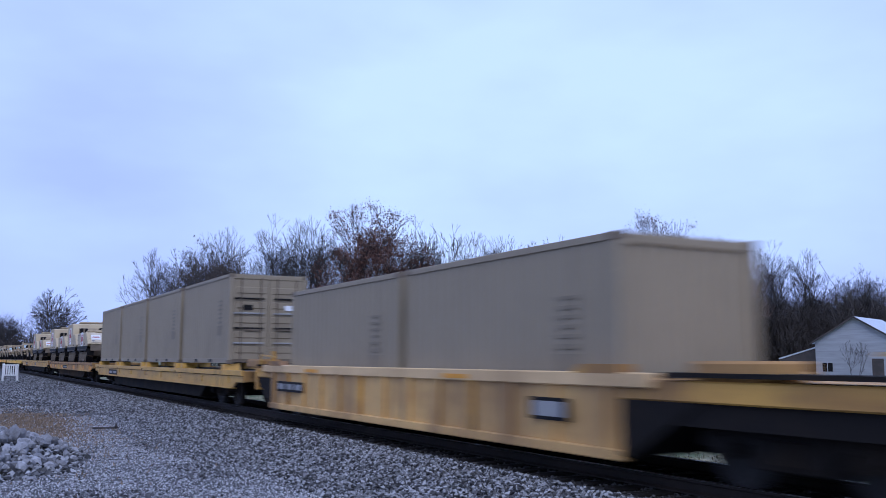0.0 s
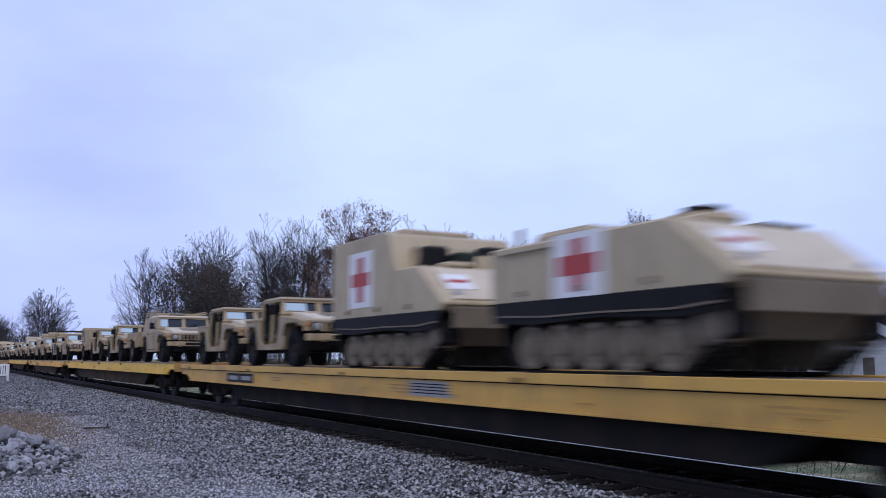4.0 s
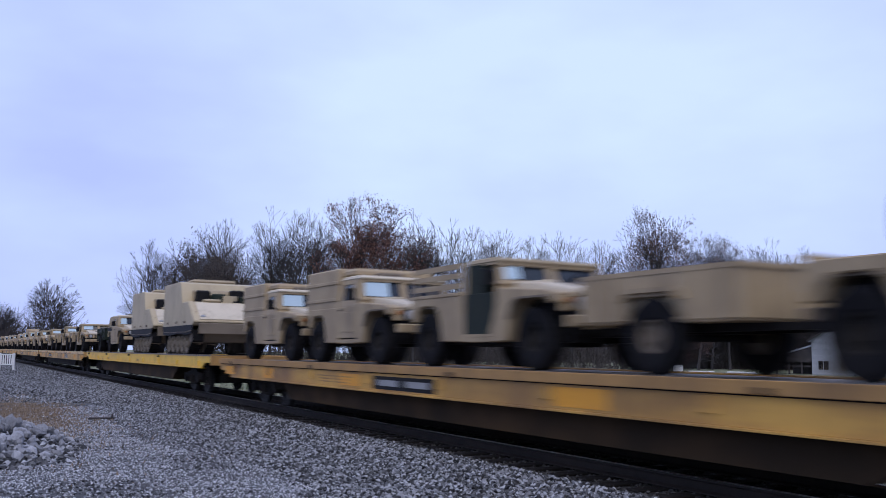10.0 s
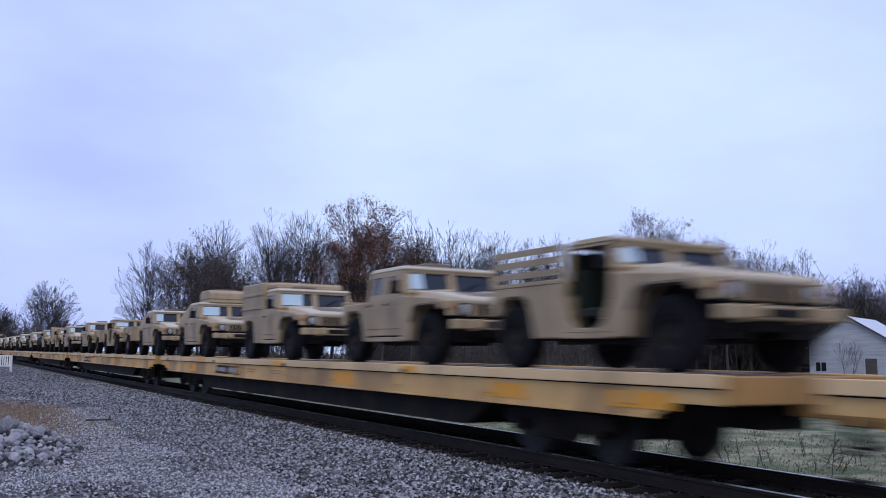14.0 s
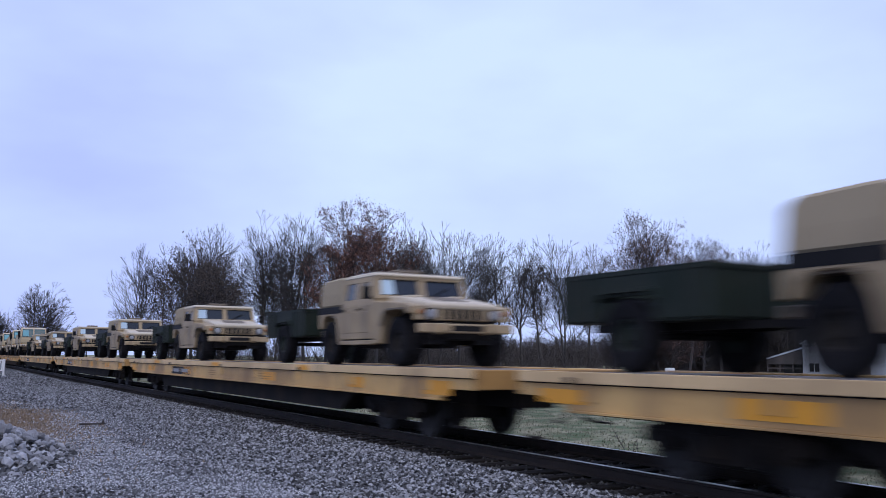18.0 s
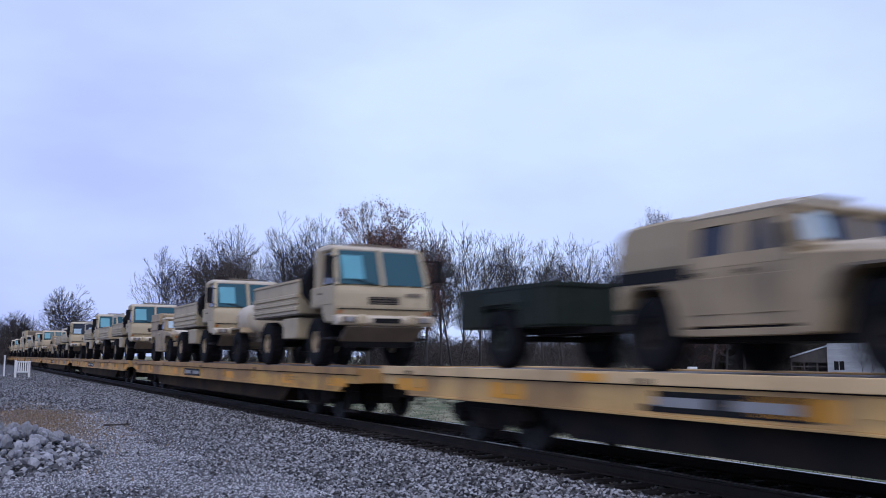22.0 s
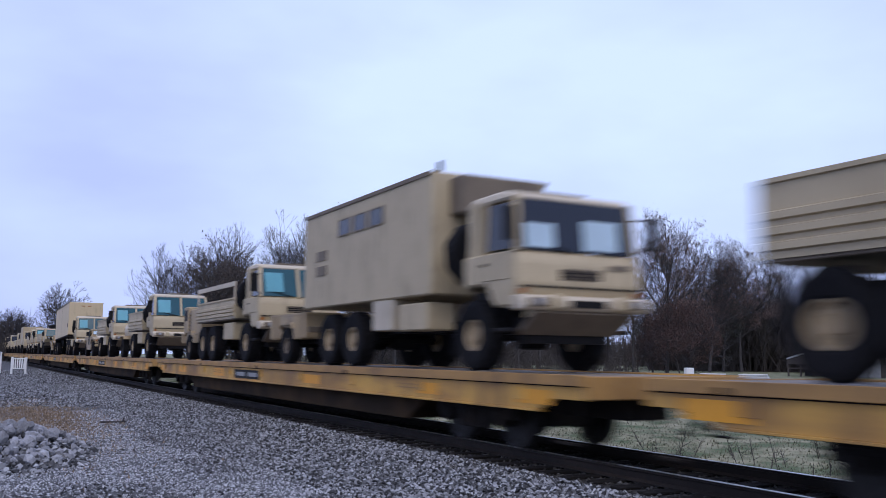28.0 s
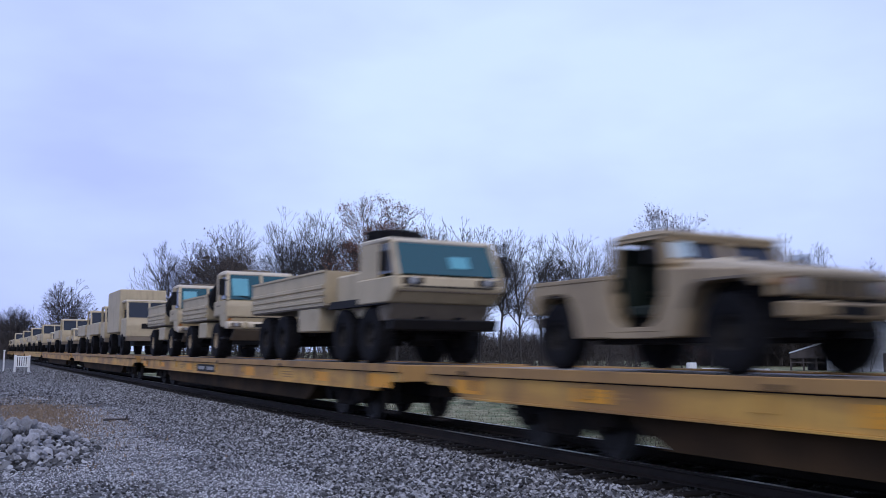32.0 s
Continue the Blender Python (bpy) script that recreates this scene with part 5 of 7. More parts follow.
def van_trailer():
    """A long closed semi-trailer that rides nose up on the tractor."""
    th = thing("van_semitrailer", "long tan closed van semi-trailer", "semi-trailer")
    l = 5.1

    def lift(bm):
        for v in bm.verts:
            v.co.z += (v.co.x + l) * 0.026
        return bm
    bd = B(-l, l, -1.23, 1.23, 1.34, 3.82, bevel=0.025)
    # black slab added below the body to darken its lit underside
    part("underbody", lift(B(-l + 0.05, l - 0.1, -1.18, 1.18, 1.24, 1.355)), BLACK, th, "black slab added as shade under the van body")
    part("van_body", lift(bd), VAN_TAN, th, "smooth pale tan van body")
    for s in (-1, 1):
        part("bottom_rail", lift(B(-l, l, *sorted((s * 1.215, s * 1.25)), 1.31, 1.41, bevel=0.005)), VAN_TAN, th)
        part("top_rail", lift(B(-l, l, *sorted((s * 1.215, s * 1.245)), 3.74, 3.83, bevel=0.005)), TAN_DARK, th)
    part("marker_light", lift(B(l, l + 0.02, -0.35, -0.1, 3.5, 3.56)), AMBER, th)
    part("marker_light", lift(B(l, l + 0.02, 0.1, 0.35, 3.5, 3.56)), AMBER, th)
    part("nose_box", lift(B(l, l + 0.3, -0.6, 0.2, 1.7, 2.0, bevel=0.03)), TAN_DARK, th)
    for s in (-1, 1):
        part("side_seam", lift(B(-0.01, 0.01, *sorted((s * 1.228, s * 1.236)), 1.43, 3.72)), TAN_DARK, th)
        part("mud_flap", B(-5.0, -4.96, *sorted((s * 0.65, s * 1.2)), 0.25, 1.25), BLACK, th)
        part("suspension_box", B(-5.0, -2.7, *sorted((s * 0.55, s * 0.75)), 0.7, 1.35), BLACK, th)
    part("front_marker", lift(B(l - 0.6, l - 0.3, -1.245, -1.23, 1.9, 2.2)), BLACK, th, "dark square plate")
    fr = bmesh.new()
    for y in (-0.5, 0.5):
        bar(fr, (-l + 0.1, y, 1.2), (-2.2, y, 1.25), 0.2)
    for x in (-4.75, -3.35):
        cyl(fr, (x, -0.95, 0.52), (x, 0.95, 0.52), 0.08, 8)
        for y in (-0.55, 0.55):
            bar(fr, (x, y, 0.55), (x, y, 1.2), 0.12)
    part("bogie", fr, BLACK, th)
    for x in (-4.75, -3.35):
        for y in (-1.0, 1.0):
            add_wheel(th, x, y, 0.52, 0.36, TRUCK_TAN)
    for y in (-0.8, 0.8):
        part("landing_leg", bar(bmesh.new(), (1.3, y, 0.3), (1.3, y, 1.7), 0.12), BLACK, th)
    return th


def heavy_hauler():
    """An eight-wheeled heavy truck with a wide low windscreen and a tyre laid on its back."""
    th = thing("heavy_truck", "tan eight-wheeled heavy truck with large spare tyre on top", "military truck", "heavy trucks on the train")
    xf = 4.9
    part("cab", P([(3.0, 1.2), (xf - 0.3, 1.2), (xf + 0.02, 1.48), (xf - 0.02, 1.72), (3.0, 1.72)], -1.22, 1.22, bevel=0.03), TRUCK_TAN, th)
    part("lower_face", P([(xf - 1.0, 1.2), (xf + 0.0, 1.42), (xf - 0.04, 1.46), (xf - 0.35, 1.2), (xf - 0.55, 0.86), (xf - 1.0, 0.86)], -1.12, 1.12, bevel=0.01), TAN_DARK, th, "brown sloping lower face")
    part("face_seam", B(xf + 0.01, xf + 0.03, -1.0, 1.0, 1.50, 1.53), BLACK, th)
    for y in (-1.15, 1.15):
        s = math.copysign(1, y)
        part("wheel_arch", P([(1.2, 1.18), (4.4, 1.18), (4.3, 1.34), (1.3, 1.34)], *sorted((s * 0.7, s * 1.2))), BLACK, th, "black mudguard")
        part("lamp_box", B(xf - 0.02, xf + 0.035, s * 0.62, s * 1.05, 1.56, 1.68) if s > 0 else B(xf - 0.02, xf + 0.035, -1.05, -0.62, 1.56, 1.68), BLACK, th)
        part("front_post", bar(bmesh.new(), (xf - 0.06, y, 1.70), (xf - 0.42, y * 0.97, 2.46), 0.1), TRUCK_TAN, th)
        part("middle_post", bar(bmesh.new(), (xf - 0.95, y, 1.70), (xf - 0.95, y * 0.97, 2.46), 0.1), TRUCK_TAN, th)
        part("rear_quarter", P([(3.0, 1.7), (xf - 1.0, 1.7), (xf - 1.0, 2.46), (3.0, 2.46)], *sorted((y * 0.97, y * 1.02))), TRUCK_TAN, th)
    part("cab_back_wall", B(3.0, 3.06, -1.17, 1.17, 1.7, 2.46), TRUCK_TAN, th)
    part("cab_roof", P([(3.0, 2.42), (xf - 0.4, 2.42), (xf - 0.5, 2.52), (3.0, 2.54)], -1.18, 1.18, bevel=0.03), TAN_PALE, th)
    pane(th, [(xf - 0.05, -1.1, 1.76), (xf - 0.05, 1.1, 1.76), (xf - 0.39, 1.07, 2.41), (xf - 0.39, -1.07, 2.41)], "windscreen_pane", glazing=TEAL_GLASS)
    for s in (-1, 1):
        pane(th, [(xf - 0.2, s * 1.17, 1.78), (xf - 0.9, s * 1.17, 1.78), (xf - 0.9, s * 1.13, 2.40), (xf - 0.46, s * 1.13, 2.40)], "door_pane")
        part("headlight", lathe_x(0.08, (xf + 0.03, s * 0.84, 1.62)), LAMP, th, "round glass headlight")
        part("mirror", B(xf - 0.25, xf - 0.19, s * 1.36 - 0.1, s * 1.36 + 0.1, 1.8, 2.2, bevel=0.015), BLACK, th)
        part("seat", B(xf - 1.4, xf - 0.9, s * 0.65 - 0.27, s * 0.65 + 0.27, 1.4, 2.1, bevel=0.05), OLIVE, th)
    part("paper_notice", sheet_on([(xf - 0.105, 0.05, 1.9), (xf - 0.105, 0.5, 1.9), (xf - 0.235, 0.5, 2.15), (xf - 0.235, 0.05, 2.15)], (0.006, 0, 0.003)), CYAN, th, "pale cyan sheet on the windscreen")
    part("bumper", P([(xf - 0.45, 0.66), (xf - 0.2, 0.66), (xf - 0.12, 0.88), (xf - 0.4, 0.88)], -1.2, 1.2, bevel=0.03), BLACK, th, "black front bumper")
    part("engine_cover", B(1.2, 2.95, -1.0, 1.0, 0.95, 1.95, bevel=0.05), TRUCK_TAN, th)
    piece("spare_wheel", "tyre_0.66_0.4", lambda: tyre_mesh(0.66, 0.4), RUBBER, th, pose(2.2, 0, 2.72, 90, 0, 0), "large black tyre laid flat")
    part("spare_carrier", B(1.9, 2.7, -0.4, 0.4, 1.95, 2.52, bevel=0.02), BLACK, th)
    cargo_bed(th, -4.9, 1.0, 1.35, 0.75, False)
    truck_frame(th, -4.8, 4.5, [3.55, 2.05, -2.2, -3.7], z=0.85, rim=DARK_RIM)
    box_on_frame(th, "fuel_tank", -0.9, 0.6, 0.7, 1.25)
    return th


# ---- tracked carriers and containers ----
def track_belt_mesh():
    """One belt: shoes laid round the wheels, as a closed loop in x and z."""
    bm = bmesh.new()
    pts = []
    for i in range(60):
        u = i / 60
        if u < 0.36:
            pts.append((-1.55 + 3.1 * u / 0.36, 0.02, 0))
        elif u < 0.46:
            k = (u - 0.36) / 0.10
            pts.append((1.55 + 0.62 * k, 0.02 + 0.42 * k, -34))
        elif u < 0.52:
            a = -0.6 + (u - 0.46) / 0.06 * 2.2
            pts.append((2.0 + 0.27 * math.cos(a), 0.58 + 0.27 * math.sin(a), -90))
        elif u < 0.90:
            k = (u - 0.52) / 0.38
            pts.append((2.0 - 4.05 * k, 0.85 - 0.06 * math.sin(math.pi * k), 180))
        else:
            k = (u - 0.90) / 0.10
            pts.append((-2.05 - 0.25 * math.sin(k * 3.0) + 0.5 * k, 0.85 - 0.83 * k, 120))
    # one closed band: every other station stands out as a shoe
    n = len(pts)
    rings = []
    for i in range(n):
        (xa, za, _), (xb, zb, _) = pts[i - 1], pts[(i + 1) % n]
        d = Vector((xb - xa, 0, zb - za)).normalized()
        out = Vector((d.z, 0, -d.x))
        for f, lift in ((-0.02, 0.03), (0.02, 0.03), (0.025, 0.012)):
            p = Vector((pts[i][0], 0, pts[i][1])) + d * f
            rings.append([bm.verts.new(p + out * u + Vector((0, y, 0))) for u, y in ((lift, -0.19), (lift, 0.19), (-0.02, 0.19), (-0.02, -0.19))])
    for a, b in zip(rings, rings[1:] + rings[:1]):
        for k in range(4):
            bm.faces.new((a[k], a[(k + 1) % 4], b[(k + 1) % 4], b[k]))
    bmesh.ops.recalc_face_normals(bm, faces=bm.faces)
    return bm


def carrier(kind):
    """A tracked carrier: a low hull, or one with a raised command cabin; medical ones carry a cross."""
    tall, cross = kind in ("A5", "A6"), kind in ("A1", "A5")
    label = ("tall " if tall else "low ") + "tan tracked carrier" + (" with red cross on white square" if cross else " with plain dusty sides")
    th = thing("tracked_carrier", label, "armoured carrier", "tracked carriers on the train")
    roof = 1.82
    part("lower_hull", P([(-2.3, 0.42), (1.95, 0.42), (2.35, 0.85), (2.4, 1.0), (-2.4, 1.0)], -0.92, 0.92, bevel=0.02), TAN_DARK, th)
    up = P([(-2.43, 0.98), (2.25, 0.98), (2.42, 1.12), (1.45, roof), (-2.43, roof)], -1.32, 1.32, bevel=0.03)
    hull = part("upper_hull", up, TRUCK_TAN, th, "slab-sided tan hull")
    # the light on the sloping front is painted as a paler plate
    part("glacis_plate", P([(1.52, roof - 0.09), (2.34, 1.17), (2.37, 1.2), (1.56, roof - 0.03)], -1.1, 1.1, bevel=0.006), TAN_PALE, hull, "sloping front plate painted paler as if lit")
    part("trim_vane", B(2.38, 2.44, -1.15, 1.15, 0.70, 1.06, bevel=0.015), TAN_DARK, th, "folded brown trim vane")
    if tall:
        cab = P([(-2.436, 1.0), (-2.436, 2.57), (0.10, 2.57), (0.28, 2.51), (0.62, roof - 0.04), (0.62, 1.0)], -1.324, 1.324, bevel=0.012)
        top = part("command_cabin", cab, TRUCK_TAN, th, "raised square cabin")
        part("cabin_vent", B(-1.9, -1.3, -0.5, 0.5, 2.57, 2.68, bevel=0.03), TAN_DARK, top)
        for k, (x, y, h) in enumerate(((0.85, -0.7, 0.42), (1.15, -0.2, 0.3), (0.9, 0.5, 0.46), (1.3, 0.75, 0.24))):
            part("stowed_gear", B(x - 0.22, x + 0.22, y - 0.24, y + 0.24, roof - 0.02, roof + h, bevel=0.05), OLIVE if k % 2 else BLACK, th, "dark stowed gear on the roof")
        part("rolled_tent", C((0.62, -0.95, 2.08), (0.62, 0.95, 2.08), 0.2, 12), CANVAS, th, "rolled brown canvas")
        part("antenna", C((-2.1, -1.05, 2.56), (-2.1, -1.05, 3.1 if kind == "A6" else 2.7), 0.035, 6), BLACK, th)
    part("cupola", C((0.55 if not tall else 1.0, 0.1, roof), (0.55 if not tall else 1.0, 0.1, roof + 0.24), 0.42, 18), TRUCK_TAN, th)
    part("hatch", B(1.0, 1.5, -0.75, -0.2, roof, roof + 0.1, bevel=0.03), TRUCK_TAN, th)
    part("stowage", B(-1.9, -0.6, -0.9, 0.9, roof, roof + 0.22, bevel=0.08) if not tall else B(-1.2, -0.2, -0.8, 0.8, 2.57, 2.72, bevel=0.07), CANVAS, th, "brown bundled stowage")
    if not tall:
        part("cargo_hatch", B(-1.8, -0.3, -0.75, 0.75, roof, roof + 0.07, bevel=0.02), TRUCK_TAN, th)
        part("vision_ring", C((0.55, 0.1, roof + 0.2), (0.55, 0.1, roof + 0.34), 0.26, 14), BLACK, th)
        part("roof_antenna_base", C((-2.1, -1.0, roof), (-2.1, -1.0, roof + 0.3), 0.05, 8), TAN_DARK, th)
    part("engine_grille", B(0.9, 1.4, 0.25, 1.0, roof, roof + 0.06, bevel=0.01), BLACK, th)
    part("ramp", B(-2.47, -2.42, -0.9, 0.9, 0.6, 1.75, bevel=0.02), TRUCK_TAN, th)
    for s in (-1, 1):
        b = piece("track_belt", "track_belt", track_belt_mesh, RUBBER, th, pose(0, s * 1.12, 0), "dusty dark track")
        for i in range(5):
            w = piece("road_wheel", "road_wheel", lambda: lathe([(0.0, -0.16), (0.1, -0.17), (0.13, -0.1), (0.22, -0.1), (0.26, -0.16), (0.305, -0.16), (0.305, 0.16), (0.0, 0.16)], seg=18), ROAD_WHEEL, th,
                      pose(-1.45 + i * 0.70, s * 1.12, 0.36, 0, 0, 0 if s < 0 else 180))
        piece("sprocket", "sprocket", lambda: lathe([(0.0, -0.15), (0.24, -0.16), (0.25, 0.16), (0.0, 0.15)], seg=14), TAN_DARK, th, pose(2.0, s * 1.12, 0.58))
        part("skirt", P([(-2.3, 0.72), (-1.4, 0.66), (0.2, 0.72), (1.6, 0.66), (2.25, 0.74), (2.3, 1.0), (-2.4, 1.0)], *sorted((s * 1.31, s * 1.345)), bevel=0.006), BLACK, th, "sagging black rubber skirt")
        part("skirt_cable", P([(-2.2, 0.80), (-1.0, 0.755), (0.2, 0.77), (1.5, 0.75), (2.2, 0.8), (2.2, 0.825), (1.5, 0.775), (0.2, 0.795), (-1.0, 0.78), (-2.2, 0.825)], *sorted((s * 1.345, s * 1.37))), TAN_DARK, th, "dusty hanging cable")
        for x in (-1.6, -0.2, 1.1):
            part("side_bracket", B(x - 0.06, x + 0.06, *sorted((s * 1.32, s * 1.36)), 1.08, 1.16, bevel=0.01), TAN_DARK, th)
        if not tall:
            part("grab_rail", bar(bar(bar(bmesh.new(), (-2.1, s * 1.36, roof - 0.12), (-0.9, s * 1.36, roof - 0.12), 0.025), (-2.1, s * 1.32, roof - 0.12), (-2.1, s * 1.37, roof - 0.12), 0.025), (-0.9, s * 1.32, roof - 0.12), (-0.9, s * 1.37, roof - 0.12), 0.025), TAN_DARK, th)
        part("headlight", lathe_x(0.09, (2.25, s * 0.98, 1.26)), LAMP, th)
        if cross:
            z = 1.74 if tall else 1.42
            y = s * 1.325
            x = -1.0 if tall else -0.28
            hh = 0.55 if tall else 0.43
            ww = part("cross_panel", B(x - 0.54, x + 0.54, *sorted((y, y + s * 0.006)), z - hh, z + hh), WHITE, th, "white square panel")
            cr = B(x - 0.14, x + 0.14, *sorted((y + s * 0.006, y + s * 0.012)), z - hh * 0.8, z + hh * 0.8)
            part("red_cross", box(cr, x - 0.42, x + 0.42, *sorted((y + s * 0.006, y + s * 0.0115)), z - 0.13, z + 0.13), RED, ww)
    if cross:
        z = 1.5
        part("cross_panel", P([(1.78, 1.64), (1.80, 1.655), (2.16, 1.375), (2.14, 1.36)], -1.08, -0.55), WHITE, th, "white panel on the front plate")
        part("red_cross", P([(1.93, 1.54), (1.95, 1.555), (2.01, 1.505), (1.99, 1.49)], -1.02, -0.61), RED, th)
    return th


def container(plain=False):
    """A twenty-foot steel box: corrugated sides, framed edges, barred doors on the end that leads."""
    th = thing("shipping_container", "plain tan twenty-foot steel shipping container", "container", "containers on the train")
    l, w, h = 3.03, 1.22, 2.72
    sd = bmesh.new()
    for s in (-1, 1):
        n = 22
        pts = []
        for i in range(n * 4 + 1):
            x = -l + 0.1 + (2 * l - 0.2) * i / (n * 4)
            pts.append((x, s * (w - 0.035 + (0.022 if (i % 4) in (1, 2) else 0.0))))
        lo = [sd.verts.new((x, y, 0.16)) for x, y in pts]
        hi = [sd.verts.new((x, y, h - 0.1)) for x, y in pts]
        for i in range(len(pts) - 1):
            sd.faces.new((lo[i], lo[i + 1], hi[i + 1], hi[i]))
        part("side_panel", sd, BOX_TAN, th, "shallow corrugated tan side")
        sd = bmesh.new()
        part("top_rail", B(-l, l, *sorted((s * (w - 0.06), s * w)), h - 0.11, h - 0.01, bevel=0.008), BOX_TAN, th)
        part("bottom_rail", B(-l, l, *sorted((s * (w - 0.06), s * w)), 0.02, 0.17, bevel=0.008), BOX_TAN, th)
        for x in (-0.95, 0.95):
            part("fork_pocket", B(x - 0.18, x + 0.18, *sorted((s * (w - 0.01), s * (w + 0.004))), 0.05, 0.14), BLACK, th)
        for x in (-l, l):
            part("corner_post", B(*sorted((x, x - math.copysign(0.14, x))), *sorted((s * (w - 0.12), s * w)), 0.1, h - 0.08, bevel=0.01), BOX_TAN, th)
            for z in (0.0, h - 0.12):
                part("corner_casting", B(*sorted((x * 1.002, x - math.copysign(0.18, x))), *sorted((s * (w - 0.16), s * (w + 0.003))), z, z + 0.12, bevel=0.01), TAN_DARK, th)
    sd.free()
    for i, (wd, ht) in enumerate(((0.5, 0.05), (0.42, 0.05), (0.5, 0.05), (0.36, 0.05), (0.5, 0.05), (0.46, 0.07), (0.6, 0.3))):
        part("stencil_bar", B(l - 1.1 - wd / 2, l - 1.1 + wd / 2, -w + 0.008, -w + 0.014, 1.95 - 0.13 * i - ht, 1.95 - 0.13 * i), STENCIL, th, "faded unreadable stencil")
    part("roof", B(-l + 0.03, l - 0.03, -w + 0.03, w - 0.03, h - 0.05, h - 0.015), BOX_TAN, th)
    part("floor", B(-l + 0.03, l - 0.03, -w + 0.05, w - 0.05, 0.06, 0.16), TAN_DARK, th)
    part("back_wall", B(-l + 0.02, -l + 0.06, -w + 0.1, w - 0.1, 0.1, h - 0.08), BOX_TAN, th)
    part("door_header", B(l - 0.12, l, -w + 0.1, w - 0.1, h - 0.16, h - 0.02, bevel=0.01), BOX_TAN, th)
    if plain:
        ep = bmesh.new()
        n = 9
        pts = []
        for i in range(n * 4 + 1):
            pts.append((l - 0.05 + (0.03 if (i % 4) in (1, 2) else 0.0), -w + 0.1 + (2 * w - 0.2) * i / (n * 4)))
        lo, hi = [ep.verts.new((x, y, 0.14)) for x, y in pts], [ep.verts.new((x, y, h - 0.15)) for x, y in pts]
        for i in range(len(pts) - 1):
            ep.faces.new((lo[i], lo[i + 1], hi[i + 1], hi[i]))
        part("end_panel", ep, BOX_TAN, th, "corrugated plain end")
    for s in () if plain else (-1, 1):
        dr = B(l - 0.06, l - 0.015, *sorted((s * 0.01, s * (w - 0.13))), 0.14, h - 0.17, bevel=0.006)
        d = part("door", dr, BOX_TAN, th, "ribbed steel door")
        for k in range(5):
            z = 0.42 + k * 0.45
            part("door_rib", P([(l - 0.02, z - 0.11), (l + 0.012, z - 0.08), (l + 0.012, z + 0.08), (l - 0.02, z + 0.11)], *sorted((s * 0.12, s * (w - 0.22)))), BOX_TAN, d)
        for y in (s * 0.26, s * 0.86):
            part("lock_rod", C((l + 0.035, y, 0.1), (l + 0.035, y, h - 0.12), 0.02, 8), TAN_DARK, d)
        part("lock_handle", B(l + 0.03, l + 0.06, *sorted((s * 0.3, s * 0.75)), 1.0, 1.05), TAN_DARK, d)
        for k in range(4):
            z = 0.62 + k * 0.45
            part("hinge_bar", B(l + 0.0, l + 0.05, *sorted((s * 0.15, s * 1.08)), z - 0.025, z + 0.025, bevel=0.008), BLACK if k % 2 else SIDING_GREY, d)
        part("placard", B(l + 0.013, l + 0.018, *sorted((s * 0.5, s * 0.8)), 1.62, 1.78), BLACK if s < 0 else PAPER, d)
    return th


def far_truck(kind):
    """A truck that never comes near: its main forms alone."""
    th = thing("cargo_truck", "tan military truck far down the train", "military truck", "heavy trucks on the train")
    l = 2.3 if kind == "FH" else 3.3
    zc = 1.9 if kind == "FH" else 2.86
    belt = zc * 0.66
    part("cab", P([(l - 1.8, 0.95), (l, 0.95), (l + 0.03, belt * 0.8), (l - 0.05, belt), (l - 1.8, belt)], -1.15, 1.15, bevel=0.04), TRUCK_TAN, th)
    posts = bmesh.new()
    for y in (-1.08, 0.0, 1.08):
        bar(posts, (l - 0.08, y, belt - 0.03), (l - 0.34, y, zc - 0.08), 0.1)
        bar(posts, (l - 1.75, y, belt - 0.03), (l - 1.75, y, zc - 0.08), 0.12)
    for z, xf in ((belt, l - 0.1), (zc - 0.1, l - 0.33)):
        bar(posts, (xf, -1.08, z), (xf, 1.08, z), 0.08)
        bar(posts, (l - 1.75, -1.08, z), (l - 1.75, 1.08, z), 0.08)
        for y in (-1.08, 1.08):
            bar(posts, (xf, y, z), (l - 1.75, y, z), 0.08)
    part("window_frame", posts, TRUCK_TAN, th)
    part("cab_roof", P([(l - 1.8, zc - 0.12), (l - 0.3, zc - 0.12), (l - 0.42, zc), (l - 1.8, zc)], -1.14, 1.14, bevel=0.03), TAN_PALE, th)
    pane(th, [(l - 0.08, -1.05, belt), (l - 0.08, 1.05, belt), (l - 0.32, 1.05, zc - 0.1), (l - 0.32, -1.05, zc - 0.1)], "windscreen_pane")
    part("cab_interior", B(l - 1.74, l - 0.5, -1.0, 1.0, belt - 0.05, belt + (zc - belt) * 0.5), BLACK, th)
    part("body", B(-l, l - 2.15, -1.2, 1.2, 1.2 if kind != "FH" else 1.0, {"FH": 1.3, "FL": 1.95, "FV": 3.5}[kind], bevel=0.04), TRUCK_TAN, th)
    part("bumper", B(l - 0.1, l + 0.18, -1.15, 1.15, 0.72, 0.95, bevel=0.02), TAN_DARK, th)
    part("grille", B(l, l + 0.05, -0.4, 0.4, belt * 0.72, belt * 0.86), BLACK, th)
    part("chassis", B(-l, l - 0.2, -0.6, 0.6, 0.5, 1.15), BLACK, th)
    for x in (l - 1.2, -l + 1.2):
        for y in (-0.98, 0.98):
            piece("wheel", "tyre_0.58_0.38", lambda: tyre_mesh(0.58, 0.38), RUBBER, th, pose(x, y, 0.58))
    return th


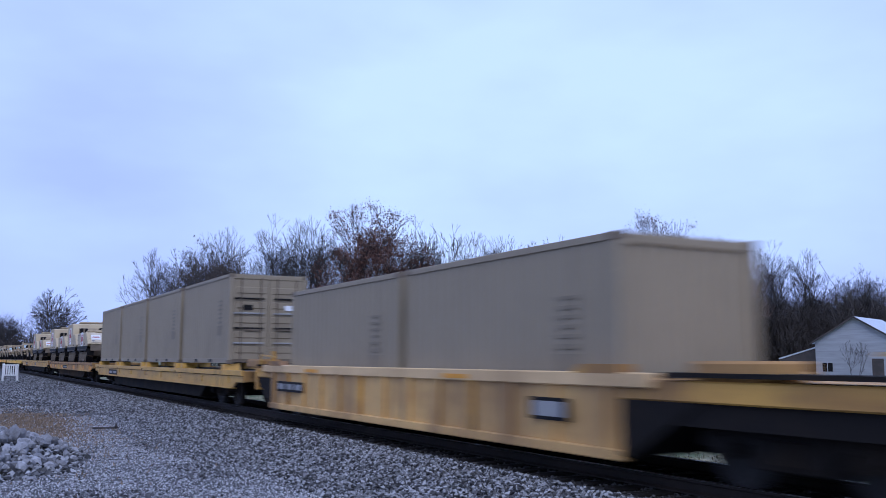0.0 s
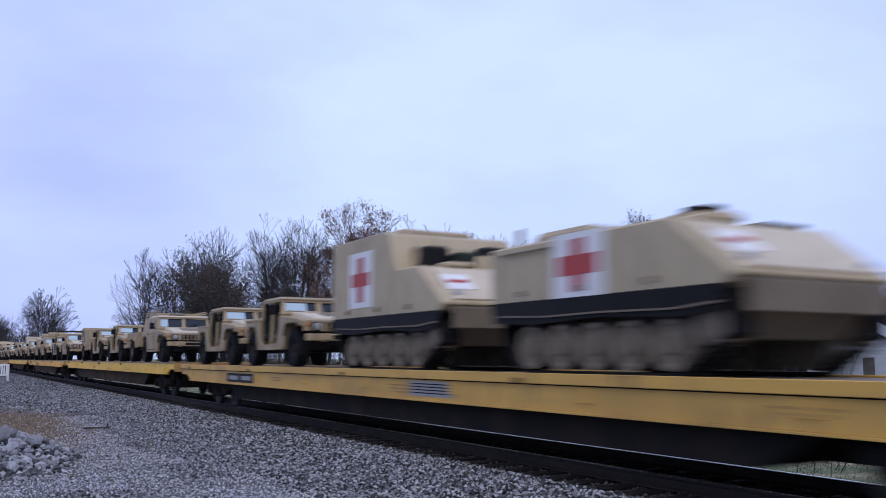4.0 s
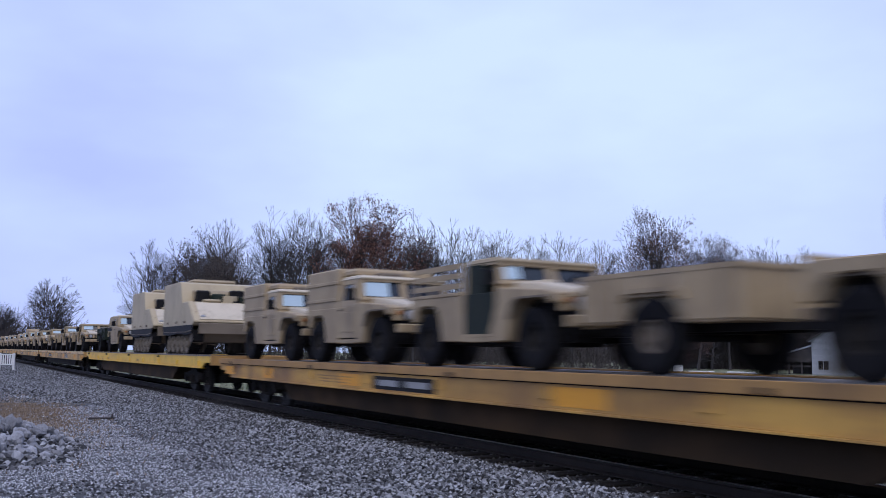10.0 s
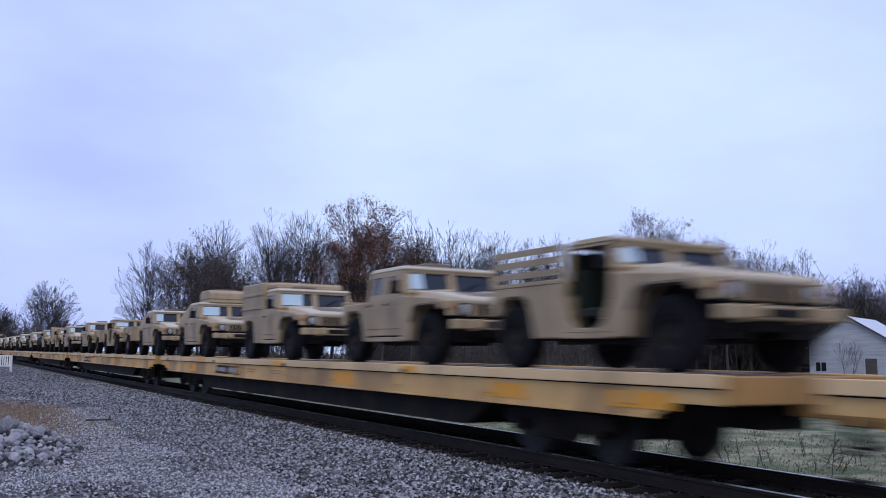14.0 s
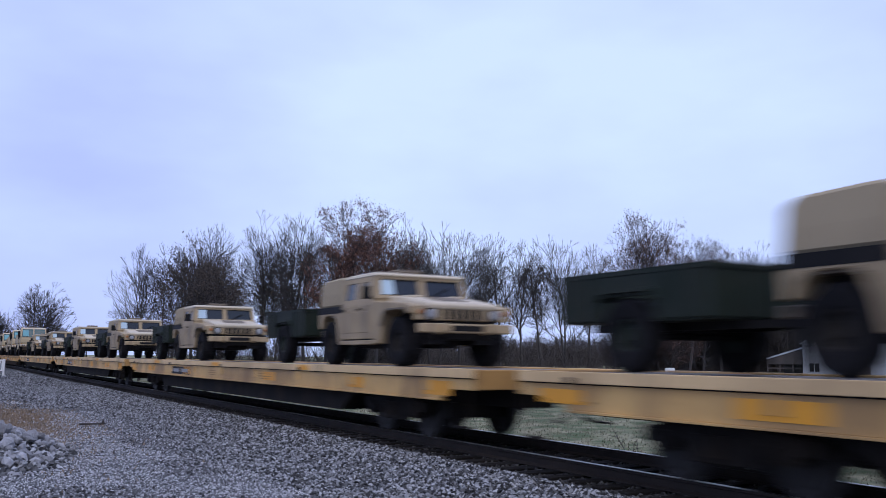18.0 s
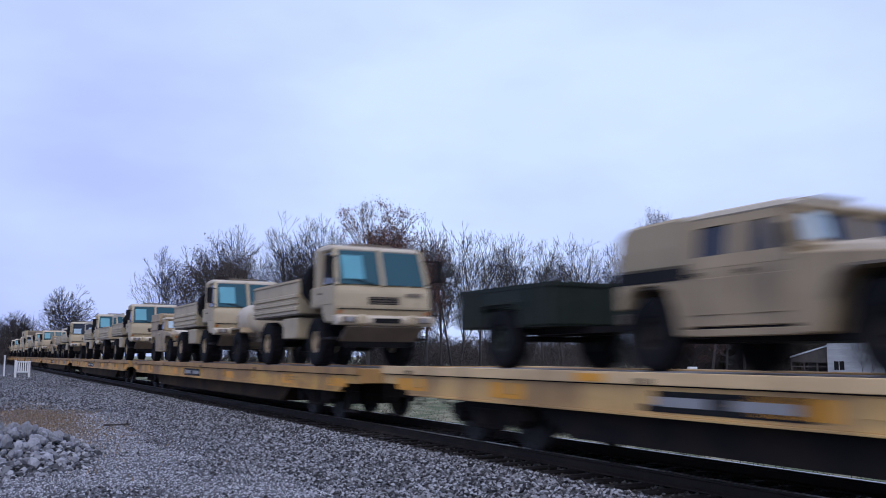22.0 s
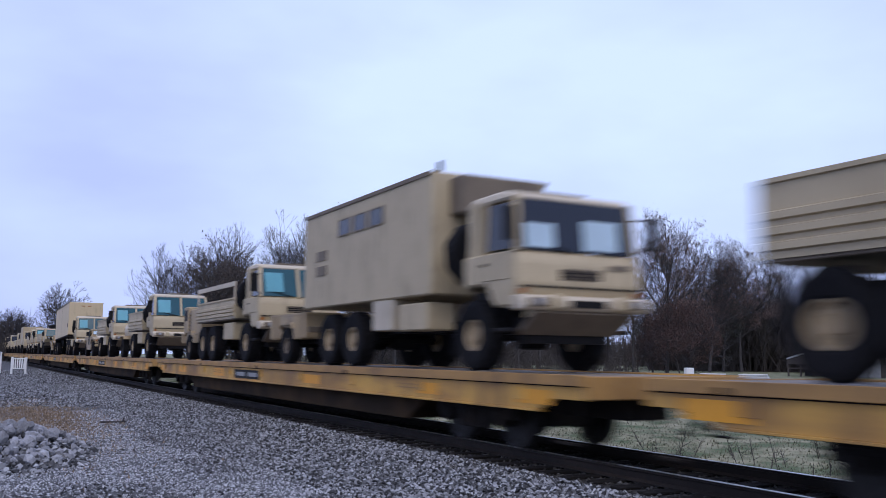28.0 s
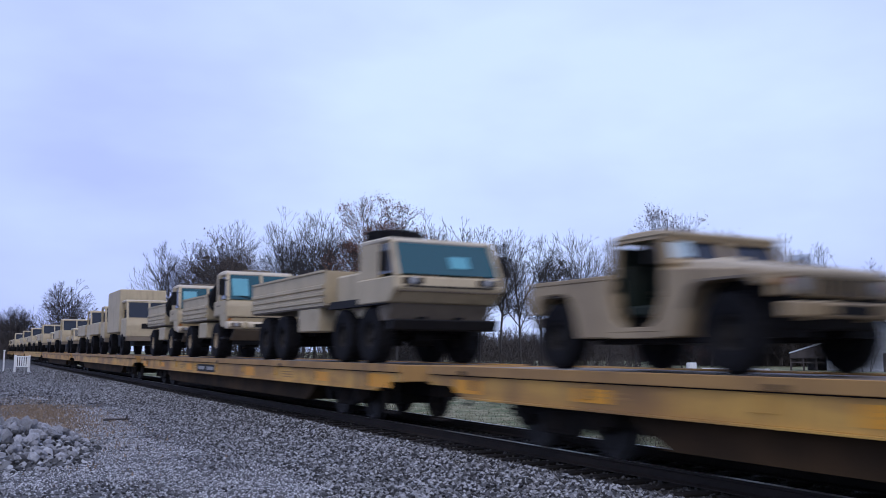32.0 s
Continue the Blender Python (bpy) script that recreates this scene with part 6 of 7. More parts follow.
def build_vehicle(kind):
    if kind in ("FH", "FL", "FV"):
        return far_truck(kind)
    if kind in HUMMERS:
        return hummer(kind)
    if kind in ("T", "TB", "G", "S"):
        return light_trailer(kind)
    if kind in ("L", "LR", "MX", "MR", "MV", "MB", "TR"):
        return cargo_truck(kind)
    if kind in ("LT", "LT2", "LT3"):
        return ribbed_trailer(kind)
    if kind in ("A1", "A5", "A6"):
        return carrier(kind)
    return {"TW": tank_trailer, "VT": van_trailer, "E": heavy_hauler, "C": container, "CP": lambda: container(True)}[kind]()

# ---- the train, wagon by wagon: coupler places along it at the clip's start ----
COUPLERS = [-24.3, -54.4, -81.0, -112.4, -144.6, -173.4, -200.6, -229.0, -258.4, -288.5, -317.6, -346.3, -374.0, -403.2, -431.2, -460.0, -489.0, -517.0, -545.2, -573.2,
            -603.0, -631.8, -659.5, -688.2, -716.9, -745.6, -774.3, -803.0, -831.7]
PAINTS = ["gold", "rust", "gold", "yellow", "amber", "yellow", "rust", "yellow", "beige", "beige", "beige", "beige", "beige", "beige", "beige", "rust", "rust", "rust", "rust",
          "rust", "rust", "rust", "rust", "rust", "rust", "gold", "rust", "rust"]
LOOKS = {
    "amber": (AMBER_PAINT, "amber yellow steel flat wagon with worn markings", "deep", False, -5.0, AMBER_PAINT),
    "yellow": (YELLOW, "bright yellow steel flat wagon loaded with vehicles", "deep", False, None, YELLOW),
    "gold": (GOLD, "golden yellow flat wagon with grimy underframe", "low", False, -8.4, GOLD),
    "beige": (BEIGE, "faded buff flat wagon loaded with tan vehicles", "low", True, -5.0, BEIGE_EDGE),
    "rust": (RUSTY, "rust-stained yellow flat wagon with orange patches", "low", True, -1.4, BROWN),
}
LOADS = """
A1 -60.5; A5 -66.2; A1 -72.4; A5 -78.6
A1 -89.8; A5 -96.1; H2 -103.4; H2 -108.8
HR -118.4; T -122.9; H2 -127.6; H2 -133.6; G -138.7
HE -148.0; HO -154.1; HB -163.0; HB -168.5
HE -176.9; S -181.4; HP -186.0; HE -191.7; G -196.1
HD -205.45; T -210.0; HL -214.15; HS -219.6; HS -224.9
A6 -234.6; A6 -241.4; HW -250.0; TB -255.0
H2 -264.0; T -268.6; H2 -272.6; T -277.8; H2 -282.8
HK -291.9; HD -298.0; HS -305.4; HB -313.6
H4 -321.3; T -326.2; H2 -331.1; T -335.8; H4 -340.6
HW -350.2; H2 -356.2; G -361.0; HW -366.8; TB -371.5
HW -379.6; TB -384.3; HW -394.0; TB -398.6
HW -408.6; TB -413.2; HW -422.4; TB -427.2
HW -437.4; TB -442.0; HW -450.4; TB -455.6
L -465.7; TW -471.0; L -476.9; HS -483.4
LR -493.8; LT -500.4; LR -506.8; TW -512.6
MV -522.8; LT2 -529.4; HS -536.2; T -541.2
L -550.6; MX -561.75; LT3 -568.8
MB -580.5; T -587.0; MR -592.8; G -598.3
L -608.0; TW -613.5; L -619.5; HG -627.5
TR -637.85; VT -644.5; HQ -653.9
E -665.6; L -676.7; L -684.0
""".strip().split("\n")
# far wagons, seen only as a line of vehicles
LOADS += ["FV -697; FL -705; FL -712", "FH -721; FL -731; FH -740", "FL -752; FH -761; FL -769", "FH -779; FL -786; FH -795", "FL -808; FH -815; FH -825"]
PROTO = {}
HUMMERS = ("H4", "HW", "H2", "HO", "HB", "HS", "HR", "HP", "HQ", "HK", "HD", "HE", "HG", "HL")


rng = random.Random(7)
LOWER = {"rust": 0.085, "beige": 0.03, "gold": 0.05}


def deck_height(i):
    """The deck of wagon i: its makes stand at different heights."""
    return DECK_Z - 0.18 if i == 0 else DECK_Z - LOWER.get(PAINTS[i], 0.0)



def place(kind, s, y=0.0, z=None):
    """Sets a load on the train: the first of its kind is built, the others are copies."""
    if kind in PROTO:
        ob = copy_thing(PROTO[kind], pose(s, TRACK_Y + y, DECK_Z if z is None else z))
    else:
        ob = PROTO[kind] = build_vehicle(kind)
    MOVING.append((ob, s, TRACK_Y + y, DECK_Z if z is None else z))
    return ob


for i, look_key in enumerate(PAINTS):
    paint, label, style, patches, plate, flange = LOOKS[look_key]
    deck = deck_height(i)
    car, mid, half = flat_wagon(COUPLERS[i], COUPLERS[i + 1], paint, label, style, deck, flange, i < 23)
    for x in (-half + 3.4, half - 3.4):
        add_truck(car, x, mid)
    if i < 23:
        mark_wagon(car, half, rng, patches, plate, deck, i in (2, 8, 17), look_key == "beige")
    if i == 0:
        for s in (-27.35, -32.9, -33.9, -39.5, -40.6, -46.2, -47.3, -52.85):
            for y in (-1.08, 1.08):
                part("container_pedestal", P([(s - mid - 0.2, deck - 0.03), (s - mid + 0.2, deck - 0.03), (s - mid + 0.15, DECK_Z + 0.002), (s - mid - 0.15, DECK_Z + 0.002)], y - 0.22, y + 0.26), GOLD, car, "golden container pedestal")
    MOVING.append((car, mid, TRACK_Y, 0.0))
for row in LOADS:
    for item in row.split(";"):
        kind, s = item.split()
        s = float(s)
        place(kind, s, 0.0, deck_height(next(i for i in range(len(PAINTS)) if COUPLERS[i + 1] <= s <= COUPLERS[i])))
for s in (-30.13, -36.78, -43.43, -50.08):
    place("C", s, 0, DECK_Z + 0.004)


def well_wagon(s_front, s_back):
    """A deep well wagon: ribbed side walls between two end platforms, on two trucks."""
    mid = (s_front + s_back) / 2
    half = (s_front - s_back) / 2 - 0.62
    car = thing("well_wagon", "buff yellow well wagon carrying tan containers", "railway wagon", "wagons of the train")
    x0, x1 = -22.4 - mid, -8.8 - mid
    for s in (-1, 1):
        wall = part("side_wall", B(x0, x1, *sorted((s * 1.30, s * 1.36)), 0.62, 1.50, bevel=0.008), BEIGE, car)
        part("top_chord", B(x0 - 0.6, x1 + 0.6, *sorted((s * 1.24, s * 1.42)), 1.42, 1.60, bevel=0.015), BEIGE_EDGE, wall)
        part("bottom_chord", B(x0, x1, *sorted((s * 1.22, s * 1.42)), 0.54, 0.68, bevel=0.015), BEIGE, wall)
        n = 13
        for i in range(n):
            x = x0 + 0.25 + (x1 - x0 - 0.5) * i / (n - 1)
            part("wall_stiffener", P([(x - 0.07, 0.66), (x + 0.07, 0.66), (x + 0.07, 1.44), (x - 0.07, 1.44)], *sorted((s * 1.36, s * 1.425)), bevel=0.006), RUSTY if i % 4 == 1 else BEIGE, wall)
        add_plate(car, x0 + 1.6, s * 1.428, 1.1, 1.9, 0.24, BLACK, "dark_panel", "black panel with white markings")
        for i in range(3):
            add_plate(car, x0 + 1.0 + i * 0.6, s * 1.436, 1.1, 0.42, 0.13, SIDING_GREY, "lettering_bar", "white unreadable lettering")
        add_plate(car, x1 - 1.4, s * 1.428, 1.1, 0.9, 0.3, BLACK, "dark_panel", "black stencil panel")
        add_plate(car, x1 - 1.4, s * 1.436, 1.1, 0.7, 0.2, SIDING_GREY, "lettering_bar", "white unreadable lettering")
        for x in (x0 + 3.0, x1 - 4.0):
            add_plate(car, x, s * 1.421, 1.49, 0.8, 0.07, ORANGE, "paint_patch", "orange touch-up paint patch")
    part("well_floor", B(x0, x1, -1.28, 1.28, 0.58, 0.66), UNDER, car)
    for e, xa, xb in ((-1, x0, -half), (1, x1, half)):
        part("end_platform", B(*sorted((xa, xb)), -1.36, 1.36, 1.28, 1.52, bevel=0.02), RUSTY, car)
        part("platform_web", B(*sorted((xa + e * 0.5, xb)), -1.30, 1.30, 1.02, 1.28), UNDER, car, "grimy platform web, darkened as shade")
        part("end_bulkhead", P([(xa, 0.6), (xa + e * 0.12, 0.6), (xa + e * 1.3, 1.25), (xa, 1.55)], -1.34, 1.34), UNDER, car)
        part("end_sill", B(*sorted((xb - e * 0.1, xb + e * 0.05)), -1.38, 1.38, 0.95, 1.52, bevel=0.015), RUSTY, car)
        c = piece("coupler", "coupler", coupler_mesh, BROWN, car, pose(e * (half + 0.31), 0, RAIL_Z + 0.83, 0, 0, 0 if e > 0 else 180))
        part("brake_post", B(xb - e * 0.4 - 0.05, xb - e * 0.4 + 0.05, -1.1, -1.0, 1.5, 1.95), GOLD, car)
        part("walkway_grating", B(*sorted((xa + e * 0.8, xb - e * 0.2)), -1.42, -0.9, 1.56, 1.61), UNDER, car)
        part("brake_gear_box", B(*sorted((xa + e * 1.2, xa + e * 2.3)), -1.34, -0.7, 1.52, 1.74, bevel=0.03), BROWN, car, "rusty brake gear housing")
        part("lift_bracket", P([(xa - e * 0.9, 1.58), (xa + e * 0.1, 1.58), (xa + e * 0.1, 1.70), (xa - e * 0.7, 1.70)], -1.42, -1.2), RUSTY, car)
        gr = bmesh.new()
        bar(gr, (xb - e * 0.15, -1.3, 1.5), (xb - e * 0.15, -1.3, 1.85), 0.04)
        bar(gr, (xb - e * 0.15, -1.3, 1.85), (xb - e * 1.4, -1.3, 1.8), 0.04)
        part("hand_rail", gr, GOLD, car)
    for x in (-22.85 - mid, -6.5 - mid):
        add_truck(car, x, mid)
    MOVING.append((car, mid, TRACK_Y, 0.0))


well_wagon(-3.2, -24.3)
place("CP", -18.32, 0, 0.66)
place("CP", -11.98, 0, 0.66)

# ---- trees ----
BARK = surface("grey_bark", (0.05, 0.045, 0.044), (0.085, 0.077, 0.073), 0.9, amount=0.7, fine=8)
TWIG = surface("bare_twigs", (0.036, 0.033, 0.036), (0.06, 0.054, 0.055), 0.9, amount=0.5, bump=0)


def leaf_material(name, a, b, few=1.0):
    """A colour of its own for each leaf or stone, between a and b; few above 1 makes the second rarer."""
    m = bpy.data.materials.new(name)
    m.use_nodes = True
    nt = m.node_tree
    geo = nt.nodes.new("ShaderNodeNewGeometry")
    share = nt.nodes.new("ShaderNodeMath")
    share.operation = "POWER"
    share.inputs[1].default_value = few
    nt.links.new(geo.outputs["Random Per Island"], share.inputs[0])
    c = mix_color(nt, share.outputs[0], a, b)
    nt.links.new(c, nt.nodes["Principled BSDF"].inputs["Base Color"])
    nt.nodes["Principled BSDF"].inputs["Roughness"].default_value = 0.85
    return m


LEAF_BROWN = leaf_material("dry_brown_oak_leaves", (0.034, 0.029, 0.026), (0.075, 0.055, 0.043))
LEAF_RUST = leaf_material("rust_red_leaves", (0.075, 0.037, 0.03), (0.25, 0.115, 0.085))
LEAF_PINK = leaf_material("faded_rosy_leaves", (0.11, 0.075, 0.068), (0.23, 0.15, 0.125))
LEAF_RUST_DULL = leaf_material("dull_russet_leaves", (0.045, 0.026, 0.022), (0.10, 0.052, 0.040))
LEAF_DARK = leaf_material("dark_evergreen_leaves", (0.018, 0.024, 0.018), (0.045, 0.045, 0.03))


def limb(verts, faces, a, b, ra, rb, sides):
    d = (b - a).normalized()
    u = d.orthogonal().normalized()
    v = d.cross(u)
    n = len(verts)
    for p, r in ((a, ra), (b, rb)):
        for i in range(sides):
            t = 2 * math.pi * i / sides
            verts.append(p + (u * math.cos(t) + v * math.sin(t)) * r)
    for i in range(sides):
        j = (i + 1) % sides
        faces.append((n + i, n + j, n + sides + j, n + sides + i))


def stem(store, p, d, length, radius, end, steps, sides, r, wander, rise):
    """One tapering, wandering shoot; gives its joints and ways."""
    out = [(p, d)]
    for i in range(steps):
        d = (d + Vector((r.gauss(0, wander), r.gauss(0, wander), r.gauss(0, wander) + rise))).normalized()
        q = p + d * (length / steps)
        limb(*store, p, q, radius + (end - radius) * i / steps, radius + (end - radius) * (i + 1) / steps, sides)
        p = q
        out.append((p, d))
    return out


def fork(d, angle, r, turn=None):
    """A way that leaves d at about that many degrees, to a random side."""
    u = d.orthogonal().normalized()
    u.rotate(Matrix.Rotation(r.uniform(0, 2 * math.pi) if turn is None else turn, 3, d))
    a = radians(angle)
    return (d * math.cos(a) + u * math.sin(a)).normalized()


def grow(seed, height, reach, bare_share, spread, limbs, clump, stems=1, depth=5, thin=0.008):
    """A tree: a clear trunk that splits into limbs, which fork and fork again until they fill an egg-shaped crown.
    Gives wood, twigs and the tips of the shoots that bear leaves."""
    r = random.Random(seed)
    wood, twig, tips = ([], []), ([], []), []
    low, mid = height * bare_share, height * (0.42 + 0.42 * bare_share)
    tall = height - mid
    lump = [(Vector((r.gauss(0, 1), r.gauss(0, 1), r.gauss(0, 1))).normalized(), r.uniform(-0.16, 0.14)) for _ in range(7)]

    def inside(p):
        """How far out in the crown a point is: above 1 is outside."""
        v = Vector((p.x / reach, p.y / reach, (p.z - mid) / (tall if p.z > mid else mid - low * 0.7)))
        k = v.length
        w = v / max(k, 1e-6)
        return k / (1.0 + sum(s * max(0.0, w.dot(a)) ** 4 for a, s in lump))

    def branch(p, d, length, radius, level, leafy=False):
        out = inside(p + d * length)
        if out > 1.0:
            length *= max(0.35, 1.0 - (out - 1.0) * 1.3)
        if length < 0.22:
            return
        fine = level >= 2
        if level == 2:
            leafy = r.random() < clump
        end = max(radius * 0.62, thin)
        joints = stem(twig if fine else wood, p, d, length, radius, end, 2 if fine else 4, 3 if fine else 5, r, 0.10 if fine else 0.06, 0.04 if level < 3 else 0.02)
        if level >= depth:
            if leafy and r.random() < 0.8:
                tips.extend(j[0] for j in joints[1:])
            return
        # two or three shoots from the end, some along the way
        ends = 2 if r.random() < 0.85 else 3
        turn = r.uniform(0, 6.28)
        for i in range(ends):
            branch(joints[-1][0], fork(joints[-1][1], r.uniform(14, 30) if i else r.uniform(4, 18), r, turn + i * 6.28 / ends), length * r.uniform(0.68, 0.9), end, level + 1, leafy)
        for j in range(1, len(joints) - 1):
            for _ in range(1 if level > 0 else 2):
                if r.random() < (0.8 if level == 0 else 0.5):
                    branch(joints[j][0], fork(joints[j][1], r.uniform(28, 55), r), length * r.uniform(0.38, 0.62), end * 0.7, level + 1 + (level > 1), leafy)

    for k in range(stems):
        a = r.uniform(0, 6.28)
        base = Vector((math.cos(a), math.sin(a), 0)) * (0.3 * (stems > 1))
        lean = Vector((math.cos(a), math.sin(a), 0)) * (0.25 if stems > 1 else 0.02)
        rad = 0.0125 * height / stems ** 0.4
        trunk = stem(wood, base, (Vector((0, 0, 1)) + lean).normalized(), height * (0.62 if stems == 1 else 0.45), rad, rad * 0.35, 10, 7, r, 0.03, 0.02)
        n = max(3, limbs // stems)
        for j in range(n):
            f = (low / height + (0.62 - low / height) * (j + 0.5 * r.random()) / n) / 0.62
            i = min(int(f * 10), 9)
            p = trunk[i][0].lerp(trunk[i + 1][0], f * 10 - i)
            out = spread * (1.15 - 0.75 * f) + r.uniform(-8, 8)
            d = fork(trunk[i][1], out, r, j * 2.4 + r.uniform(-0.4, 0.4))
            branch(p, d, min(reach, height * 0.3) * r.uniform(0.42, 0.6), rad * (0.55 - 0.25 * f), 0)
        branch(trunk[-1][0], trunk[-1][1], height * 0.13, rad * 0.35, 0)
    k = height / max(v.z for v in wood[0] + twig[0])
    for vs in (wood[0], twig[0], tips):
        for v in vs:
            v *= k
    return wood, twig, tips


def raw_part(name, verts, faces, material, parent, label="", kind=""):
    me = bpy.data.meshes.new(name)
    me.from_pydata([tuple(v) for v in verts], [], faces)
    me.materials.append(material)
    ob = new(name, me)
    ob.parent = parent
    if label:
        ob["label"] = label
    if kind:
        ob["kind"] = kind
    return ob


def leaf_cloud(tips, seed, per_tip, size, scatter, low=0.0):
    r = random.Random(seed)
    verts, faces = [], []
    for t in tips:
        if t.z < low:
            continue
        for _ in range(per_tip if per_tip >= 1 else (1 if r.random() < per_tip else 0)):
            c = t + Vector((r.gauss(0, scatter), r.gauss(0, scatter), r.gauss(0, scatter)))
            u = Vector((r.uniform(-1, 1), r.uniform(-1, 1), r.uniform(-1, 1))).normalized()
            v = u.orthogonal().normalized()
            s = size * r.uniform(0.5, 1.25)
            n = len(verts)
            verts += [c - u * s, c + v * s * 0.55, c + u * s, c - v * s * 0.5]
            faces.append((n, n + 1, n + 2, n + 3))
    return verts, faces


TREES = {}


def tree(kind):
    """One tree of a kind, about its true height, at the origin."""
    spec = {
        # seed, height, reach, clear trunk, spread, limbs, leafy share, stems, leaf material, per tip, size, scatter, label
        "bare": (3, 11.5, 3.0, 0.30, 48, 10, 0.0, 1, None, 0, 0, 0, "bare grey deciduous tree with fine twigs"),
        "bare_wide": (8, 10.5, 3.4, 0.22, 58, 10, 0.0, 2, None, 0, 0, 0, "bare spreading tree with two stems"),
        "bare_tall": (14, 12.5, 2.5, 0.36, 40, 9, 0.0, 1, None, 0, 0, 0, "tall bare tree with upright branches"),
        "bush": (21, 9.0, 3.3, 0.20, 60, 15, 0.0, 1, None, 0, 0, 0, "round bare many-stemmed tree"),
        "oak": (5, 9.5, 2.9, 0.10, 75, 15, 0.82, 1, LEAF_BROWN, 7, 0.066, 0.27, "dense oak with dry brown leaves"),
        "maple": (11, 14.0, 3.6, 0.22, 56, 13, 0.55, 1, LEAF_RUST, 6, 0.068, 0.25, "maple with thinning rust-red leaves"),
        "rosy": (17, 13.5, 4.2, 0.26, 60, 13, 0.5, 1, LEAF_PINK, 3, 0.064, 0.22, "tree with sparse faded rosy leaves"),
        "sparse": (29, 12.0, 2.3, 0.30, 44, 9, 0.16, 1, LEAF_BROWN, 2, 0.085, 0.18, "thin tree with a few dry leaves"),
        "cedar": (33, 9.0, 1.9, 0.06, 80, 16, 1.0, 1, LEAF_DARK, 8, 0.075, 0.22, "small dark evergreen tree in the wood"),
        "beech": (37, 7.0, 3.0, 0.08, 70, 14, 0.8, 2, LEAF_RUST_DULL, 6, 0.07, 0.26, "low spreading tree holding dull russet leaves"),
    }[kind]
    seed, h, reach, clear, steep, boughs, clump, stems, mat, per, size, sc, label = spec
    wood, twig, tips = grow(seed, h, reach, clear, steep, boughs, clump, stems, thin=0.014 if kind == "bush" else 0.0085)
    th = thing("tree", label, "tree", "trees beyond the line")
    raw_part("trunk", *wood, BARK, th)
    raw_part("crown", *twig, TWIG, th, kind="stuff")
    if mat:
        raw_part("foliage", *leaf_cloud(tips, seed, per, size, sc), mat, th, kind="stuff")
    return th


def plant(kind, x, y, height, turn):
    base = {"bare": 11.5, "bare_wide": 10.5, "bare_tall": 12.5, "bush": 9.0, "oak": 9.5, "maple": 14.0, "rosy": 13.5, "sparse": 12.0, "cedar": 9.0, "beech": 7.0}[kind]
    m = pose(x, y, ground_height(x, y) - 0.05, 0, 0, turn)
    if kind in TREES:
        ob = copy_thing(TREES[kind], m)
    else:
        ob = TREES[kind] = tree(kind)
        ob.matrix_basis = m
    k = 1.02 * height / base
    ob.scale = (k, k, k)
    return ob


def spot(angle, far):
    """A place seen at that many degrees to the right of the line's far end, far metres off."""
    a = radians(180 - angle)
    return far * math.cos(a), far * math.sin(a)


for kind, angle, far, height, turn in (
    ("bush", 5.3, 128, 11.2, 97), ("bush", 3.0, 185, 9.5, 194), ("bush", 1.6, 200, 9.1, 291), ("bush", 2.4, 190, 10.0, 28), ("bush", 0.9, 230, 9.6, 28),
    ("bare", 10.7, 80, 11.3, 125), ("bare_wide", 12.1, 82, 11.4, 222),
    ("oak", 14.0, 72, 10.7, 56), ("oak", 15.4, 80, 9.9, 153),
    ("bare_tall", 13.6, 84, 13.3, 347), ("bare", 15.3, 86, 14.1, 84), ("bare_tall", 17.8, 80, 14.4, 181), ("bare", 19.0, 84, 14.8, 278), ("bare", 19.7, 90, 15.5, 209),
    ("sparse", 20.4, 78, 13.9, 43), ("sparse", 21.6, 84, 14.5, 140),
    ("maple", 23.0, 76, 15.0, 237), ("maple", 24.9, 78, 14.9, 334), ("sparse", 26.6, 80, 14.2, 71), ("oak", 24.0, 84, 10.5, 12), ("cedar", 18.6, 88, 10.5, 40), ("cedar", 25.6, 95, 10.1, 168),
    ("bare", 27.6, 82, 13.1, 2), ("bare_wide", 28.6, 86, 14.1, 99), ("bare", 30.0, 88, 14.0, 196), ("bare_tall", 31.3, 90, 13.8, 293), ("bare", 32.6, 92, 14.3, 30), ("bare", 33.9, 94, 13.8, 127),
    ("sparse", 35.2, 96, 13.9, 321), ("bare_wide", 36.7, 100, 14.7, 58), ("bare", 38.1, 98, 13.8, 155),
    ("rosy", 41.6, 94, 16.7, 349), ("beech", 42.6, 92, 7.4, 20), ("beech", 40.8, 98, 6.0, 130), ("cedar", 44.9, 116, 11.5, 70), ("bare", 39.6, 96, 12.9, 183), ("rosy", 44.1, 112, 16.3, 280), ("rosy", 45.9, 118, 16.4, 17), ("bare_tall", 48.6, 126, 17.0, 114), ("bare", 47.2, 124, 16.0, 211), ("bare", 50.3, 130, 16.3, 308),
):
    plant(kind, *spot(angle, far), height, turn)

# the wood to the right, and the low brush under the trees
wood_rng = random.Random(41)
for i in range(34):
    ang = 42.0 + 13.5 * (i + wood_rng.random()) / 34
    far = wood_rng.uniform(128, 175)
    kind = ("bare", "bare_wide", "cedar", "bare_tall", "sparse", "bush")[i % 6]
    plant(kind, *spot(ang, far), wood_rng.uniform(11.5, 15.5) * (0.85 if kind in ("cedar", "bush") else 1.0), wood_rng.uniform(0, 360))


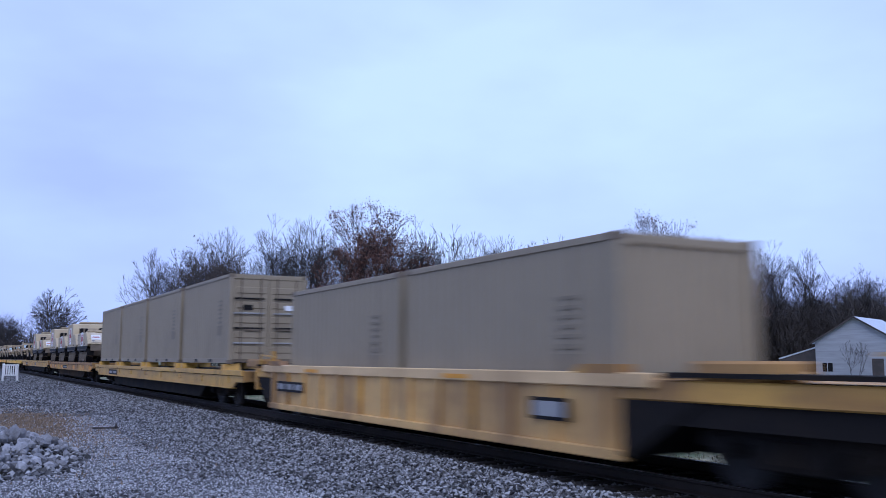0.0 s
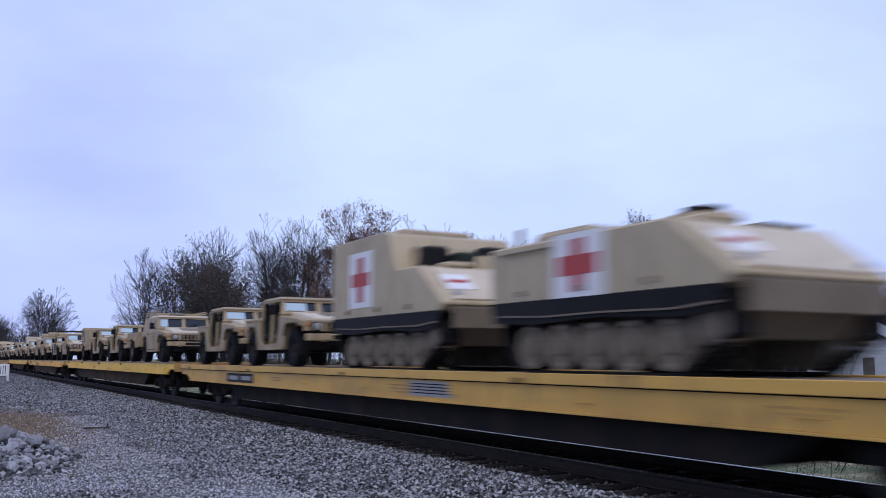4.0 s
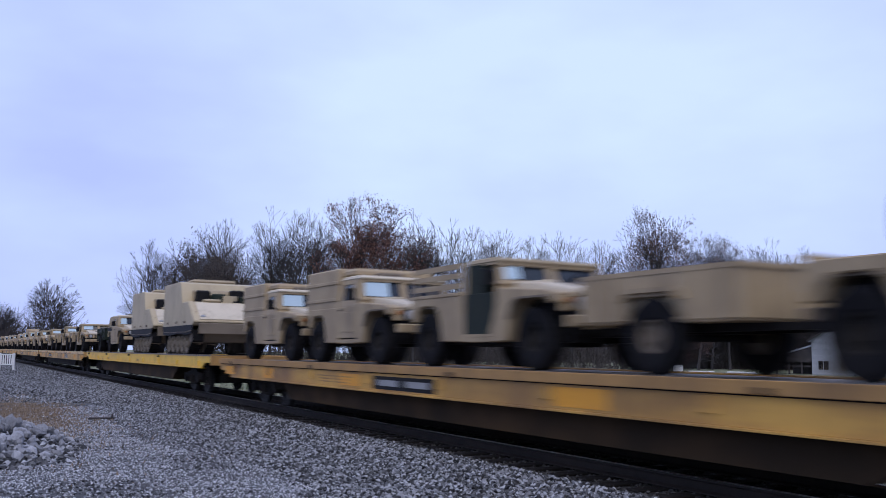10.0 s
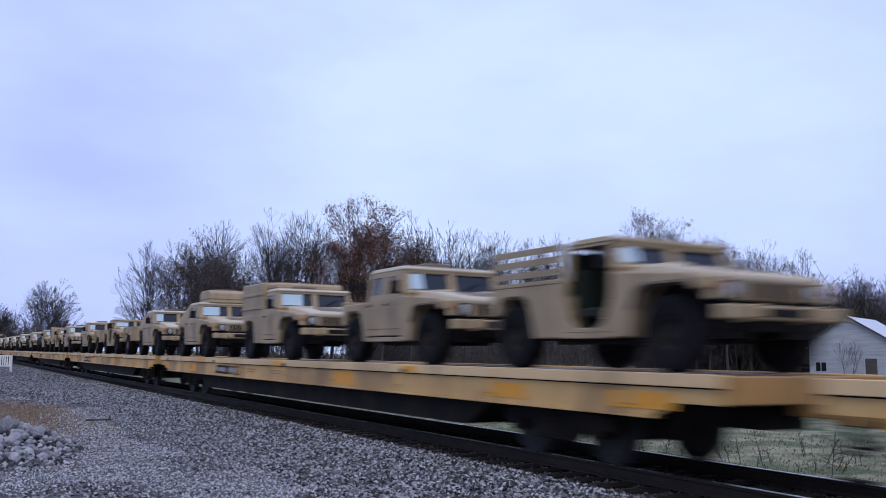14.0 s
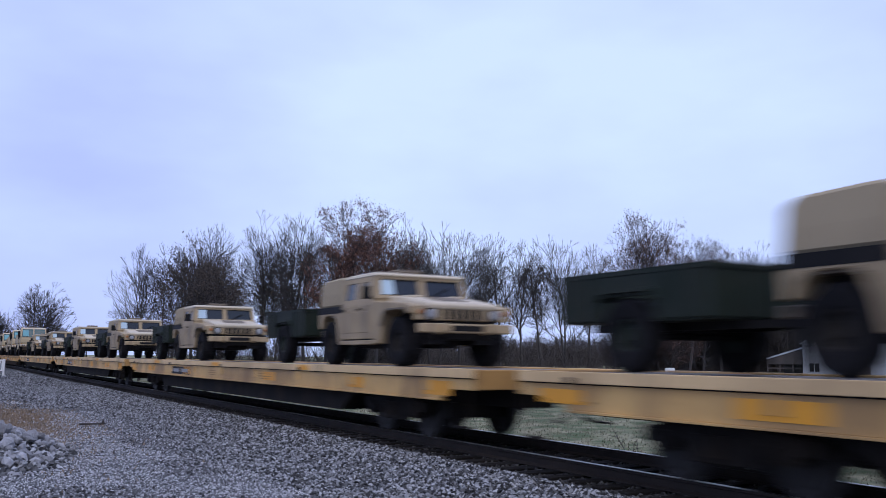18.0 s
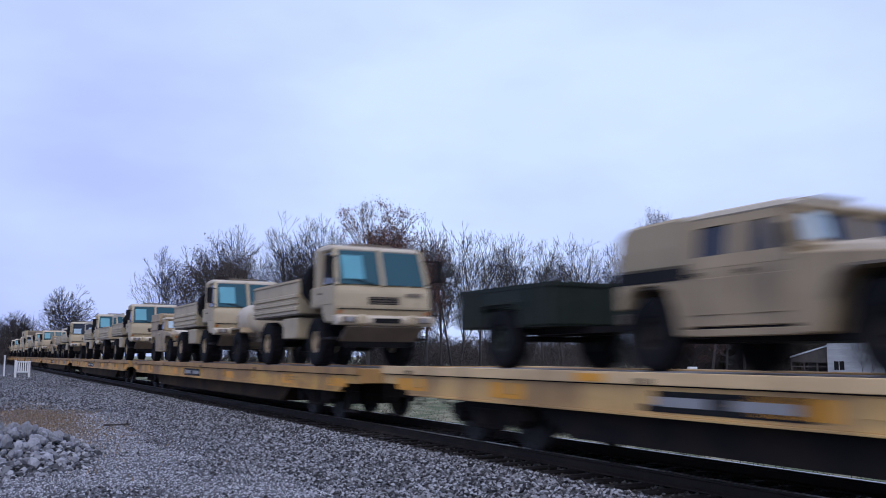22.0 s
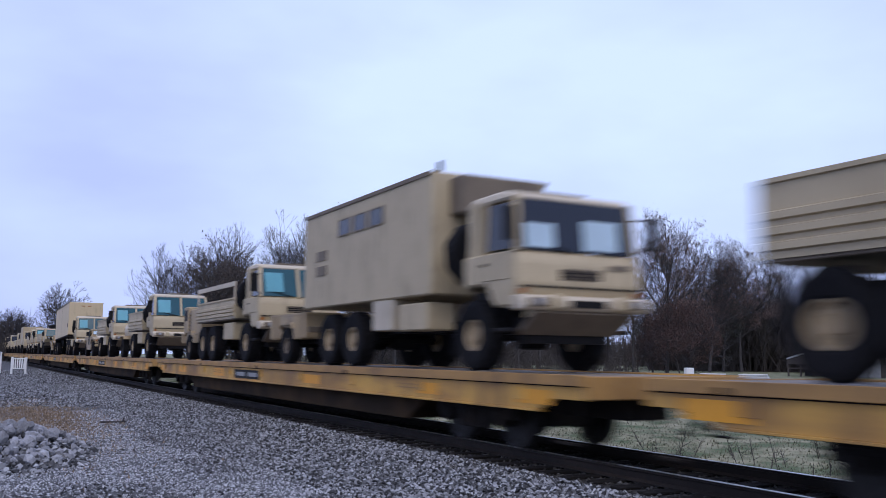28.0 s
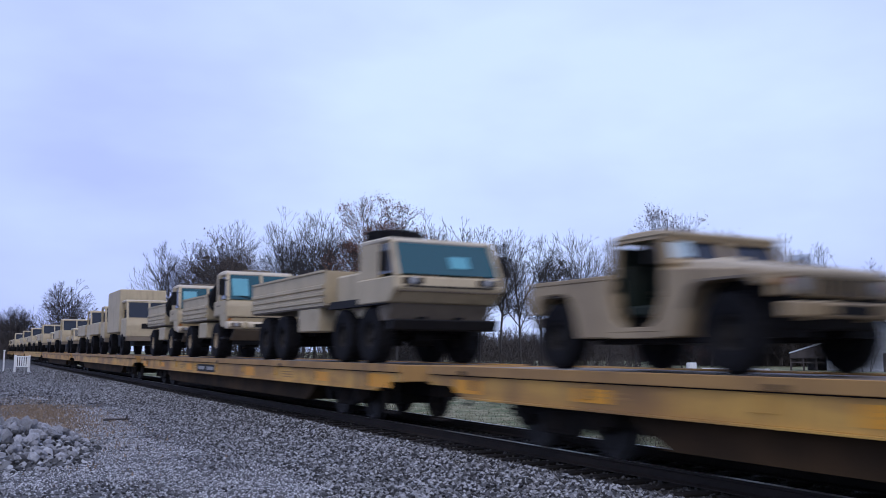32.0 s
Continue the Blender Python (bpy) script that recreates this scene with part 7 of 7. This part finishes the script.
def thicket(name, angle0, angle1, near, deep, low, high, count, seed, material, label, stout=1.0):
    """Brush: many thin upright stems with side twigs, in one piece."""
    r = random.Random(seed)
    verts, faces = [], []
    for _ in range(count):
        x, y = spot(r.uniform(angle0, angle1), r.uniform(near, near + deep))
        p = Vector((x, y, ground_height(x, y)))
        h = r.uniform(low, high) * r.choice((0.5, 0.8, 1.0))
        d = Vector((r.uniform(-0.5, 0.5), r.uniform(-0.5, 0.5), 1)).normalized()
        limb(verts, faces, p, p + d * h, 0.03 * stout, 0.014 * stout, 3)
        for k in range(11):
            a = p + d * h * r.uniform(0.15, 0.95)
            e = Vector((r.uniform(-1, 1), r.uniform(-1, 1), r.uniform(0.1, 1.1))).normalized()
            limb(verts, faces, a, a + e * h * r.uniform(0.16, 0.42), 0.017 * stout, 0.009 * stout, 3)
    ob = raw_part(name, verts, faces, material, None)
    return tagged(ob, label, "brush", kind="stuff")


BRUSH = surface("brown_brush", (0.05, 0.043, 0.04), (0.08, 0.065, 0.056), 0.9, amount=0.6, bump=0)
thicket("brush", 12, 24, 76, 22, 1.0, 3.6, 650, 51, BRUSH, "tangle of bare brown undergrowth")
thicket("brush", 24, 40, 82, 26, 1.0, 3.6, 600, 52, BRUSH, "thin bare undergrowth below trees")
thicket("wood_undergrowth", 40.5, 57, 122, 50, 4.5, 11.5, 5200, 53, BRUSH, "dense brown wood of young bare trees", 2.0)
thicket("verge_shrubs", 40, 68, 17.5, 4.5, 0.3, 0.9, 60, 56, BRUSH, "small bare shrubs on the grassy verge", 0.35)
thicket("far_thicket", 23, 43, 170, 110, 2.5, 7.0, 4200, 55, BRUSH, "distant grey line of bare woodland", 2.6)
thicket("far_wood", 0.4, 6, 170, 90, 4.0, 9.0, 900, 54, BRUSH, "distant bare brown trees", 2.2)


def lathe_up(profile, seg=18):
    """A round thing that stands upright, from (radius, height) pairs."""
    bm = lathe(profile, seg=seg)
    for v in bm.verts:
        v.co = Vector((v.co.x, v.co.z, v.co.y))
    bmesh.ops.recalc_face_normals(bm, faces=bm.faces)
    return bm


# ---- barn and yard beyond the field ----
SIDING = surface("weathered_white_siding", (0.40, 0.42, 0.45), (0.27, 0.275, 0.29), 0.8, amount=0.7, per_object=0.08, stretch=(0.4, 0.4, 4))
TIN = surface("pale_metal_roof", (0.62, 0.66, 0.70), (0.48, 0.48, 0.48), 0.45, 0.4, amount=0.5)
DARKWOOD = surface("dark_weathered_wood", (0.06, 0.052, 0.05), (0.11, 0.09, 0.08), 0.85, amount=0.6)


def barn():
    th = thing("barn", "white clapboard barn with pale metal roof", "barn")
    w, l, eave, ridge = 3.6, 9.0, 3.35, 5.55
    core = P([(-w, 0.0), (w, 0.0), (w, eave - 0.05), (0, ridge - 0.05), (-w, eave - 0.05)], 0.05, l - 0.05)
    wall = part("wall", core, SIDING, th)
    z = 0.12
    i = 0
    while z < ridge - 0.25:
        half = w if z < eave else w * (ridge - z) / (ridge - eave)
        for y in (0.05,):
            part("clapboard", P([(-half, z), (half, z), (half - (0.0 if z < eave else 0.25), z + 0.22), (-half + (0.0 if z < eave else 0.25), z + 0.22)], y - 0.03 - 0.012 * (i % 2), y), SIDING, wall)
        z += 0.235
        i += 1
    for s in (-1, 1):
        rf = bmesh.new()
        a, b = Vector((s * (w + 0.35), 0, eave - 0.2)), Vector((0, 0, ridge + 0.02))
        n = Vector((s * (ridge - eave), 0, w)).normalized() * 0.06
        vs = [rf.verts.new(p) for p in (a + Vector((0, -0.3, 0)), b + Vector((0, -0.3, 0)), b + Vector((0, l + 0.3, 0)), a + Vector((0, l + 0.3, 0)))]
        ws = [rf.verts.new(v.co + n) for v in vs]
        rf.faces.new(vs), rf.faces.new(ws[::-1])
        for k in range(4):
            rf.faces.new((vs[k], ws[k], ws[(k + 1) % 4], vs[(k + 1) % 4]))
        bmesh.ops.recalc_face_normals(rf, faces=rf.faces)
        r = part("roof", rf, TIN, th)
        tr = bar(bmesh.new(), a + Vector((0, -0.31, 0.0)), b + Vector((0, -0.31, 0.0)), 0.14)
        part("verge_board", tr, DARKWOOD, r)
    dr = part("door", B(1.35, 2.35, -0.02, 0.03, 0.0, 1.75), DARKWOOD, th, "dark plank door")
    part("door_frame", B(1.25, 1.35, -0.05, 0.03, 0.0, 1.85), SIDING, dr)
    wn = part("window", B(-3.0, -2.1, -0.02, 0.03, 0.55, 1.35), BLACK, th, "dark low window opening")
    part("window_frame", bar(bmesh.new(), (-2.55, -0.03, 0.55), (-2.55, -0.03, 1.35), 0.06), SIDING, wn)
    return th


def lean_to():
    th = thing("lean_to_shed", "open lean-to shed with dark posts", "shed")
    part("roof", P([(-3.6, 1.65), (0.0, 2.75), (0.0, 2.87), (-3.6, 1.77)], 0.0, 5.0), TIN, th)
    for x in (-3.5, -2.3, -1.1):
        part("post", B(x - 0.07, x + 0.07, 0.1, 0.24, 0, 1.7 + (x + 3.5) * 0.3), DARKWOOD, th)
    part("back_wall", B(-3.5, 0.0, 4.8, 4.95, 0, 1.9), DARKWOOD, th)
    part("gable_siding", P([(-3.5, 1.2), (-0.05, 1.2), (-0.05, 2.7), (-3.5, 1.66)], 0.02, 0.08), DARKWOOD, th)
    part("rail", B(-3.5, -0.1, 0.12, 0.2, 0.75, 0.87), DARKWOOD, th)
    return th


BARN_TURN = 22
bx, by = -56.0, 73.2
barn_ob = barn()
barn_ob.matrix_basis = pose(bx, by, ground_height(bx, by) - 0.05, 0, 0, BARN_TURN)
shed = lean_to()
corner = barn_ob.matrix_basis @ Vector((-3.62, 0.4, 0))
shed.matrix_basis = pose(corner.x, corner.y, ground_height(corner.x, corner.y) - 0.03, 0, 0, BARN_TURN)


def yard_at(th, angle, far, turn):
    x, y = spot(angle, far)
    th.matrix_basis = pose(x, y, ground_height(x, y) + 0.01, 0, 0, turn)
    return th


def board_pile(width, label):
    th = thing("board_pile", label, "boards")
    for i in range(4):
        part("board", B(-width / 2 + 0.1 * (i % 2), width / 2 - 0.07 * i, -0.5, 0.5, 0.1 * i + 0.02, 0.1 * i + 0.1, bevel=0.01), WHITE if i % 2 else SIDING, th)
    return th


drum = thing("white_drum", "white drum standing in the far yard", "drum")
part("shell", lathe_up([(0.0, 0.0), (0.42, 0.0), (0.44, 0.05), (0.44, 0.4), (0.46, 0.43), (0.44, 0.46), (0.44, 0.85), (0.42, 0.9), (0.0, 0.9)]), WHITE, drum)
part("lid", C((0, 0, 0.9), (0, 0, 0.93), 0.4, 18), TIN, drum)
yard_at(drum, 42.9, 84, 0)
yard_at(board_pile(2.3, "low pile of pale boards in the yard"), 44.3, 85, 20)
yard_at(board_pile(2.6, "scattered white boards in the far yard"), 46.6, 84, 35)


def sapling():
    wood, twig, tips = grow(77, 3.4, 1.0, 0.15, 45, 9, 0.0, 3, 4)
    th = thing("sapling", "small bare bush before the barn", "bush")
    raw_part("trunk", *wood, BARK, th)
    raw_part("crown", *twig, TWIG, th, kind="stuff")
    p = barn_ob.matrix_basis @ Vector((0.3, -1.6, 0))
    th.matrix_basis = pose(p.x, p.y, ground_height(p.x, p.y) - 0.03)
    return th


sapling()

# ---- near ground: rock pile, dead grass, guard rail, stones ----
STONE = surface("broken_limestone", (0.29, 0.295, 0.315), (0.12, 0.122, 0.13), 0.85, per_object=0.4, scale=4, fine=30, bump=0.4)
CHIP = leaf_material("ballast_stone", (0.013, 0.013, 0.0145), (0.40, 0.41, 0.43), 2.0)
CHIP_YARD = leaf_material("yard_stone", (0.018, 0.018, 0.020), (0.48, 0.49, 0.515), 1.9)
# dark ballast, blackened further for the shade beneath the train
CHIP_SHADED = leaf_material("oily_dark_ballast", (0.008, 0.008, 0.008), (0.085, 0.08, 0.074))
CHIP_PALE = leaf_material("pale_crushed_stone", (0.14, 0.142, 0.15), (0.66, 0.67, 0.70))
STRAW = leaf_material("dead_straw_grass", (0.15, 0.105, 0.068), (0.32, 0.235, 0.155))
WEED = leaf_material("weedy_grass", (0.06, 0.072, 0.036), (0.30, 0.275, 0.20))


def stone_mesh(seed):
    r = random.Random(seed)
    bm = bmesh.new()
    bmesh.ops.create_icosphere(bm, subdivisions=1, radius=1.0)
    ax = Vector((r.uniform(0.8, 1.3), r.uniform(0.6, 1.0), r.uniform(0.45, 0.8)))
    for v in bm.verts:
        k = r.uniform(0.72, 1.15)
        v.co = Vector((v.co.x * ax.x, v.co.y * ax.y, v.co.z * ax.z)) * k
    return bm


pile = tagged(new("rock_pile"), "heap of broken grey limestone rocks", "rock pile")
stone_rng = random.Random(9)
PILE_AT = Vector((-18.2, 0.75))


def pile_height(u, v):
    """The heap's outline: u and v run from -1 to 1 across it."""
    return 0.36 * max(0.0, 1 - (u * u + v * v)) ** 0.8


for i in range(298):
    r, a = math.sqrt(stone_rng.random()), stone_rng.uniform(0, 2 * math.pi)
    u, v = r * math.cos(a), r * math.sin(a)
    size = stone_rng.uniform(0.055, 0.115) * (1.0 if stone_rng.random() < 0.85 else 1.5)
    wx, wy = PILE_AT.x + u * 3.0, PILE_AT.y + v * 1.4
    z = pile_height(u, v) + stone_rng.uniform(-0.02, 0.06) + size * 0.2
    st = piece("rock", f"rock_{i % 9}", lambda: stone_mesh(i % 9 + 100), STONE, pile, pose(wx, wy, ground_height(wx, wy) + z, stone_rng.uniform(0, 360), stone_rng.uniform(0, 360), stone_rng.uniform(0, 360)))
    st.scale = (size,) * 3


def scatter_stones(name, label, places, sizes, material, seed):
    """Loose ballast as one piece: small angular stones."""
    r = np.random.default_rng(seed)
    base = np.array([(1, 0, 0), (-0.9, 0.2, 0), (0.1, 0.9, 0.1), (0.1, -0.95, 0), (0.1, 0.1, 0.75), (0, 0, -0.7)])
    tri = np.array([(0, 2, 4), (2, 1, 4), (1, 3, 4), (3, 0, 4), (2, 0, 5), (1, 2, 5), (3, 1, 5), (0, 3, 5)])
    n = len(places)
    ang = r.uniform(0, 2 * np.pi, n)
    tilt = r.uniform(-0.6, 0.6, (n, 2))
    vs = np.repeat(base[None], n, 0) * r.uniform(0.65, 1.2, (n, 6, 3)) * np.asarray(sizes)[:, None, None]
    c, s = np.cos(ang)[:, None], np.sin(ang)[:, None]
    x, y = vs[..., 0] * c - vs[..., 1] * s, vs[..., 0] * s + vs[..., 1] * c
    z = vs[..., 2] + x * tilt[:, :1] + y * tilt[:, 1:]
    vs = np.stack([x, y, z], -1) + np.asarray(places)[:, None]
    fs = (tri[None] + 6 * np.arange(n)[:, None, None]).reshape(-1, 3)
    me = bpy.data.meshes.new(name)
    me.from_pydata(vs.reshape(-1, 3).tolist(), [], fs.tolist())
    me.materials.append(material)
    return tagged(new(name, me), label, "gravel", kind="stuff")


def worn_strip(x, y):
    """Above zero on the pale wheel-worn patches of the yard."""
    return noise.noise((x * 0.22, y * 0.55, 3.0)) + 0.25 * noise.noise((x * 0.9, y * 1.4, 8.0)) + 0.26 - 0.16 * abs(y - 2.2)


def strew(count, x0, x1, y0, y1, lo, hi, seed, power=1.0, worn=None):
    """Places for stones, denser towards x1."""
    r = random.Random(seed)
    places, sizes = [], []
    for _ in range(count):
        x = x1 - (x1 - x0) * r.random() ** power
        y = r.uniform(y0, y1)
        s = r.uniform(lo, hi)
        if worn is not None and (worn_strip(x, y) > 0.0) != worn and r.random() < 0.8:
            continue
        places.append((x, y, ground_height(x, y) + s * 0.25))
        sizes.append(s)
    return places, sizes


def heap_places(count, seed):
    r = random.Random(seed)
    places, sizes = [], []
    for _ in range(count):
        q, a = math.sqrt(r.random()) * 1.08, r.uniform(0, 2 * math.pi)
        u, v = q * math.cos(a), q * math.sin(a)
        size = r.uniform(0.04, 0.085)
        x, y = PILE_AT.x + u * 3.4, PILE_AT.y + v * 1.45
        places.append((x, y, ground_height(x, y) + pile_height(u, v) * r.uniform(0.35, 0.85)))
        sizes.append(size)
    return places, sizes


scatter_stones("heap_filling", "smaller broken stone filling the rock heap", *heap_places(2600, 5), CHIP, 5)
scatter_stones("far_stones", "coarse grey gravel along the line", *strew(30000, -95, -32, -1.5, 6.8, 0.03, 0.065, 6, 1.2), CHIP, 6)
scatter_stones("ballast_stones", "loose grey ballast stones beside the track", *strew(60000, -52, -3, 4.3, 7.08, 0.022, 0.050, 1, 1.5), CHIP, 1)
scatter_stones("yard_stones", "finer crushed stone over the yard", *strew(52000, -38, -4, -1.0, 4.6, 0.012, 0.034, 2, 1.6, False), CHIP_YARD, 2)
scatter_stones("pale_stones", "pale crushed stone in a worn strip", *strew(52000, -30, -6, 0.2, 4.4, 0.007, 0.02, 3, 1.3, True), CHIP_PALE, 3)
scatter_stones("bed_stones", "dark ballast stones between the ties, train shade in their colour", *strew(15000, -40, 2, 7.1, 10.6, 0.02, 0.042, 4, 1.3), CHIP_SHADED, 4)

scatter_stones("far_shoulder_stones", "grey ballast on the shoulder beyond the track", *strew(14000, -48, 0, 10.4, 13.3, 0.022, 0.05, 14, 1.1), CHIP, 14)


def grass_patch(name, label, count, seed, where, lo, hi, material):
    r = random.Random(seed)
    verts, faces = [], []
    for _ in range(count):
        x, y = where(r)
        z = ground_height(x, y)
        a = r.uniform(0, 6.28)
        h = r.uniform(lo, hi)
        w = 0.012 + 0.01 * r.random()
        dx, dy = math.cos(a), math.sin(a)
        ln = r.uniform(0.1, 0.9) * h
        n = len(verts)
        verts += [(x - dy * w, y + dx * w, z), (x + dy * w, y - dx * w, z), (x + dx * ln * 0.5, y + dy * ln * 0.5, z + h * 0.7), (x + dx * ln, y + dy * ln, z + h)]
        faces += [(n, n + 1, n + 2), (n, n + 2, n + 3)]
    ob = raw_part(name, verts, faces, material, None)
    return tagged(ob, label, "grass", kind="stuff")


def straw_place(r):
    x = r.gauss(-27.5, 4.6)
    return x, r.gauss(1.9 + (x + 27.5) * -0.01, 0.75)


grass_patch("dead_grass", "patch of flattened straw-coloured dead grass", 16000, 61, straw_place, 0.01, 0.07, STRAW)
grass_patch("verge_weeds", "rough weedy verge along the far side", 26000, 62, lambda r: (-55 + 60 * r.random() ** 0.7, 12.3 + 9.0 * r.random() ** 1.4), 0.015, 0.085, WEED)


def guard_rail():
    """A short white slatted barrier on posts by a road crossing."""
    th = thing("white_guard_fence", "short white slatted barrier on posts", "fence")
    for x in (0.0, 1.1):
        part("post", B(x - 0.07, x + 0.07, -0.07, 0.07, 0.0, 1.4 if x == 0 else 1.36, bevel=0.015), WHITE, th)
    for z in (0.5, 1.28):
        part("rail", B(-0.05, 1.2, -0.09, -0.06, z - 0.05, z + 0.05, bevel=0.008), WHITE, th)
    for i in range(6):
        part("slat", B(0.1 + i * 0.17, 0.2 + i * 0.17, -0.12, -0.09, 0.46, 1.32, bevel=0.006), WHITE, th)
    return th


gx, gy = -79.0, 3.75
fence_ob = guard_rail()
fence_ob.matrix_basis = pose(gx, gy, ground_height(gx, gy) - 0.02, 0, 0, 62)
marker = thing("marker_post", "lone white marker post in gravel", "post")
part("post", B(-0.06, 0.06, -0.06, 0.06, 0, 1.7, bevel=0.015), WHITE, marker)
part("cap", B(-0.08, 0.08, -0.08, 0.08, 1.7, 1.76, bevel=0.015), WHITE, marker)
marker.matrix_basis = pose(-83.0, 3.1, -0.02)
stick = thing("driftwood_stick", "dark broken branch lying on the gravel", "stick")
part("branch", C((-0.35, 0, 0.03), (0.35, 0.12, 0.06), 0.03, 8, r2=0.018), DARKWOOD, stick)
part("stub", C((0.28, 0.1, 0.05), (0.36, 0.02, 0.16), 0.025, 6, r2=0.015), DARKWOOD, stick)
stick.matrix_basis = pose(-24.0, 3.45, 0.01, 0, 0, 40)

# ties, each a timber of its own
for i in range(240):
    x = 6.0 - i * 0.52
    piece("tie", f"tie_{i % 5}", lambda: B(-0.115, 0.115, -1.3 - 0.03 * (i % 3), 1.3 + 0.02 * (i % 2), -0.17, 0.0, bevel=0.012), TIE, track,
          pose(x, TRACK_Y + (i * 37 % 11 - 5) * 0.006, RAIL_Z - 0.172, 0, 0, (i * 53 % 7 - 3) * 0.35))

# ---- what moves ----
def motions():
    for ob, s, y, z in MOVING:
        walk(ob, [(0.0, pose(s, y, z)), (SECONDS, pose(s + SPEED * SECONDS, y, z))])
    # the wheelsets turn while they roll past the eye
    for ob, dx, s in SPINNING:
        t0, t1 = max(0.0, (-30.0 - s) / SPEED), min(SECONDS, (0.0 - s) / SPEED)
        if t1 <= t0:
            continue
        step = 1.0 / FPS
        t0 = round(t0 * FPS) / FPS
        n = int((t1 - t0) / step) + 1
        rows = [(0.0, pose(dx, 0, 0))] if t0 > 0.1 else []
        rows += [(t0 + i * step, pose(dx, 0, 0, 0, math.degrees(SPEED * i * step / 0.457) % 360, 0)) for i in range(n)]
        last = rows[-1]
        if last[0] < SECONDS - 0.1:
            rows.append((SECONDS, last[1]))
        walk(ob, rows)


motions()
